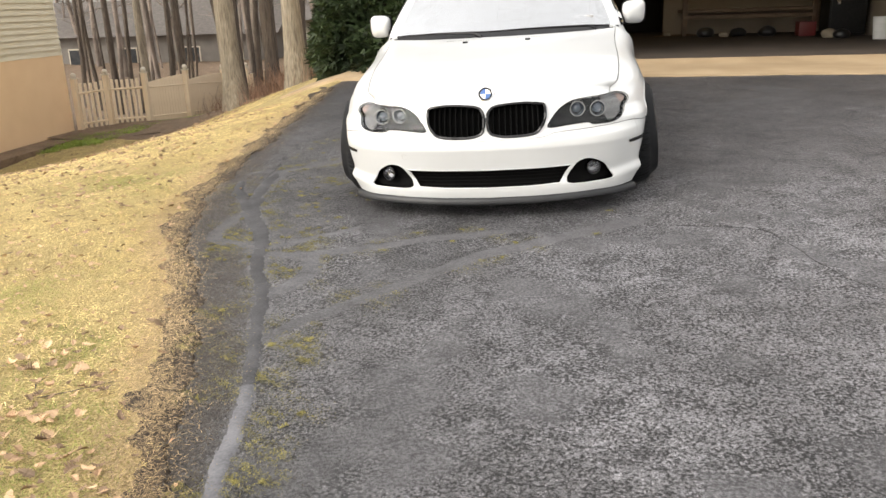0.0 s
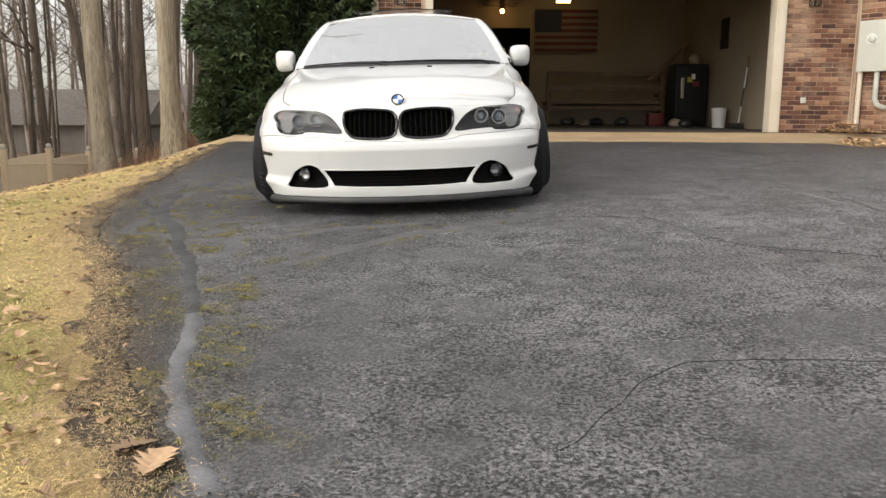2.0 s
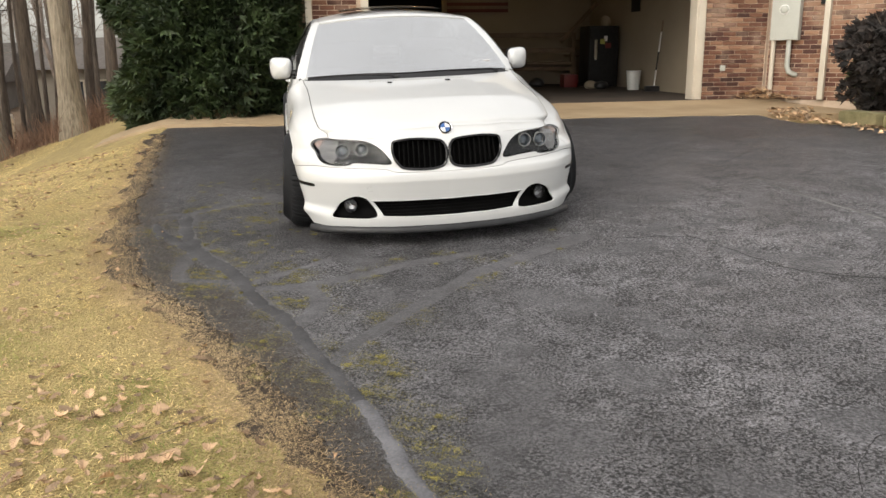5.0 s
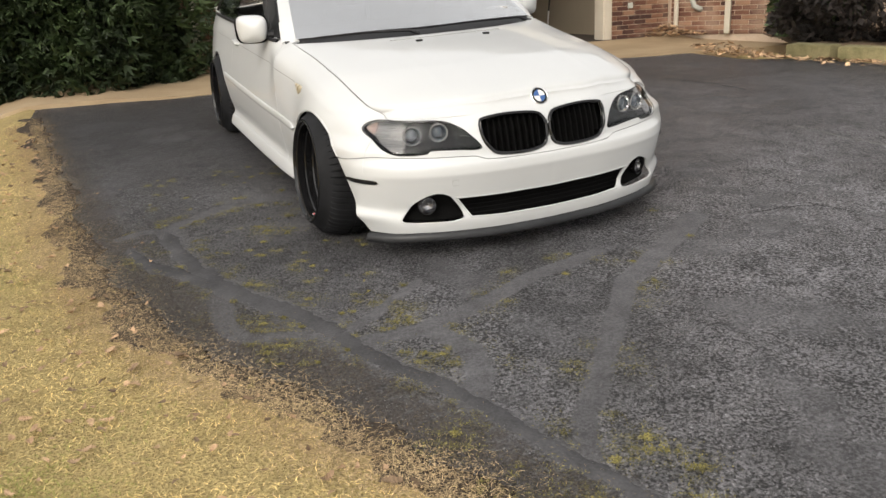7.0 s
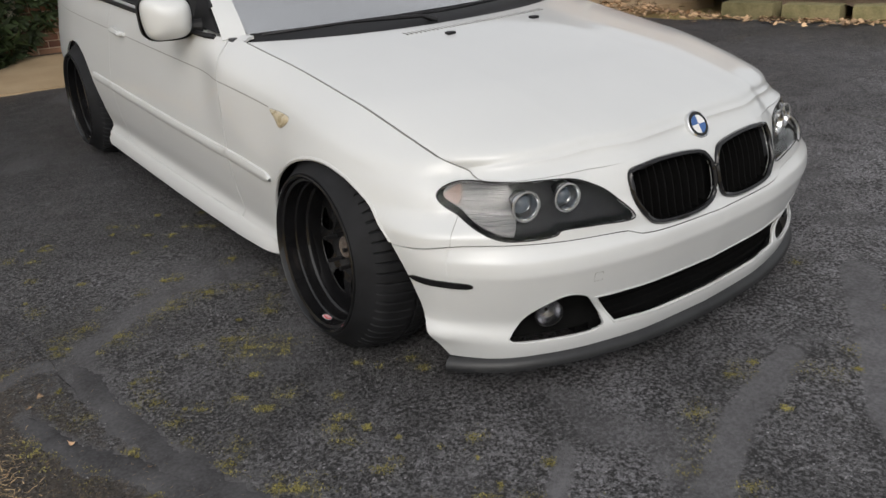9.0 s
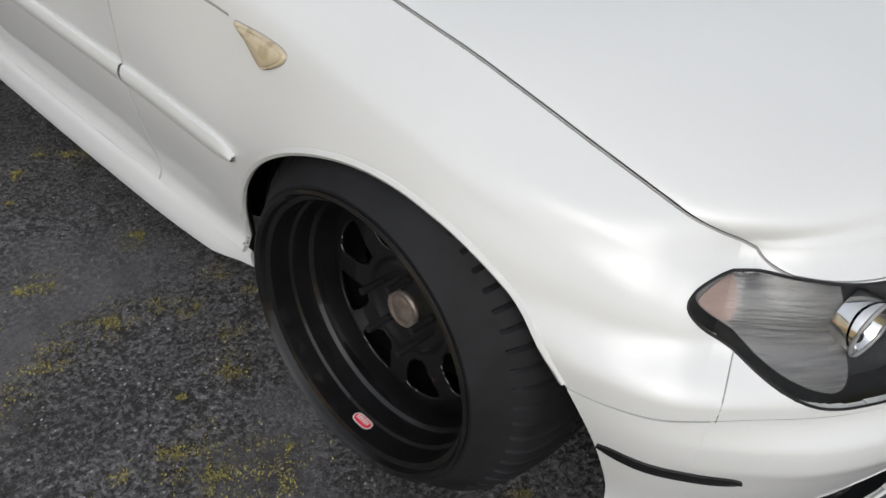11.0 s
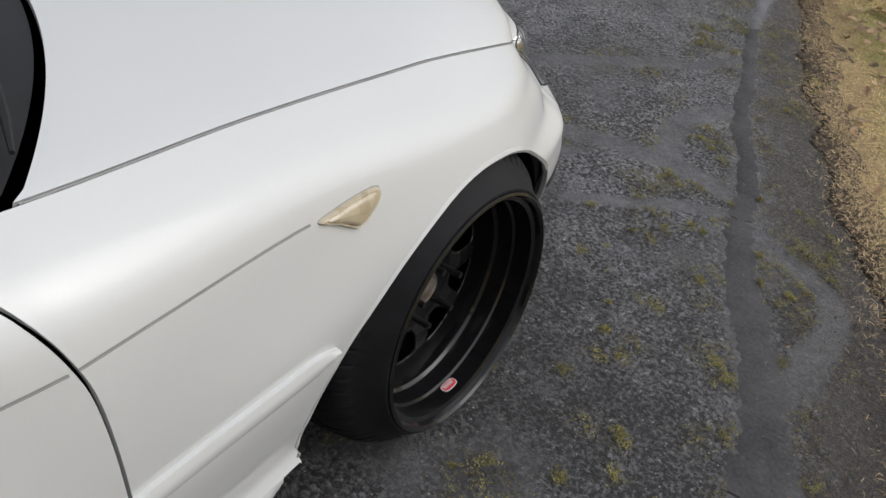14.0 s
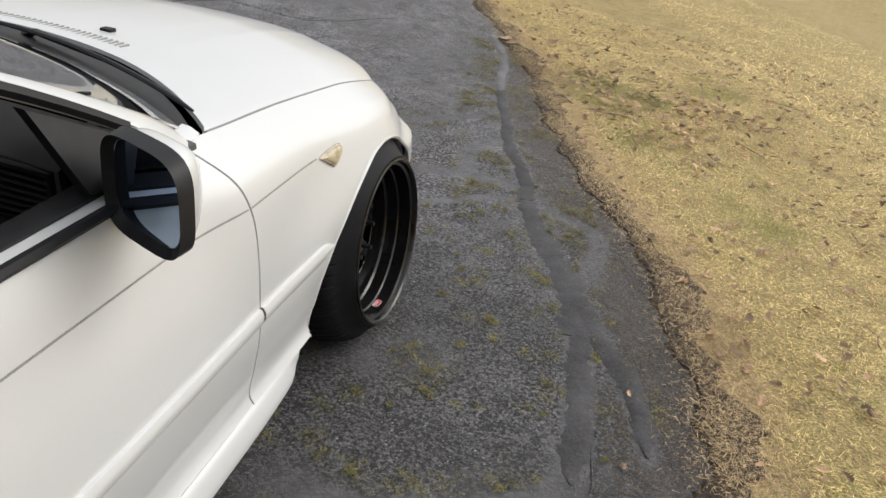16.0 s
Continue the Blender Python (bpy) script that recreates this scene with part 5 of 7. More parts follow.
WING = pose(1.21, 0.0, 0, 0, 0, -52)
bm = bm_new()
box(bm, 0, 3.4, .006, .2, -.4, 3.3)
wall_wing = solo("wall_wing", bm, M["mortar"], "red brick wall of the projecting house wing", "wall", HOUSE @ WING, "structure")
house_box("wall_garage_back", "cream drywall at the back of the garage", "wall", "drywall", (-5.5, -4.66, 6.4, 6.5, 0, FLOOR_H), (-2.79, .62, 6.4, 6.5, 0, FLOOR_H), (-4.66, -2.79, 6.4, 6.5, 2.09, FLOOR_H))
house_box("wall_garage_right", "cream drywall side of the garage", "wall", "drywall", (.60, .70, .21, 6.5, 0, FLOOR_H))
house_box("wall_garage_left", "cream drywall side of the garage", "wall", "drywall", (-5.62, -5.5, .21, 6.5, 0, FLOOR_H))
# near-black walls put the unlit room's gloom into their colour
house_box("wall_back_room", "room behind the garage doorway, its darkness painted near-black", "wall", "dark_void", (-4.8, -2.6, 8.0, 8.1, 0, 2.4), (-4.8, -4.7, 6.52, 8.1, 0, 2.4), (-2.7, -2.6, 6.52, 8.1, 0, 2.4), (-4.8, -2.6, 6.52, 8.1, 2.4, 2.5))
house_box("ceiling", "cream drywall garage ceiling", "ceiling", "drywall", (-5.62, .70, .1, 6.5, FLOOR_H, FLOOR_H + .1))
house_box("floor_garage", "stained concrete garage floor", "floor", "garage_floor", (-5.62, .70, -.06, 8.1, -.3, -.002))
house_box("roof_garage", "shingled roof over the garage", "roof", "roof", (-6.1, 5, -.5, 9, 3.3, 3.5))
house_box("wall_house_rest", "brick side of the house", "wall", "mortar", (-5.66, -5.63, .2, 8.2, -.5, 3.3), (3.4, 3.6, -3, 8, -.5, 3.3), (-5.66, 3.6, 8.12, 8.3, -.5, 3.3))
# painted timber: jambs, header, corner board
house_box("trim_jamb_right", "cream painted garage door jamb", "trim", "cream", (0.0, .15, -.03, .20, 0, 2.16), (.02, .13, -.045, -.03, 0, 2.16), bevel=.006)
house_box("trim_jamb_left", "cream painted garage door jamb", "trim", "cream", (-4.985, -4.88, -.03, .20, 0, 2.16), bevel=.006)
house_box("trim_corner_board", "cream painted corner board", "trim", "cream", (-5.75, -5.66, -.03, .08, -.1, 2.16), bevel=.006)
house_box("trim_corner_board_side", "weathered timber board at the garage corner", "trim", "wood", (-5.86, -5.755, .0, .10, -.1, 3.0), bevel=.006)
house_box("trim_header", "cream painted header above the garage opening", "trim", "cream", (-5.76, 1.2, -.05, .20, 2.16, 2.36), (-5.76, 1.2, -.09, -.05, 2.30, 2.36), (-5.85, 1.2, -.30, .2, 2.42, 2.60), (-5.85, 1.2, -.34, -.30, 2.40, 2.66), (-5.76, 1.2, -.02, .2, 2.36, 2.42), bevel=.006)
house_box("garage_door_track", "open overhead garage door lying below the ceiling", "garage door", "cream", (-4.85, -.05, .35, 2.7, 2.30, 2.345), bevel=.01, kind="")
house_box("door_bottom_edge", "pale bottom seal of the raised garage door", "door seal", "white_plastic", (-4.85, -1.55, .30, .345, 2.20, 2.235), bevel=.006, kind="")
# stepped concrete apron
bm = bm_new()
NN = 60
xs = np.linspace(-8.4, 1.35, NN)
slabs = []
for x in xs:
    w = Vector(HOUSE @ Vector((x, 0, 0)))
    d = 1.75 if x > -6.2 else 1.75
    d = float(np.interp(x, [-8.4, -7.6, -6.2, -4, -1, .5, 1.35], [1.15, 1.35, 1.72, 1.85, 2.05, 2.2, 2.4]))
    col = []
    for f in np.linspace(0, 1, 14):
        p = HOUSE @ Vector((x, -.055 - d * f, 0))
        zz = float(drive_z(p.x, p.y)) + .012
        zz = (.254 - .006) * max(0, 1 - f * 6) + zz * min(1, f * 6) if x > -5.8 else zz + (float(ground_z(p.x, p.y)) + .03 - zz) * float(smooth(-5.8, -6.6, x))
        col.append((p.x, p.y, zz))
    p = col[-1]
    col.append((p[0], p[1] - .01, p[2] - .09))
    slabs.append(col)
grid(bm, np.array(slabs))
solo("pavement_apron", bm, M["concrete"], "stained tan concrete apron in front of the garage", "pavement", kind="structure")
# wall lanterns
def lantern(x, z, m0):
    t = thing("wall_lantern", "black iron wall lantern beside the garage opening", "wall lamp", HOUSE @ m0 @ pose(x, 0, z), group="wall lanterns")
    t.matrix_basis = t.matrix_basis @ Matrix.Diagonal((1.5, 1.5, 1.5, 1))
    bm = bm_new()
    box(bm, -.035, .035, -.012, .01, .02, .20, .004)
    part("back_plate", bm, M["iron"], t)
    bm = bm_new()
    tube(bm, [(0, -.01, .16), (0, -.06, .22), (0, -.12, .21), (0, -.13, .15)], .009, 6)
    part("arm", bm, M["iron"], t)
    bm = bm_new()
    for a in range(6):
        q = a * math.tau / 6
        tube(bm, [(.065 * math.cos(q), -.13 + .065 * math.sin(q), .10), (.05 * math.cos(q), -.13 + .05 * math.sin(q), -.10)], .006, 5)
    rings = [(.10, .072), (.115, .07), (.155, .02), (.16, .0)]
    for (z0, r0), (z1, r1) in zip(rings, rings[1:]):
        va = [bm.verts.new((r0 * math.cos(k * math.tau / 6), -.13 + r0 * math.sin(k * math.tau / 6), z0)) for k in range(6)]
        vb = [bm.verts.new((r1 * math.cos(k * math.tau / 6), -.13 + r1 * math.sin(k * math.tau / 6), z1)) for k in range(6)]
        for k in range(6):
            bm.faces.new((va[k], va[(k + 1) % 6], vb[(k + 1) % 6], vb[k]))
    bm.faces.new([bm.verts.new((.052 * math.cos(k * math.tau / 6), -.13 + .052 * math.sin(k * math.tau / 6), -.10)) for k in range(6)])
    part("cage", bm, M["iron"], t)
    bm = bm_new()
    tube(bm, [(0, -.13, -.095), (0, -.13, .095)], [.046, .06], 6)
    part("glass", bm, M["lens"], t)
    return t


lantern(.46, 1.90, Matrix())
lantern(-5.33, 1.90, Matrix())
# name board with unreadable figures
bm = bm_new()
box(bm, .20, 1.02, -.03, .004, 2.065, 2.155, .004)
board = solo("house_sign", bm, M["cream"], "cream board with dark figures above a lantern", "sign", HOUSE)
for k in range(4):
    bm = bm_new()
    box(bm, .44 + .10 * k, .50 + .10 * k, -.034, -.028, 2.085, 2.135, .002)
    b_ = part("bar", bm, M["sign_bar"], board)
# meter box and conduits on the wing wall
mt = thing("meter_box", "grey electric meter box on the brick wall", "meter box", HOUSE @ WING)
bm = bm_new()
box(bm, .06, .47, -.13, .0, .86, 1.56, .012)
part("case", bm, M["metal_grey"], mt)
bm = bm_new()
lathe(bm, [(-.13, .06), (-.15, .06), (-.17, .05), (-.178, .03), (-.178, .001)], 32)
bmesh.ops.transform(bm, matrix=Matrix.Translation((.25, -.0, 1.30)) @ pose(0, 0, 0, 0, 0, 90), verts=bm.verts)
part("meter_glass", bm, M["metal_grey"], mt)
bm = bm_new()
lathe(bm, [(-.128, .07), (-.142, .07), (-.142, .06)], 32)
bmesh.ops.transform(bm, matrix=Matrix.Translation((.25, -.0, 1.30)) @ pose(0, 0, 0, 0, 0, 90), verts=bm.verts)
part("meter_ring", bm, M["chrome"], mt)
bm = bm_new()
tube(bm, [(.10, -.07, .02), (.10, -.07, .86)], .035, 12)
solo("conduit", bm, M["cream"], "cream conduit pipe below the meter box", "pipe", HOUSE @ WING)
bm = bm_new()
tube(bm, [(.33, -.07, .86), (.33, -.07, .48), (.36, -.07, .40), (.42, -.03, .36), (.44, .02, .35)], [.038, .038, .04, .04, .04], 12)
solo("elbow_pipe", bm, M["metal_grey"], "pale elbow pipe into the brick wall", "pipe", HOUSE @ WING)
bm = bm_new()
box(bm, .80, .88, -.09, -.0, .0, 3.2, .012)
solo("downspout", bm, M["cream"], "cream downspout on the brick wall", "downspout", HOUSE @ WING)
bm = bm_new()
tube(bm, [(1.16, -.008, .1), (1.165, -.008, 1.2), (1.16, -.008, 2.3)], .008, 6)
solo("cable", bm, M["mortar"], "thin painted cable in the wall corner", "cable", HOUSE)
bm = bm_new()
box(bm, .44, .52, -.02, .006, .42, .50, .005)
solo("outlet_cover", bm, M["metal_grey"], "small grey outlet cover on the brick wall", "outlet", HOUSE)
bm = bm_new()
box(bm, .72, .78, -.03, .006, 1.36, 1.44, .006)
solo("vent_cover", bm, M["dark_void"], "small dark vent in the brick wall", "vent", HOUSE @ WING)

# ---- inside the garage ----
flag = thing("flag", "striped flag with a dark canton on the back wall", "flag", HOUSE @ pose(-2.70, 6.36, 1.58))
W_, H_ = 1.38, .90
for k in range(13):
    bm = bm_new()
    xs = np.linspace(0 if k >= 6 or True else 0, W_, 16)
    grid(bm, np.array([[(x, -.015 - .012 * math.sin(x * 9), H_ - (k + e) * H_ / 13) for x in xs] for e in (1, 0)]))
    part("stripe", bm, M["flag_red" if k % 2 == 0 else "flag_white"], flag)
bm = bm_new()
grid(bm, np.array([[(x, -.020 - .012 * math.sin(x * 9), z) for x in np.linspace(0, .58, 10)] for z in (H_ * 6 / 13, H_)]))
part("canton", bm, M["navy"], flag)
lt = thing("ceiling_fan_light", "ceiling fan with a bare warm bulb", "ceiling lamp", HOUSE @ pose(-3.45, 6.0, 2.40))
bm = bm_new()
bmesh.ops.create_uvsphere(bm, u_segments=16, v_segments=10, radius=.045)
part("bulb", bm, M["bulb"], lt)
bm = bm_new()
tube(bm, [(0, 0, .04), (0, 0, .12), (0, 0, .32)], [.05, .07, .03], 10)
part("stem", bm, M["wood"], lt)
for k in range(4):
    bm = bm_new()
    box(bm, .08, .42, -.05, .05, .12, .128, .003, m=pose(0, 0, 0, 0, 0, 45 + 90 * k))
    part("blade", bm, M["wood"], lt)
l2 = thing("ceiling_light", "small ceiling light with a yellow shade", "ceiling lamp", HOUSE @ pose(-2.2, 5.6, 2.56))
bm = bm_new()
box(bm, -.14, .14, -.08, .08, -.03, .07, .015)
part("shade", bm, M["tubelight"], l2)
bm = bm_new()
box(bm, -.15, .15, -.09, .09, .07, .16, .01)
part("base", bm, M["cream"], l2)
# wooden landing, rail and stairs at the back
st = thing("wooden_landing", "old wooden landing with rails and stairs", "stairs", HOUSE)
for z0, z1 in ((1.02, 1.12), (.70, .80), (.32, .40)):
    bm = bm_new()
    box(bm, -2.5, -.02, 5.55, 5.60, z0, z1, .005)
    part("rail", bm, M["wood"], st)
for x in (-2.5, -.08):
    bm = bm_new()
    box(bm, x, x + .09, 5.6, 5.69, 0, 1.12, .005)
    part("post", bm, M["wood"], st)
bm = bm_new()
box(bm, -2.5, -.02, 5.6, 6.39, .44, .50, .005)
part("deck", bm, M["wood"], st)
bm = bm_new()
tube(bm, [(-.35, 5.52, .92), (.44, 5.52, 1.72)], .05, 6)
part("handrail", bm, M["wood"], st)
for k in range(4):
    bm = bm_new()
    box(bm, .0 + .14 * k, .30 + .14 * k, 5.7, 6.38, .60 + .17 * k, .64 + .17 * k, .004)
    part("tread", bm, M["wood"], st)
# fridge, bags, bucket, broom, panel
fr = thing("black_fridge", "black fridge with stickers on its door, beside the wall", "fridge", HOUSE @ pose(-.12, 4.35, 0))
bm = bm_new()
box(bm, 0, .62, 0, .6, .02, 1.22, .02)
part("body", bm, M["iron"], fr)
bm = bm_new()
box(bm, .02, .60, -.03, -.002, .05, 1.20, .012)
dr = part("door", bm, M["iron"], fr)
bm = bm_new()
box(bm, .10, .16, -.04, -.031, .55, .95, .004)
part("handle", bm, M["chrome"], dr)
for (x, z, w, mt_) in ((.22, .86, .10, "green"), (.33, .78, .12, "red_plastic"), (.30, .92, .07, "sticker_white")):
    bm = bm_new()
    box(bm, x, x + w, -.034, -.0305, z, z + .1)
    part("sticker", bm, M[mt_], dr)
bm = bm_new()
bmesh.ops.create_icosphere(bm, subdivisions=3, radius=.12)
for v in bm.verts:
    v.co = v.co * (1 + .12 * noise.noise(v.co * 9)) * .9
solo("plastic_bag", bm, M["drywall"], "crumpled pale bag on top of the fridge", "bag", HOUSE @ pose(.30, 4.6, 1.32))
bm = bm_new()
tube(bm, [(0, 0, 0), (0, 0, .36)], [.11, .14], 24)
solo("bucket", bm, M["white_plastic"], "white plastic bucket on the garage floor", "bucket", HOUSE @ pose(.36, 3.15, 0))
br = thing("broom", "broom with a black and white handle leaning on the wall", "broom", HOUSE @ pose(.46, 2.45, 0))
for z0, z1, mm in ((.1, .38, "white_plastic"), (.38, .70, "iron"), (.70, 1.05, "white_plastic"), (1.05, 1.25, "wood")):
    bm = bm_new()
    tube(bm, [(.10 * z0, 0, z0), (.10 * z1, 0, z1)], .014, 8)
    part("handle", bm, M[mm], br)
bm = bm_new()
box(bm, -.16, .10, -.05, .05, 0, .10, .02)
part("head", bm, M["black_bag"], br)
bm = bm_new()
box(bm, .575, .60, 3.55, 3.95, 1.46, 2.02, .01)
solo("breaker_panel", bm, M["iron"], "dark electrical panel on the garage wall", "panel", HOUSE)
bm = bm_new()
box(bm, 0, .30, 0, .3, 0, .26, .03)
solo("red_crate", bm, M["red_plastic"], "red plastic crate on the garage floor", "crate", HOUSE @ pose(-.55, 4.6, 0))
for k, (x, y, s_, mt_) in enumerate(((-.22, 3.9, .12, "drywall"), (-.05, 3.75, .12, "black_bag"), (-1.0, 5.1, .14, "black_bag"), (-1.5, 5.2, .12, "iron"), (-2.1, 5.2, .14, "black_bag"), (-1.8, 5.0, .08, "drywall"), (-2.75, 5.9, .07, "drywall"))):
    bm = bm_new()
    bmesh.ops.create_icosphere(bm, subdivisions=3, radius=s_)
    for v in bm.verts:
        v.co = v.co * (1 + .2 * noise.noise(v.co * 6 + Vector((k, 0, 0)))) * Vector((1.2, 1, .8))
        v.co.z = max(v.co.z, -s_ * .55)
    solo("rubbish_bag", bm, M[mt_], "crumpled bag on the garage floor", "bag", HOUSE @ pose(x, y, s_ * .55))

# ---- lawn, leaves, moss ----
rng = np.random.default_rng(4)


def blades(name, x, y, length, width, material, lift=(5, 40)):
    """Grass blades as slim bent quads on the ground."""
    n = len(x)
    z = ground_z(x, y) + rng.uniform(-.004, .006, n)
    a, up = rng.uniform(0, math.tau, n), np.radians(rng.uniform(*lift, n))
    ln, w = rng.uniform(*length, n), rng.uniform(*width, n)
    d = np.stack([np.cos(a) * np.cos(up), np.sin(a) * np.cos(up), np.sin(up)], -1)
    sd = np.stack([-np.sin(a), np.cos(a), np.zeros(n)], -1) * w[:, None] / 2
    p = np.stack([x, y, z], -1)
    mid = p + d * ln[:, None] * .55
    tip = p + d * ln[:, None] - np.stack([np.zeros(n), np.zeros(n), ln * .18], -1)
    V = np.stack([p - sd, p + sd, mid + sd * .8, mid - sd * .8, tip + sd * .2, tip - sd * .2], 1).reshape(-1, 3)
    b = np.arange(n)[:, None] * 6
    F = np.concatenate([b + [0, 1, 2, 3], b + [3, 2, 4, 5]])
    return raw(name, V, F, material)


def lawn_points(n, s0, s1, y0, y1, power=1.0):
    y = rng.uniform(y0, y1, n)
    s = s0 + (s1 - s0) * rng.uniform(0, 1, n) ** power
    return edge_x(np.clip(y, -60, 5.2)) - s, y, s


def green_mask(x, y):
    g = wob(x, y, 1.5, 2.0) + .5 * wob(x, y, 5.1, 1.0) + rng.normal(0, .55, len(x))
    for px, py, pr in ((-1.10, -3.22, .16), (-1.18, -2.75, .22), (-2.1, -1.5, .35), (-2.6, .6, .5), (-1.9, -3.6, .3), (-1.0, -3.1, .2), (-1.45, -3.0, .25), (-1.5, -2.2, .3)):
        g = g + 2.3 * np.exp(-((x - px) ** 2 + (y - py) ** 2) / pr ** 2)
    return g > 1.5


x, y, s = lawn_points(330000, -.02, 2.5, -5.4, 4.6, 1.15)
k = (rng.uniform(0, 1, len(x)) < smooth(-.06, .16, s + .07 * wob(x, y, 6)) * (.45 + .55 * smooth(-.5, .4, wob(x, y, 3.1)))) & (x > -6)
g = green_mask(x, y)
tagged(blades("dry_grass", x[k & ~g], y[k & ~g], (.010, .034), (.0013, .0027), M["straw"], (0, 22)), "matted straw-coloured winter grass", "grass", kind="stuff")
tagged(blades("green_grass", x[k & g], y[k & g], (.014, .036), (.0015, .003), M["green"], (5, 40)), "small patches of green grass in the dry lawn", "grass", kind="stuff")
x, y, s = lawn_points(260000, 2.2, 13, -11, 16, 1.15)
k = (ground_z(x, y) > -3) & (rng.uniform(0, 1, len(x)) < smooth(2.1, 2.6, s) * (1 - smooth(6.5, 13, s + .8 * wob(x, y, .7))) * smooth(-11, -7, y + wob(x, y, .6)) * (1 - smooth(12, 16, y)))
tagged(blades("dry_grass", x[k], y[k], (.025, .07), (.003, .007), M["straw"], (0, 30)), "matted straw-coloured winter grass farther down the lawn", "grass", kind="stuff")
x, y = rng.uniform(-11.6, -8.9, 30000), rng.uniform(10.8, 17.0, 30000)
near_y = np.interp(x, [-11.8, -10.93, -10.16, -9.68, -9.0], [11.24, 11.81, 12.91, 14.58, 16.6])
k = (y > near_y + .25 * wob(x, y, 2.1)) & (y < near_y + 2.1 + .2 * wob(x, y, 1.2))
tagged(blades("green_grass", x[k], y[k], (.06, .13), (.008, .014), M["lush"], (20, 70)), "strip of green grass below the neighbouring house", "grass", kind="stuff")

def on_drive(x, y):
    return drive_z(x, y) + .004 * wob(x, y, 1.3) + .002 * wob(x, y, 6)


# crumbled soil along the asphalt's edge
bm = bm_new()
ys = np.arange(-6.5, 4.6, .018)
cols = []
for y_ in ys:
    e = float(edge_x(y_))
    inn = .075 + .05 * float(wob(1, y_, 2.7)) + .03 * float(wob(5, y_, 9)) + random.uniform(-.015, .015)
    out = .085 + .06 * float(wob(2, y_, 4.1)) + .03 * float(wob(7, y_, 13)) + random.uniform(-.014, .014)
    col = []
    for f in np.linspace(0, 1, 12):
        x_ = e - out + f * (out + max(inn, .03))
        thick = 1 - float(smooth(.35, .65, f))
        top = max(float(on_drive(x_, y_)) + .0010 + .0025 * thick, float(ground_z(x_, y_)) + .004 if x_ < e else -9)
        col.append((x_, y_, top + (.0015 * float(wob(x_, y_, 14)) + .0015) * math.sin(f * math.pi) * thick - (.012 if f in (0, 1) else 0)))
    cols.append(col)
grid(bm, np.array(cols))
solo("edge_soil", bm, M["dirt"], "dark crumbled soil along the driveway's edge", "soil", kind="stuff")


def ribbon(pts, w0, w1, name, material, label, lift=.0055, kind="stuff", jag=.38, taper=(0, 0)):
    """A flat strip laid on the driveway along a wandering line."""
    P_ = np.array(pts, float)
    t = np.concatenate([[0], np.cumsum(np.hypot(*np.diff(P_, axis=0).T))])
    fx, fy = pchip(t, P_[:, 0]), pchip(t, P_[:, 1])
    n = max(12, int(t[-1] / .009))
    u = np.linspace(0, t[-1], n)
    cx, cy = fx(u) + .010 * wob(u, u, 7), fy(u) + .010 * wob(u, -u, 6)
    tx, ty = np.gradient(cx), np.gradient(cy)
    ln = np.hypot(tx, ty)
    w = np.linspace(w0, w1, n) * (1 + jag * wob(u, u * .3, 9) + jag * .5 * wob(u, -u, 47) + jag * .5 * rng.uniform(-1, 1, n)) / 2
    w = w * (1 + jag * .9 * wob(u, u, 21, 1.0))
    for far_end, ln_ in enumerate(taper):
        if ln_:
            w = w * np.sqrt(np.clip((t[-1] - u if far_end else u) / ln_, .01, 1))
    w[0] = w[-1] = .004
    rows = []
    for f in (-1, -.6, 0, .6, 1):
        xx, yy = cx - ty / ln * w * f, cy + tx / ln * w * f
        rows.append(np.stack([xx, yy, drive_z(xx, yy) + .004 * wob(xx, yy, 1.3) + .002 * wob(xx, yy, 6) + lift + (.0008 if abs(f) < .5 else (0 if abs(f) < 1 else -.005))], -1))
    bm = bm_new()
    grid(bm, np.array(rows))
    return solo(name, bm, material, label, "crack sealant" if kind == "stuff" else "mark", kind=kind)


MAIN = [(-.30, -3.73), (-.38, -3.53), (-.46, -3.33), (-.54, -3.12), (-.58, -2.95), (-.62, -2.70), (-.67, -2.50), (-.73, -2.28), (-.80, -2.07), (-.87, -1.82), (-.94, -1.62), (-1.02, -1.46), (-1.08, -1.30), (-1.13, -1.13), (-1.16, -1.02), (-1.24, -.82), (-1.33, -.66), (-1.41, -.50), (-1.46, -.36), (-1.49, -.22), (-1.51, -.06), (-1.54, .12), (-1.57, .42)]
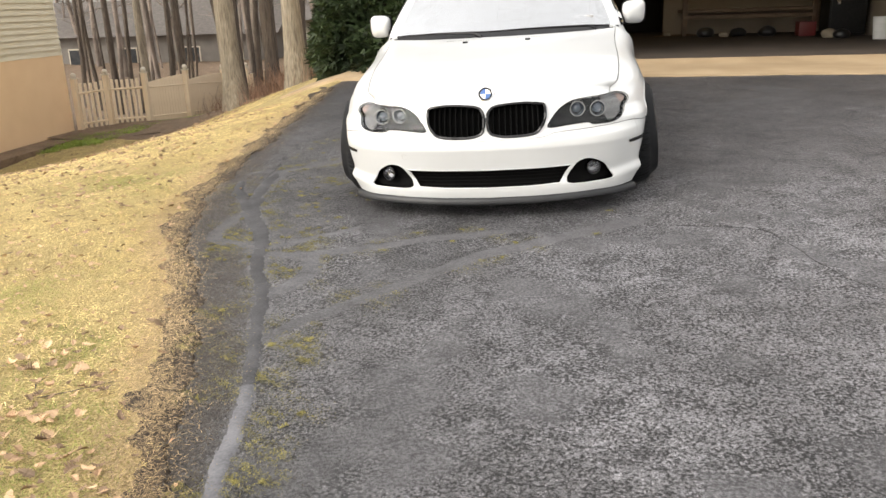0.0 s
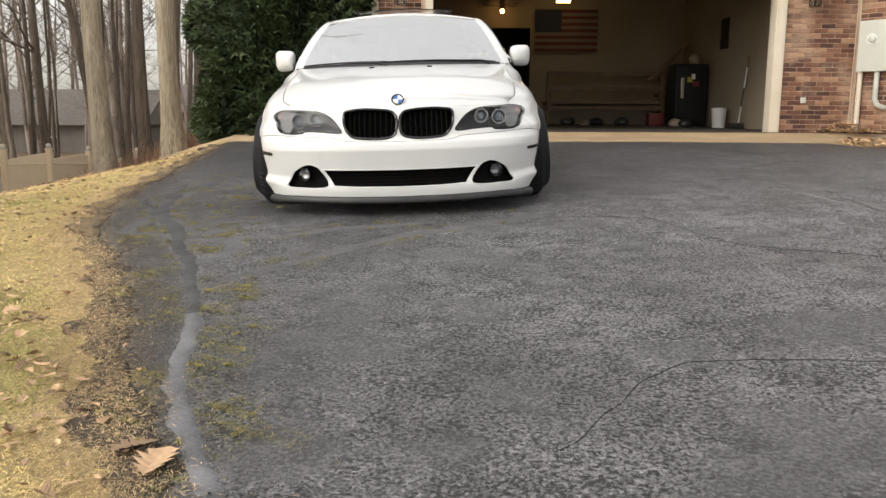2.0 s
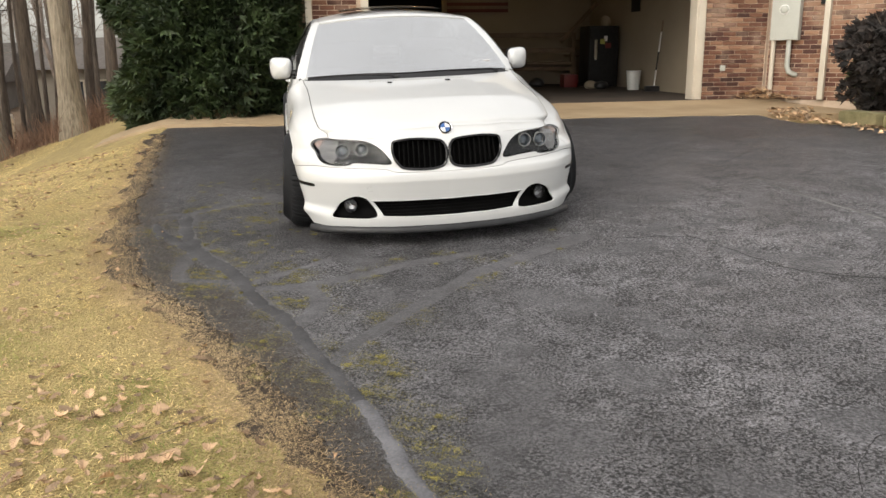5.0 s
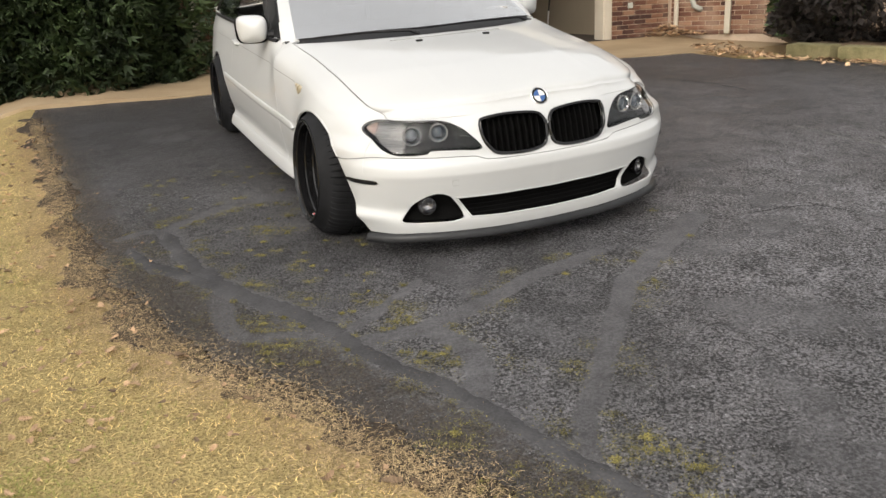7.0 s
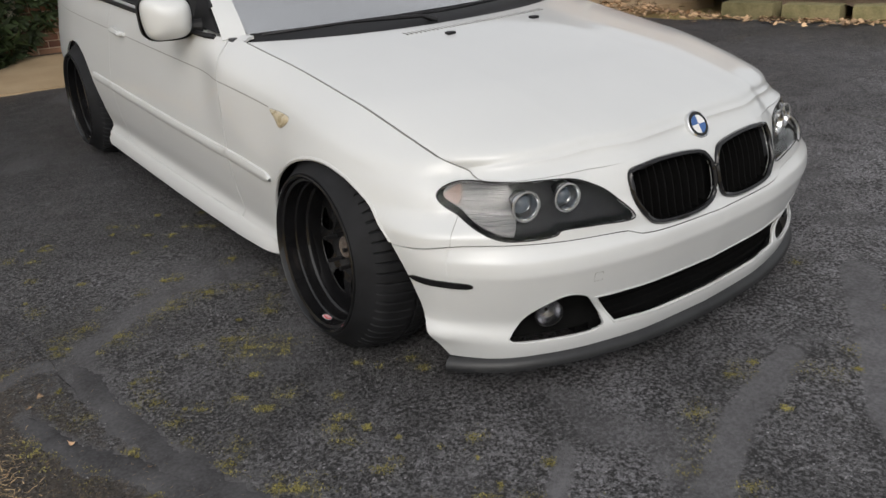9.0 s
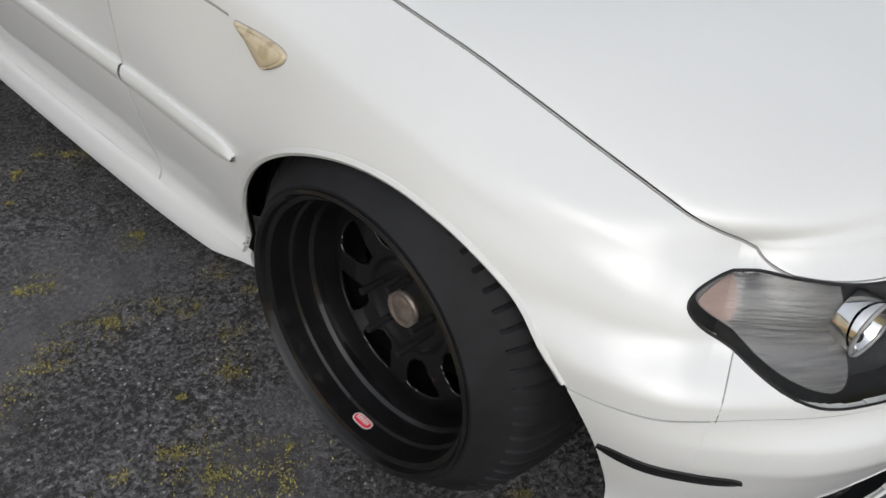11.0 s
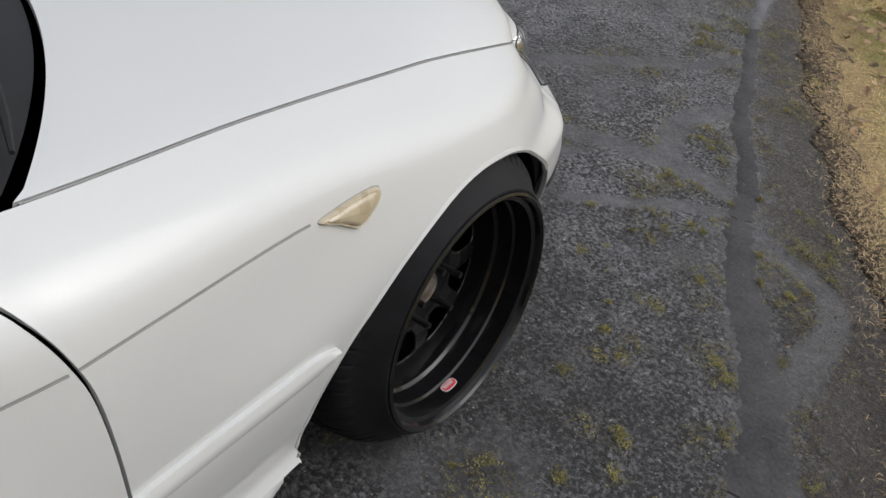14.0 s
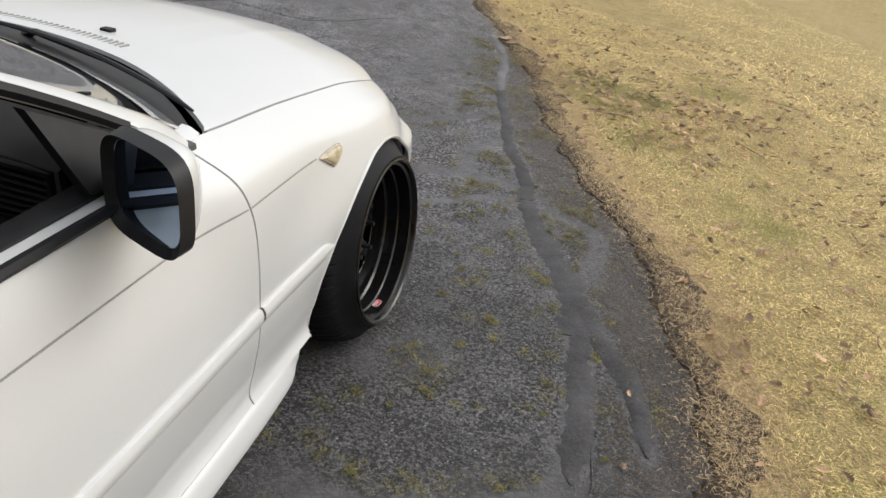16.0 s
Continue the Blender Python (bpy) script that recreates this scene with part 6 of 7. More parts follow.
SEALED = [
    (MAIN[:7], .052, .062, "pale smooth grey sealant over a long crack"),
    (MAIN[6:14], .062, .088, "smooth grey sealant over a long crack"),
    (MAIN[13:20], .095, .15, "wide smooth band of crack sealant"),
    (MAIN[18:], .085, .10, "smooth band of crack sealant"),
    ([(-1.45, -.44), (-1.52, -.30), (-1.59, -.16), (-1.67, -.03), (-1.71, .09), (-1.75, .24)], .10, .07, "smooth band of crack sealant"),
    ([(-1.57, .40), (-1.50, .50), (-1.33, .62), (-1.17, .69), (-.95, .70)], .10, .09, "smooth band of crack sealant"),
    ([(-1.57, .44), (-1.66, .50), (-1.79, .45)], .07, .06, "smooth band of crack sealant"),
    ([(-1.15, -1.12), (-1.30, -1.04), (-1.42, -.99), (-1.47, -.88), (-1.465, -.72), (-1.455, -.54)], .07, .10, "smooth band of crack sealant"),
    ([(-1.12, -1.14), (-.99, -1.07), (-.84, -.95), (-.69, -.83)], .055, .045, "thin band of crack sealant"),
    ([(-1.08, -1.23), (-.95, -1.24), (-.80, -1.24), (-.66, -1.20), (-.48, -1.13), (-.28, -1.04), (.1, -.95)], .10, .09, "smooth band of crack sealant"),
    ([(-.90, -1.77), (-.80, -1.63), (-.76, -1.48), (-.81, -1.29)], .10, .10, "smooth band of crack sealant"),
    ([(-.75, -2.18), (-.66, -2.01), (-.48, -1.82), (-.30, -1.62), (-.13, -1.44), (.01, -1.28), (.23, -1.14), (.41, -1.02), (.75, -.8)], .065, .13, "smooth band of crack sealant"),
]
for k, (line, wa, wb, lb) in enumerate(SEALED[:5]):
    ribbon(line, wa, wb * .95, "crack_sealant", M["pale_sealant" if k == 0 else "sealant"], lb, lift=.0024 + .0002 * k, jag=.24, taper=(0, .12 if k > 2 else 0))
ribbon([(2.46, .25), (2.48, -.35), (2.53, -1.05)], .008, .012, "paint_mark", M["gravel"], "thin pale scrape on the asphalt", kind="", jag=.6)
for pts in ([(1.5, -3.2), (1.9, -2.6), (2.0, -2.0), (2.5, -1.5), (2.6, -.6)], [(2.0, -2.0), (1.5, -1.6), (1.3, -1.0), (.9, -.9)], [(.4, -3.6), (.9, -3.1), (1.5, -3.2), (2.2, -3.5)], [(3.0, -2.4), (2.5, -1.5)], [(-1.70, 1.0), (-1.62, .55), (-1.60, .2)], [(2.6, .9), (3.2, 1.6), (3.1, 2.4)]):
    ribbon(pts, .0022, .0014, "crack", M["dark_void"], "hairline crack in the asphalt", lift=.0015, jag=.7)


n = 95000
y = rng.uniform(-5.2, 4.4, n)
x = edge_x(y) - rng.normal(.085, .085, n) + .04 * wob(0 * y, y, 5)
ob = blades("edge_thatch", x, y, (.008, .026), (.0008, .0018), M["thatch"], (0, 20))
ob.location.z = .009
tagged(ob, "reddish-brown dead thatch between lawn and asphalt", "grass", kind="stuff")

# moss in clumps beside the cracks, clear of the smooth sealant
lines = []
for line, wa, wb, _ in SEALED:
    P_ = np.array(line)
    seg = np.hypot(*np.diff(P_, axis=0).T)
    u = np.arange(0, seg.sum(), .012)
    acc = np.concatenate([[0], np.cumsum(seg)])
    px, py = np.interp(u, acc, P_[:, 0]), np.interp(u, acc, P_[:, 1])
    lines.append(np.stack([px, py, np.linspace(wa, wb, len(u)) * .42, np.arctan2(np.gradient(py), np.gradient(px))], -1))
lines = np.concatenate(lines)


def clear_of_sealant(x, y):
    """How far outside the nearest sealant band."""
    res = np.full(len(x), 9.0)
    for row in lines:
        res = np.minimum(res, np.hypot(x - row[0], y - row[1]) - row[2])
    return res


seal_ = np.zeros(V_DRIVE.shape[:2])
near_ = (V_DRIVE[..., 0] < 1.3) & (V_DRIVE[..., 1] > -4.2) & (V_DRIVE[..., 1] < 1.2)
seal_[near_] = np.clip(1 - clear_of_sealant(V_DRIVE[..., 0][near_], V_DRIVE[..., 1][near_]) / .035, 0, 1.3)
driveway.data.attributes.new("seal", "FLOAT", "POINT").data.foreach_set("value", seal_.astype(np.float32).ravel())

pick = lines[rng.integers(0, len(lines), 120)]
way = rng.choice([-1, 1], 120) * (pick[:, 2] + np.abs(rng.normal(.012, .045, 120)))
cx, cy = pick[:, 0] - np.sin(pick[:, 3]) * way, pick[:, 1] + np.cos(pick[:, 3]) * way
cx3, cy3 = rng.uniform(-1.6, -.75, 120), rng.uniform(-1.4, 1.5, 120)
known = np.array([(-.94, -1.15), (-.60, -2.42), (-.76, -2.55), (-.55, -2.30), (-.90, -1.49), (-1.29, -.95), (-1.11, .15), (-1.37, -1.08), (-.58, -2.2), (-.35, -3.35), (-.28, -3.45), (-.47, -2.86), (-.44, -3.0), (-.52, -2.72), (-.66, -3.12), (-.62, -3.3), (-1.05, -1.9), (-.98, -2.2)])
cx, cy = np.concatenate([cx, cx3, np.repeat(known[:, 0], 7) + rng.normal(0, .045, 7 * len(known))]), np.concatenate([cy, cy3, np.repeat(known[:, 1], 7) + rng.normal(0, .045, 7 * len(known))])
n = 280
r_ = rng.uniform(.006, .042, len(cx))
r_[120:240] *= .5
mx = (cx[:, None] + rng.normal(0, 1, (len(cx), n)) * r_[:, None]).ravel()
my = (cy[:, None] + rng.normal(0, 1, (len(cx), n)) * r_[:, None]).ravel()
k = (mx > edge_x(my) - .05) & (wob(mx, my, 40) + .5 * wob(mx, my, 90, 2.0) + rng.normal(0, .3, len(mx)) > -.1)
mx, my = mx[k], my[k]
k = clear_of_sealant(mx, my) > -.004
mx, my = mx[k], my[k]
n = len(mx)
sz, a, up = rng.uniform(.0015, .0048, n), rng.uniform(0, math.tau, n), rng.uniform(.1, 1.1, n)
d = np.stack([np.cos(a) * np.cos(up), np.sin(a) * np.cos(up), np.sin(up)], -1) * sz[:, None]
sd = np.stack([-np.sin(a), np.cos(a), 0 * a], -1) * sz[:, None] * .35
p = np.stack([mx, my, on_drive(mx, my) + .0035 + rng.uniform(0, .003, n)], -1)
moss = raw("moss", np.stack([p - sd, p + sd, p + d + sd * .5, p + d - sd * .5], 1).reshape(-1, 3), np.arange(n * 4).reshape(-1, 4), M["moss"])
tagged(moss, "yellow-green moss growing in the driveway's cracks", "moss", kind="stuff")

# straw and short twigs blown onto the edge of the driveway
n = 12000
y = rng.uniform(-5.2, 4.2, n)
x = edge_x(y) + .16 + rng.normal(0, .13, n)
k = wob(x, y, 4.0, 3.0) + rng.normal(0, .5, n) > .1
ob = blades("edge_straw", x[k], y[k], (.004, .014), (.0007, .0014), M["cutting"], (0, 12))
ob.location.z = .012
tagged(ob, "dry grass cuttings scattered on the driveway's edge", "grass", kind="stuff")

# loose grit, mostly near the edge
n = 16000
y = rng.uniform(-5, 3.5, n)
x = edge_x(y) + np.abs(rng.normal(0, .32, n)) - .05
far_ = rng.uniform(0, 1, n) < .25
x = np.where(far_, rng.uniform(-1.5, 3.0, n), x)
sz = rng.uniform(.001, .0034, n)
base = np.array([(1, 0, 0), (-.5, .87, 0), (-.5, -.87, 0), (.1, .1, 1.0)])
rot = rng.uniform(0, math.tau, n)
c_, s_ = np.cos(rot), np.sin(rot)
V = base[None] * sz[:, None, None] * rng.uniform(.6, 1.4, (n, 4, 1))
V = np.stack([V[..., 0] * c_[:, None] - V[..., 1] * s_[:, None], V[..., 0] * s_[:, None] + V[..., 1] * c_[:, None], V[..., 2]], -1) + np.stack([x, y, on_drive(x, y) + .001], -1)[:, None]
F = (np.arange(n)[:, None, None] * 4 + np.array([(0, 1, 3), (1, 2, 3), (2, 0, 3)])[None]).reshape(-1, 3)
tagged(raw("loose_grit", V.reshape(-1, 3), F, M["gravel"]), "loose grit and small stones on the asphalt", "grit", kind="stuff")


def leaves(name, x, y, z, size, label, rise=1.0):
    """Fallen oak leaves: long, lobed, curled blades with a midrib, lying on the ground; size is their length."""
    n = len(x)
    u = np.array([0, .10, .17, .25, .33, .41, .50, .58, .67, .75, .84, .92, 1.0])
    half = np.array([.012, .02, .15, .11, .25, .13, .34, .16, .36, .17, .26, .16, .015])
    slip = np.array([0, 0, .05, 0, .06, 0, .06, 0, .05, 0, .03, 0, 0])
    m_ = len(u)
    sh = np.stack([np.stack([u - .5 + slip, -half, 0 * u], -1), np.stack([u - .5, 0 * u, 0 * u], -1), np.stack([u - .5 + slip, half, 0 * u], -1)], 1).reshape(-1, 3)
    sz, yaw = rng.uniform(*size, n), rng.uniform(0, math.tau, n)
    curl, tilt, roll = rng.uniform(-1.6, 2.4, n), rng.normal(0, .14, n), rng.normal(0, .25, n)
    V = np.repeat(sh[None], n, 0)
    V = V * np.stack([np.ones(n), rng.uniform(.65, 1.15, n), np.ones(n)], -1)[:, None]
    V[..., 1] += rng.normal(0, .35, n)[:, None] * V[..., 0] ** 2
    V[..., 2] = curl[:, None] * V[..., 1] ** 2 + .25 * np.abs(V[..., 1]) + rng.uniform(-.5, 1.2, n)[:, None] * V[..., 0] ** 2 + tilt[:, None] * V[..., 0] + roll[:, None] * V[..., 1] + rng.normal(0, .012, V.shape[:2])
    V[..., 2] *= rise
    V *= sz[:, None, None]
    c_, s_ = np.cos(yaw)[:, None], np.sin(yaw)[:, None]
    low = V[..., 2].min(1)
    W = np.stack([V[..., 0] * c_ - V[..., 1] * s_ + x[:, None], V[..., 0] * s_ + V[..., 1] * c_ + y[:, None], V[..., 2] - low[:, None] * .7 + z[:, None] + .006], -1)
    i = np.arange(m_ - 1) * 3
    f = np.concatenate([np.stack([i, i + 3, i + 4, i + 1], -1), np.stack([i + 1, i + 4, i + 5, i + 2], -1)])
    F = (np.arange(n)[:, None, None] * (3 * m_) + f[None]).reshape(-1, 4)
    return tagged(raw(name, W.reshape(-1, 3), F, M["leaf"]), label, "leaves", kind="stuff")


x, y, s = lawn_points(4200, .0, 3.2, -5.5, 4.5, .9)
cl = rng.normal(0, .30, (130, 2)) + np.array([(-1.75, -2.55), (-2.2, -3.2), (-1.2, -3.9), (-2.9, -1.6)])[rng.integers(0, 4, 130)]
x, y = np.concatenate([x, cl[:, 0]]), np.concatenate([y, cl[:, 1]])
k = x < edge_x(y) - .02
leaves("fallen_leaves", x[k], y[k], ground_z(x[k], y[k]) + .010, (.018, .052), "curled brown oak leaves scattered over the lawn")
cl = rng.normal(0, .24, (260, 2)) + np.array([(-1.66, -2.42), (-1.42, -2.58), (-1.62, -2.94), (-1.22, -3.06), (-1.06, -3.2), (-1.9, -2.7), (-1.8, -3.2)])[rng.integers(0, 7, 260)]
k = cl[:, 0] < edge_x(cl[:, 1]) - .05
leaves("oak_leaves", cl[k, 0], cl[k, 1], ground_z(cl[k, 0], cl[k, 1]) + .015, (.03, .066), "large pale oak leaves lying in drifts on the lawn")
x, y, s = lawn_points(1500, 3.0, 9, -6, 13, 1)
leaves("fallen_leaves", x, y, ground_z(x, y) + .02, (.05, .10), "brown oak leaves on the lower lawn")
y = rng.uniform(-4.5, 3.5, 26)
x = edge_x(y) + rng.uniform(0, .5, 26) ** 1.5
leaves("fallen_leaves", x, y, on_drive(x, y), (.012, .03), "single brown leaves on the driveway's edge")
big = np.array([(-.44, -3.62), (-.50, -3.53), (-.73, -3.77)])
leaves("large_oak_leaves", big[:, 0], big[:, 1], np.maximum(on_drive(big[:, 0], big[:, 1]), ground_z(big[:, 0], big[:, 1])) + .006, (.105, .13), "large reddish-brown oak leaves at the driveway's edge", .35)
# leaves blown into the corner by the garage and along the stone edging
p0 = np.array([HOUSE @ WING @ Vector((u, v, 0)) for u, v in zip(rng.normal(.05, .22, 260), -np.abs(rng.normal(.18, .16, 260)))])
h0 = np.array([max(0, .16 * math.exp(-((q.x - 6.2) ** 2 + (q.y - 6.3) ** 2) / .08)) for q in [Vector(v) for v in p0]])
leaves("leaf_pile", p0[:, 0], p0[:, 1], .26 + h0 * rng.uniform(0, 1, 260), (.05, .10), "pile of dry brown leaves in the corner of the brick walls")
y = rng.uniform(-.5, 4.9, 700)
x = np.interp(y, [-.5, 1.7, 2.7, 3.3, 4.9], [5.55, 5.05, 4.95, 4.85, 5.6]) + rng.normal(.08, .16, 700)
leaves("leaf_drift", x, y, np.maximum(on_drive(x, y), .0) + .012, (.05, .10), "drift of dry leaves along the stone edging")
# twigs on the lawn
bm = bm_new()
for k_ in range(24):
    yy = random.uniform(-4.5, 3.5)
    xx = float(edge_x(yy)) - random.uniform(.0, 2.2)
    a, ln = random.uniform(0, math.tau), random.uniform(.08, .3)
    pts = [(xx + math.cos(a) * ln * f + random.uniform(-.01, .01), yy + math.sin(a) * ln * f + random.uniform(-.01, .01)) for f in (0, .35, .7, 1)]
    tube(bm, [(u, v, float(ground_z(u, v)) + .012) for u, v in pts], [.002, .002, .0015, .001], 4)
solo("fallen_twigs", bm, M["bark_dark"], "thin fallen twigs on the lawn", "twigs", kind="stuff")


# ---- trees ----
def limb(bm, p, d, r, ln, depth, rnd, n):
    pts, radii = [p.copy()], [r]
    steps = 5
    for k in range(steps):
        d = (d + Vector((rnd.uniform(-.18, .18), rnd.uniform(-.18, .18), rnd.uniform(-.02, .14)))).normalized()
        p = p + d * ln / steps
        pts.append(p.copy())
        radii.append(r * (1 - .16 * (k + 1)))
    tube(bm, pts, radii, n, cap=False)
    if depth:
        for k in range(rnd.randint(2, 4)):
            i = rnd.randint(1, steps)
            a = Vector((rnd.uniform(-1, 1), rnd.uniform(-1, 1), rnd.uniform(.1, .8))).normalized()
            limb(bm, pts[i], (d + a * 1.1).normalized(), radii[i] * .55, ln * rnd.uniform(.45, .7), depth - 1, rnd, max(4, n - 2))


def tree(x, y, r, h, lean, seed, material, label, flare=1.5):
    """A bare deciduous tree: flared trunk and limbs."""
    rnd = random.Random(seed)
    z = float(ground_z(x, y)) - .15
    t = thing("tree", label, "tree", Matrix.Translation((x, y, z)), group="bare trees behind the lawn")
    bm = bm_new()
    pts, radii = [], []
    for k in range(15):
        f = k / 14
        pts.append((lean[0] * h * f + .10 * math.sin(f * 5 + seed), lean[1] * h * f + .10 * math.sin(f * 4 + seed * 2), h * f))
        radii.append(r * (1 - .55 * f) * (1 + (flare - 1) * math.exp(-f * h / .35)))
    tube(bm, pts, radii, 18)
    for v in bm.verts:
        c = Vector((v.co.x, v.co.y, 0))
        v.co += Vector((1, 1, 0)) * .02 * noise.noise(v.co * 4) + Vector((.5, -.5, 0)) * .03 * noise.noise(v.co * 1.1 + Vector((seed, 0, 0)))
    part("trunk", bm, material, t)
    for k in range(7):
        i = rnd.randint(5, 13)
        a = rnd.uniform(0, math.tau)
        bm = bm_new()
        limb(bm, Vector(pts[i]), Vector((math.cos(a), math.sin(a), rnd.uniform(.3, 1))).normalized(), radii[i] * .38, rnd.uniform(1.5, 3.2), 2, rnd, 7)
        part("limb", bm, material, t)
    return t


TREES = [
    (-6.82, 12.6, .235, 12, (-.012, .0), "bark", "large grey-barked bare tree at the lawn's edge"),
    (-4.88, 11.3, .205, 12, (-.008, .01), "bark", "large smooth grey bare tree beside the evergreen"),
    (-6.08, 13.4, .15, 12, (-.04, 0), "bark_dark", "brown-barked bare tree with a shaggy base"),
    (-5.52, 13.5, .115, 11, (-.015, .02), "bark_dark", "slim brown bare tree beside a larger one"),
    (-7.5, 13.9, .085, 12, (-.13, .03), "bark_dark", "leaning dark bare tree behind the fence"),
    (-10.9, 18.5, .13, 12, (.02, 0), "bark_dark", "slim dark bare tree"),
    (-12.3, 19.0, .14, 13, (.01, 0), "bark", "tall bare tree behind the fence"),
    (-14.2, 20.5, .12, 13, (.0, .0), "bark_dark", "tall dark bare tree behind the fence"),
    (-5.25, 14.6, .10, 11, (.02, 0), "bark_dark", "slim dark bare tree"),
    (-4.5, 13.2, .13, 11, (-.02, .02), "bark_dark", "dark bare tree behind the evergreen"),
    (-11.2, 23, .13, 13, (.02, 0), "bark_dark", "tall dark bare tree in the wood"),
]
for k, (x, y, r, h, ln, mt_, lb) in enumerate(TREES):
    tree(x, y, r, h, ln, k + 3, M[mt_], lb, 1.6 if k < 4 else 1.3)

# shaggy undergrowth round the trunk bases
bm = bm_new()
for k in range(2800):
    c = random.choice(((-6.0, 13.3), (-5.7, 13.2), (-5.0, 12.4), (-4.2, 11.9), (-5.5, 12.8), (-8.6, 17.5), (-9.0, 19.5)))
    x_, y_ = c[0] + random.gauss(0, .75), c[1] + random.gauss(0, .5)
    z_ = float(ground_z(x_, y_))
    a = random.uniform(0, math.tau)
    h = random.uniform(.12, .75) * random.uniform(.5, 1)
    bend = random.uniform(.2, .6) * h
    tube(bm, [(x_, y_, z_ - .02), (x_ + .5 * bend * math.cos(a), y_ + .5 * bend * math.sin(a), z_ + h * .6), (x_ + bend * math.cos(a + .5), y_ + bend * math.sin(a + .5), z_ + h)], [.006, .0045, .0015], 3, cap=False)
solo("brush", bm, M["brush"], "brown leafless brush round the trunk bases", "brush", kind="stuff")


def wood_arrays(count, x0, x1, y0, y1, seed, slim=1.0):
    """Many distant bare trunks with twigs, as arrays of slim prisms."""
    r = np.random.default_rng(seed)
    segs = []
    for _ in range(count):
        x, y = r.uniform(x0, x1), r.uniform(y0, y1)
        z, h, rad = float(ground_z(x, y)) - .3, r.uniform(10, 17), r.uniform(.06, .19) * slim
        lx, ly = r.normal(0, .04), r.normal(0, .04)
        P0 = np.array([x, y, z])
        pts = [P0 + np.array([lx * h * f + .15 * math.sin(5 * f + x), ly * h * f, h * f]) for f in np.linspace(0, 1, 6)]
        for k in range(5):
            segs.append((pts[k], pts[k + 1], rad * (1 - .16 * k), rad * (1 - .16 * (k + 1))))
        for _b in range(22):
            f = r.uniform(.30, 1)
            k = min(int(f * 5), 4)
            b = pts[k] + (pts[k + 1] - pts[k]) * (f * 5 - k)
            a = r.uniform(0, math.tau)
            d = np.array([math.cos(a), math.sin(a), r.uniform(.2, 1.3)])
            ln = r.uniform(.8, 2.6) * (1.2 - f * .5)
            m_ = b + d * ln * .5 + r.normal(0, .08, 3)
            e = b + d * ln + r.normal(0, .15, 3)
            segs += [(b, m_, rad * .15, rad * .09), (m_, e, rad * .09, .005)]
            for _c in range(3):
                q = m_ + (e - m_) * r.uniform(0, 1)
                segs.append((q, q + np.array([r.normal(0, .35), r.normal(0, .35), r.uniform(.1, .7)]), .010, .004))
    A, B = np.array([s_[0] for s_ in segs]), np.array([s_[1] for s_ in segs])
    ra, rb = np.array([s_[2] for s_ in segs]), np.array([s_[3] for s_ in segs])
    d = B - A
    d /= np.linalg.norm(d, axis=1)[:, None] + 1e-9
    u = np.cross(d, np.array([.31, .2, .93]))
    u /= np.linalg.norm(u, axis=1)[:, None] + 1e-9
    w = np.cross(d, u)
    m_ = 4
    V, F = [], []
    for k in range(m_):
        a = k * math.tau / m_
        V.append(A + (u * math.cos(a) + w * math.sin(a)) * ra[:, None])
    for k in range(m_):
        a = k * math.tau / m_
        V.append(B + (u * math.cos(a) + w * math.sin(a)) * rb[:, None])
    V = np.stack(V, 1).reshape(-1, 3)
    b = np.arange(len(segs))[:, None] * 2 * m_
    for k in range(m_):
        F.append(b + np.array([k, (k + 1) % m_, m_ + (k + 1) % m_, m_ + k]))
    return V, np.concatenate(F)


V, F = wood_arrays(150, -40, 3, 24, 62, 8)
tagged(raw("far_wood", V, F, M["twig"], True), "dense grey-brown leafless wood behind the fence", "wood", kind="stuff")
V, F = wood_arrays(46, -24, -4, 17.5, 26, 21, .6)
tagged(raw("near_wood", V, F, M["bark_dark"], True), "slim leafless trees just behind the fence", "wood", kind="stuff")
# leaf-covered floor of the wood
bm = bm_new()
xs, ys = np.linspace(-60, 10, 71), np.concatenate([np.linspace(12.0, 26, 40), np.linspace(27, 90, 22)])
rows = []
for y_ in ys:
    row = []
    for x_ in xs:
        yy = y_ + max(0, (-8.5 - x_)) * .5 if y_ < 13 else y_
        z_ = float(ground_z(x_, yy)) + .05 + .05 * float(wob(x_, yy, .8)) + (.045 * max(0, yy - 30))
        if y_ == ys[0]:
            z_ -= .12
        row.append((x_, yy + .4 * float(wob(x_, 1, .6)) * (y_ == ys[0]), z_))
    rows.append(row)
grid(bm, np.array(rows))
solo("woodland_floor", bm, M["litter"], "brown leaf litter under the leafless wood", "woodland floor", kind="stuff")


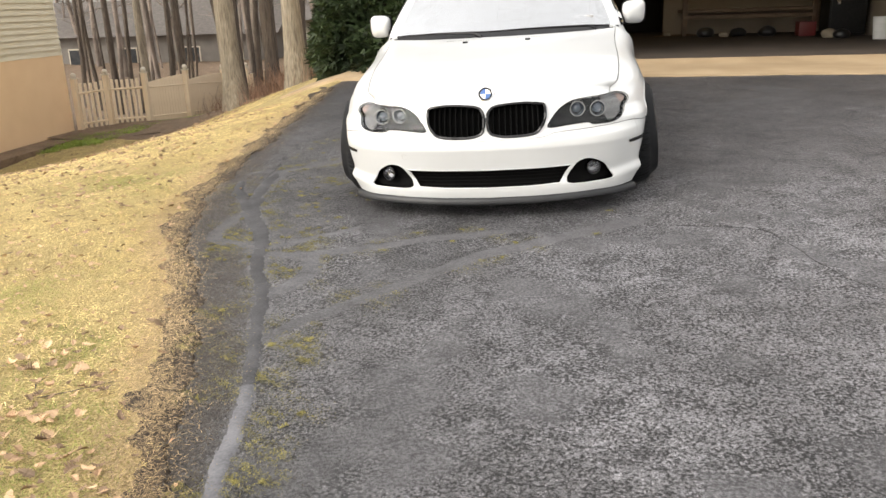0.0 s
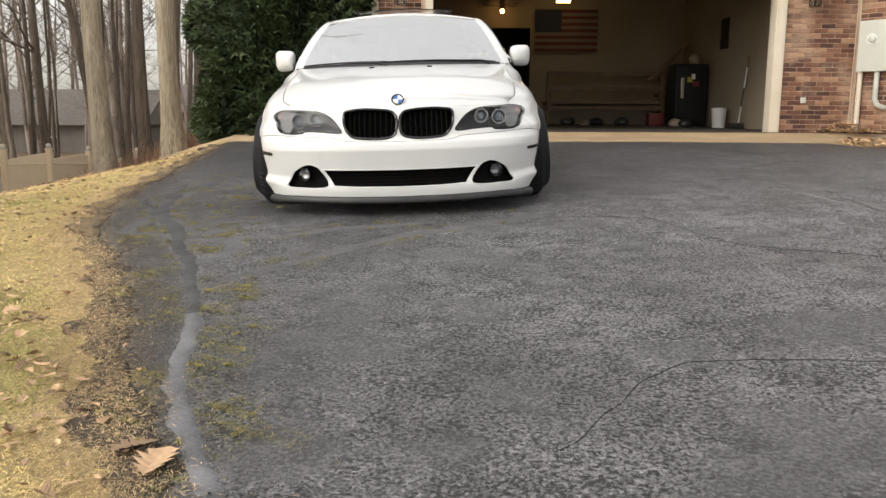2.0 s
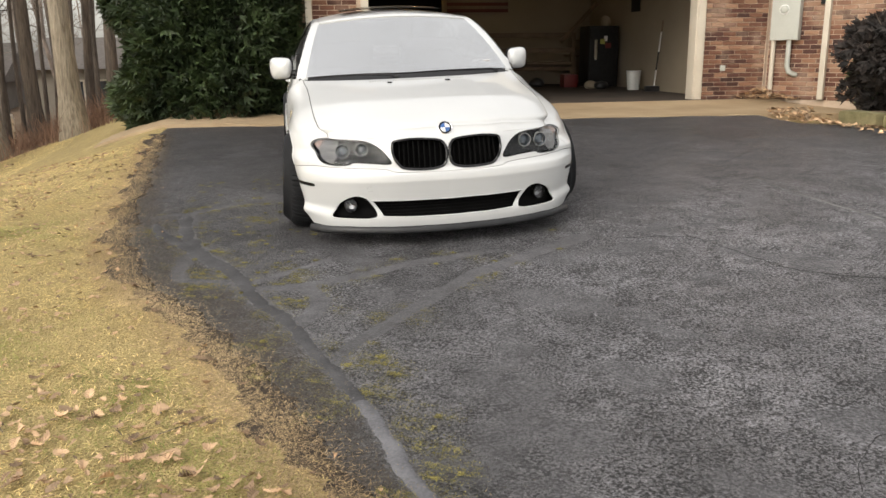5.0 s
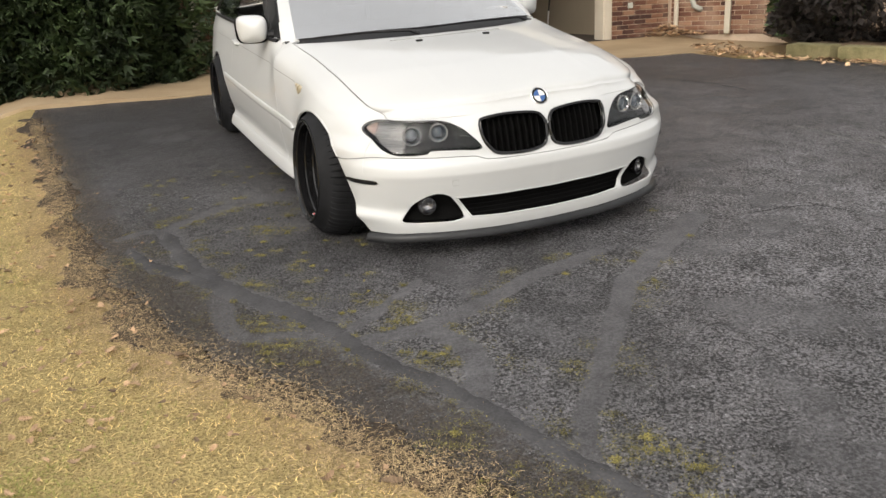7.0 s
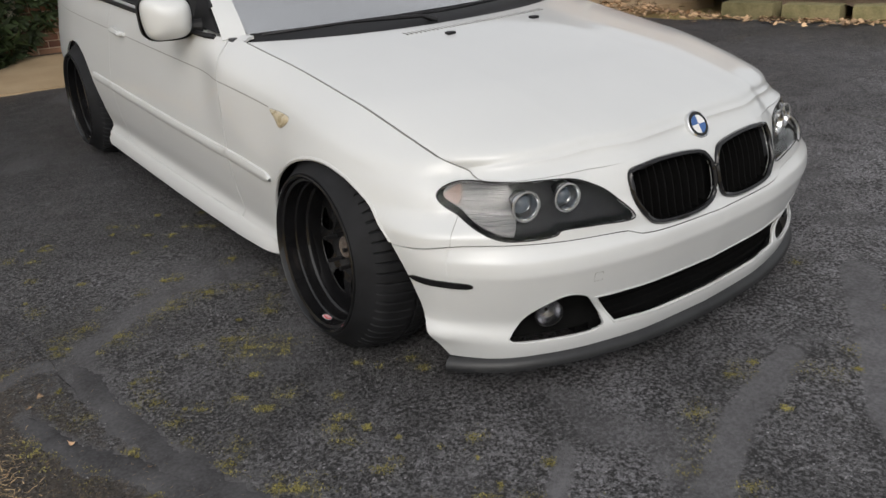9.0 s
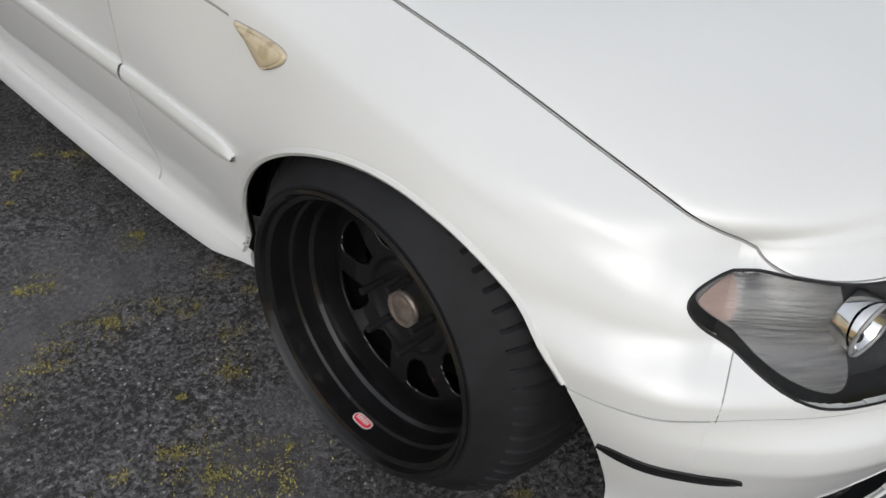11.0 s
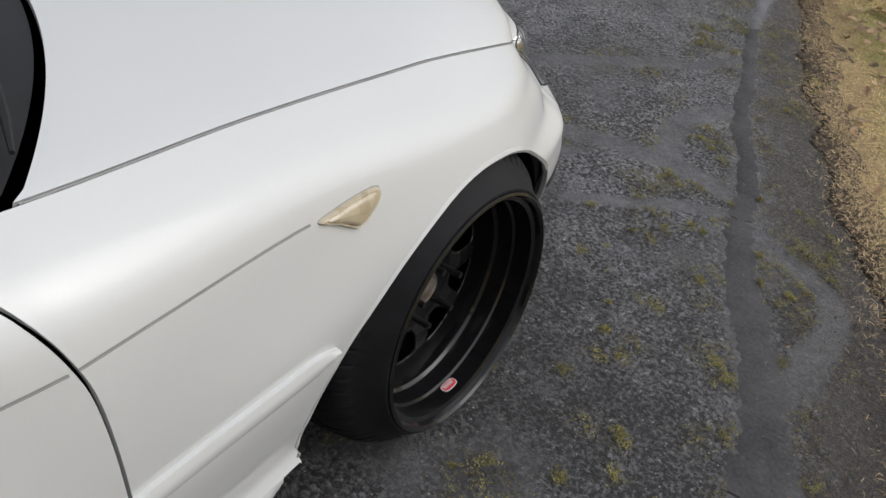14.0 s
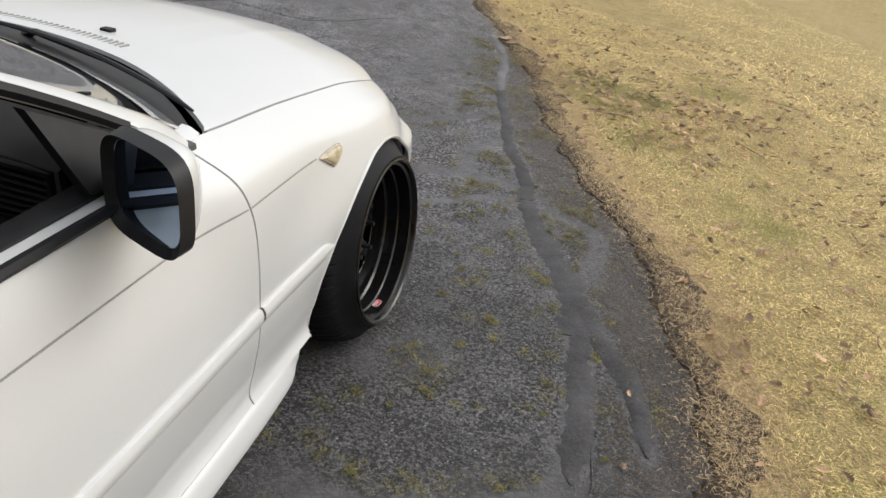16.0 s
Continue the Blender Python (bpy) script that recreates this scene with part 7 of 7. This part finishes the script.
def foliage(name, centre, rad, height, n, size, material, parent, shape, seed, flat=.28):
    """A crown of many small flat sprays, denser towards its uneven outline."""
    r = np.random.default_rng(seed)
    h = r.uniform(0, 1, n) ** .9
    a = r.uniform(0, math.tau, n)
    lump = 1 + .16 * np.sin(3 * a + 9 * h) + .10 * np.sin(7 * a - 13 * h + 1) + .08 * np.sin(17 * h + 2 * a)
    rr = rad * shape(h) * lump * (1 - .42 * r.uniform(0, 1, n) ** 2.2)
    p = np.stack([centre[0] + rr * np.cos(a), centre[1] + rr * np.sin(a), centre[2] + h * height], -1)
    out = np.stack([np.cos(a), np.sin(a), r.uniform(-.9, .7, n)], -1) + r.normal(0, .35, (n, 3))
    out /= np.linalg.norm(out, axis=1)[:, None]
    sd = np.cross(out, r.normal(0, 1, (n, 3)))
    sd /= np.linalg.norm(sd, axis=1)[:, None]
    ln = r.uniform(*size, n)[:, None]
    w = ln * flat
    tip = p + out * ln
    V = np.stack([p - sd * w * .2, p + out * ln * .45 + sd * w, tip, p + out * ln * .45 - sd * w], 1)
    side_ = np.cross(sd, out)
    tip2 = p + (out * .8 + sd * .55) * ln
    tip3 = p + (out * .8 - sd * .55) * ln
    V2 = np.stack([p, p + out * ln * .35 + side_ * w * .5, tip2, p + sd * w * .6], 1)
    V3 = np.stack([p, p + out * ln * .35 - side_ * w * .5, tip3, p - sd * w * .6], 1)
    V = np.concatenate([V, V2, V3]).reshape(-1, 3)
    ob = raw(name, V, np.arange(len(V)).reshape(-1, 4), material)
    ob.parent = parent
    return ob


ev = thing("evergreen_tree", "dense dark green evergreen beside the garage", "evergreen tree")
EV = (-1.70, 7.40, float(ground_z(-1.70, 7.40)) - .22)
bm = bm_new()
tube(bm, [(EV[0], EV[1], EV[2] - .2), (EV[0], EV[1], EV[2] + 2.2), (EV[0], EV[1], EV[2] + 4.1)], [.16, .12, .03], 10)
part("trunk", bm, M["bark_dark"], ev)
foliage("crown", EV, 1.60, 4.5, 56000, (.07, .19), M["needle"], ev, lambda h: np.clip(.95 + .9 * h, 0, 1) * np.clip(1.12 - h, 0, 1) ** .75, 3, .13)
# added solid core: the crown's inner shade is put into its dark colour
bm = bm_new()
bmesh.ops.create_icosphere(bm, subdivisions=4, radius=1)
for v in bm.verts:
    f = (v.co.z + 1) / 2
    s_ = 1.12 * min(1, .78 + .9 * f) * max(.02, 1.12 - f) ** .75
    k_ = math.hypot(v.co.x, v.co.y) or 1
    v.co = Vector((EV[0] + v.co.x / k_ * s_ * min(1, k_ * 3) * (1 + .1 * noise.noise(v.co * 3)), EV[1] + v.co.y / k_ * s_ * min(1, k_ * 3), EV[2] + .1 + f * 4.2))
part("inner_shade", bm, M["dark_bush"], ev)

# ---- shrub bed on the far side of the driveway ----
edging = thing("stone_edging", "mossy cut stones edging the shrub bed", "edging", kind="structure")
bm = bm_new()
box(bm, -.24, .24, -.10, .10, -.08, .15, .025)
for v in bm.verts:
    v.co += Vector((noise.noise(v.co * 7), noise.noise(v.co * 6 + Vector((3, 0, 0))), noise.noise(v.co * 8))) * .012
stone_mesh = to_mesh(bm, "stone")
stone_mesh.materials.append(M["stone"])
for k in range(11):
    f = k / 10
    y_ = 2.62 - 5.7 * f
    x_ = float(np.interp(y_, [-3.2, 0, 1.7, 2.7, 3.2], [6.6, 5.75, 5.33, 5.15, 5.05]))
    ob = new("stone", stone_mesh)
    ob.parent = edging
    sl = math.degrees(math.atan2(-.56, .22)) if y_ < 1.7 else math.degrees(math.atan2(-.5, .1))
    ob.matrix_basis = pose(x_, y_, float(drive_z(x_, y_)), 0, random.uniform(-3, 3), sl + random.uniform(-5, 5)) @ Matrix.Diagonal((random.uniform(.95, 1.12), 1, random.uniform(.85, 1.15), 1))
bm = bm_new()
bed = [[(x_ + .1 * math.sin(y_ * 3), y_, float(drive_z(x_, y_)) + .10 + .05 * float(wob(x_, y_, 2))) for x_ in np.interp(y_, [-4, 0, 1.7, 2.7, 3.3, 4.9], [6.9, 5.85, 5.42, 5.25, 5.8, 6.6]) + np.linspace(0, 4.5, 16)] for y_ in np.linspace(-4, 4.9, 30)]
grid(bm, np.array(bed))
solo("shrub_bed", bm, M["litter"], "leaf-covered soil of the shrub bed", "planting bed", kind="structure")
for nm, lb, x_, y_, rd, hh, n, mt_, sz in (("rhododendron", "green rhododendron bush in front of the brick wall", 6.8, 4.1, .50, .85, 2600, "needle_light", (.07, .14)), ("dark_shrub", "dark leafless shrub in the bed", 6.3, 3.1, .85, 1.25, 5200, "dark_bush", (.05, .12)), ("dark_shrub", "dark leafless shrub in the bed", 6.9, 1.7, .95, 1.4, 5200, "dark_bush", (.05, .12)), ("dark_shrub", "dark leafless shrub in the bed", 7.4, .2, .9, 1.3, 4200, "dark_bush", (.05, .12))):
    sh = thing(nm, lb, "shrub")
    z_ = float(drive_z(x_, y_)) + .05
    foliage("foliage", (x_, y_, z_), rd, hh, n, sz, M[mt_], sh, lambda h: np.sqrt(np.clip(1 - (h * 1.9 - .9) ** 2, .05, 1)), int(x_ * 10))
    bm = bm_new()
    for k in range(14):
        a = random.uniform(0, math.tau)
        tube(bm, [(x_, y_, z_ - .1), (x_ + .3 * rd * math.cos(a), y_ + .3 * rd * math.sin(a), z_ + hh * .4), (x_ + .8 * rd * math.cos(a), y_ + .8 * rd * math.sin(a), z_ + hh * random.uniform(.6, .95))], [.02, .013, .004], 5)
    part("stems", bm, M["bark_dark"], sh)

# ---- fence and neighbouring houses ----
POSTS = [(-11.9, 14.45), (-11.25, 14.85), (-10.4, 15.25), (-9.75, 16.3), (-9.7, 18.7), (-9.6, 20.3), (-9.45, 22.0)]
fence = thing("fence", "tan vinyl fence with ball-capped posts along the lawn", "fence")
FH = 1.28
for x_, y_ in POSTS:
    z_ = float(ground_z(x_, y_))
    bm = bm_new()
    box(bm, x_ - .065, x_ + .065, y_ - .065, y_ + .065, z_ - .2, z_ + FH + .04, .008)
    ps = part("post", bm, M["vinyl"], fence)
    bm = bm_new()
    box(bm, x_ - .08, x_ + .08, y_ - .08, y_ + .08, z_ + FH + .04, z_ + FH + .07, .006)
    bmesh.ops.create_uvsphere(bm, u_segments=14, v_segments=8, radius=.07, matrix=Matrix.Translation((x_, y_, z_ + FH + .13)))
    part("cap", bm, M["cream"], ps)
for i, ((xa, ya), (xb, yb)) in enumerate(zip(POSTS, POSTS[1:])):
    L_ = math.hypot(xb - xa, yb - ya)
    ang = math.atan2(yb - ya, xb - xa)
    za, zb = float(ground_z(xa, ya)), float(ground_z(xb, yb))
    gap = .125 if i < 2 else .082
    wd = .07 if i < 2 else .078
    for hh in (.18, .95):
        bm = bm_new()
        tube(bm, [(xa, ya, za + hh), (xb, yb, zb + hh)], .03, 4)
        part("rail", bm, M["vinyl"], fence)
    for k in range(int((L_ - .13) / gap)):
        f = (.065 + gap * (k + .5)) / L_
        z_ = za + (zb - za) * f
        top = FH - .05 - (.17 * (1 - f) ** 1.4 if i > 1 else .05 * math.sin(math.pi * f))
        bm = bm_new()
        box(bm, -wd / 2, wd / 2, -.012, .012, .05, top, .004)
        p_ = part("picket", bm, M["vinyl"], fence)
        p_.matrix_basis = pose(xa + (xb - xa) * f, ya + (yb - ya) * f, z_, 0, 0, math.degrees(ang))

nb = thing("neighbour_house", "neighbouring house with peach base and cream lap siding", "house")
bm = bm_new()
box(bm, -20, -12.0, 3.5, 14.3, -2.4, .09)
part("base_wall", bm, M["peach"], nb, "peach painted foundation wall")
bm = bm_new()
box(bm, -20, -12.03, 3.5, 14.27, .09, 5.0)
part("wall", bm, M["siding"], nb)
for k in range(26):
    z_ = .09 + k * .14
    bm = bm_new()
    vs = [bm.verts.new(q) for q in ((-11.985, 3.5, z_), (-11.985, 14.3, z_), (-12.028, 14.3, z_ + .15), (-12.028, 3.5, z_ + .15))]
    bm.faces.new(vs)
    vs2 = [bm.verts.new(q) for q in ((-11.985, 3.5, z_), (-12.03, 3.5, z_), (-12.03, 14.3, z_), (-11.985, 14.3, z_))]
    bm.faces.new(vs2)
    part("siding_board", bm, M["siding"], nb)
bm = bm_new()
box(bm, -20.5, -11.6, 3.0, 14.8, 5.0, 5.2)
part("roof", bm, M["roof"], nb)
bm = bm_new()
box(bm, -12.0, -11.3, 4.0, 14.6, float(ground_z(-11.6, 13)) - .3, float(ground_z(-11.6, 13)) + .05, .03)
solo("mulch_strip", bm, M["litter"], "brown mulch along the neighbouring house", "mulch", kind="structure")


def far_house(name, label, x0, x1, y0, y1, z0, wall_h, roof_h, mat_, wins):
    hs = thing(name, label, "house")
    bm = bm_new()
    box(bm, x0, x1, y0, y1, z0, z0 + wall_h)
    part("wall", bm, M[mat_], hs)
    bm = bm_new()
    ov = .5
    a_ = [bm.verts.new(q) for q in ((x0 - ov, y0 - ov, z0 + wall_h), (x1 + ov, y0 - ov, z0 + wall_h), (x1 + ov, y1 + ov, z0 + wall_h), (x0 - ov, y1 + ov, z0 + wall_h))]
    ym = (y0 + y1) / 2
    r0, r1 = bm.verts.new((x0 - ov, ym, z0 + wall_h + roof_h)), bm.verts.new((x1 + ov, ym, z0 + wall_h + roof_h))
    for f in ((a_[0], a_[1], r1, r0), (a_[2], a_[3], r0, r1), (a_[1], a_[2], r1), (a_[3], a_[0], r0), tuple(a_[::-1])):
        bm.faces.new(f)
    part("roof", bm, M["roof"], hs)
    for wx, wz, ww, wh in wins:
        bm = bm_new()
        box(bm, wx - ww / 2, wx + ww / 2, y0 - .06, y0 + .05, z0 + wz, z0 + wz + wh)
        w_ = part("window", bm, M["cream"], hs)
        bm = bm_new()
        box(bm, wx - ww / 2 + .08, wx + ww / 2 - .08, y0 - .09, y0 - .05, z0 + wz + .08, z0 + wz + wh - .08)
        part("pane", bm, M["pane"], w_)
    return hs


far_house("far_house", "long grey house behind the leafless wood", -34, -17, 44, 52, -4.0, 3.6, 2.2, "grey_siding", [(-30, 1.8, 1.4, 1.1), (-26.5, 1.8, 1.0, 1.1), (-22.5, 1.8, 1.4, 1.1), (-19.5, 1.8, 1.0, 1.1)])
far_house("far_house", "low beige house behind the trees", -12.5, -6.5, 36, 44, -2.6, 3.0, 1.5, "beige_siding", [(-11, 1.2, 1.1, 1.3), (-9.6, 1.2, 1.1, 1.3)])

# ---- brickwork ----
bricks(wall_left, -5.655, -4.985, -.02, 2.16, Matrix(), 1)
bricks(wall_right, .152, 1.21, -.02, 2.16, Matrix(), 2)
bricks(wall_wing, .005, 2.2, -.02, 2.16, Matrix(), 3)
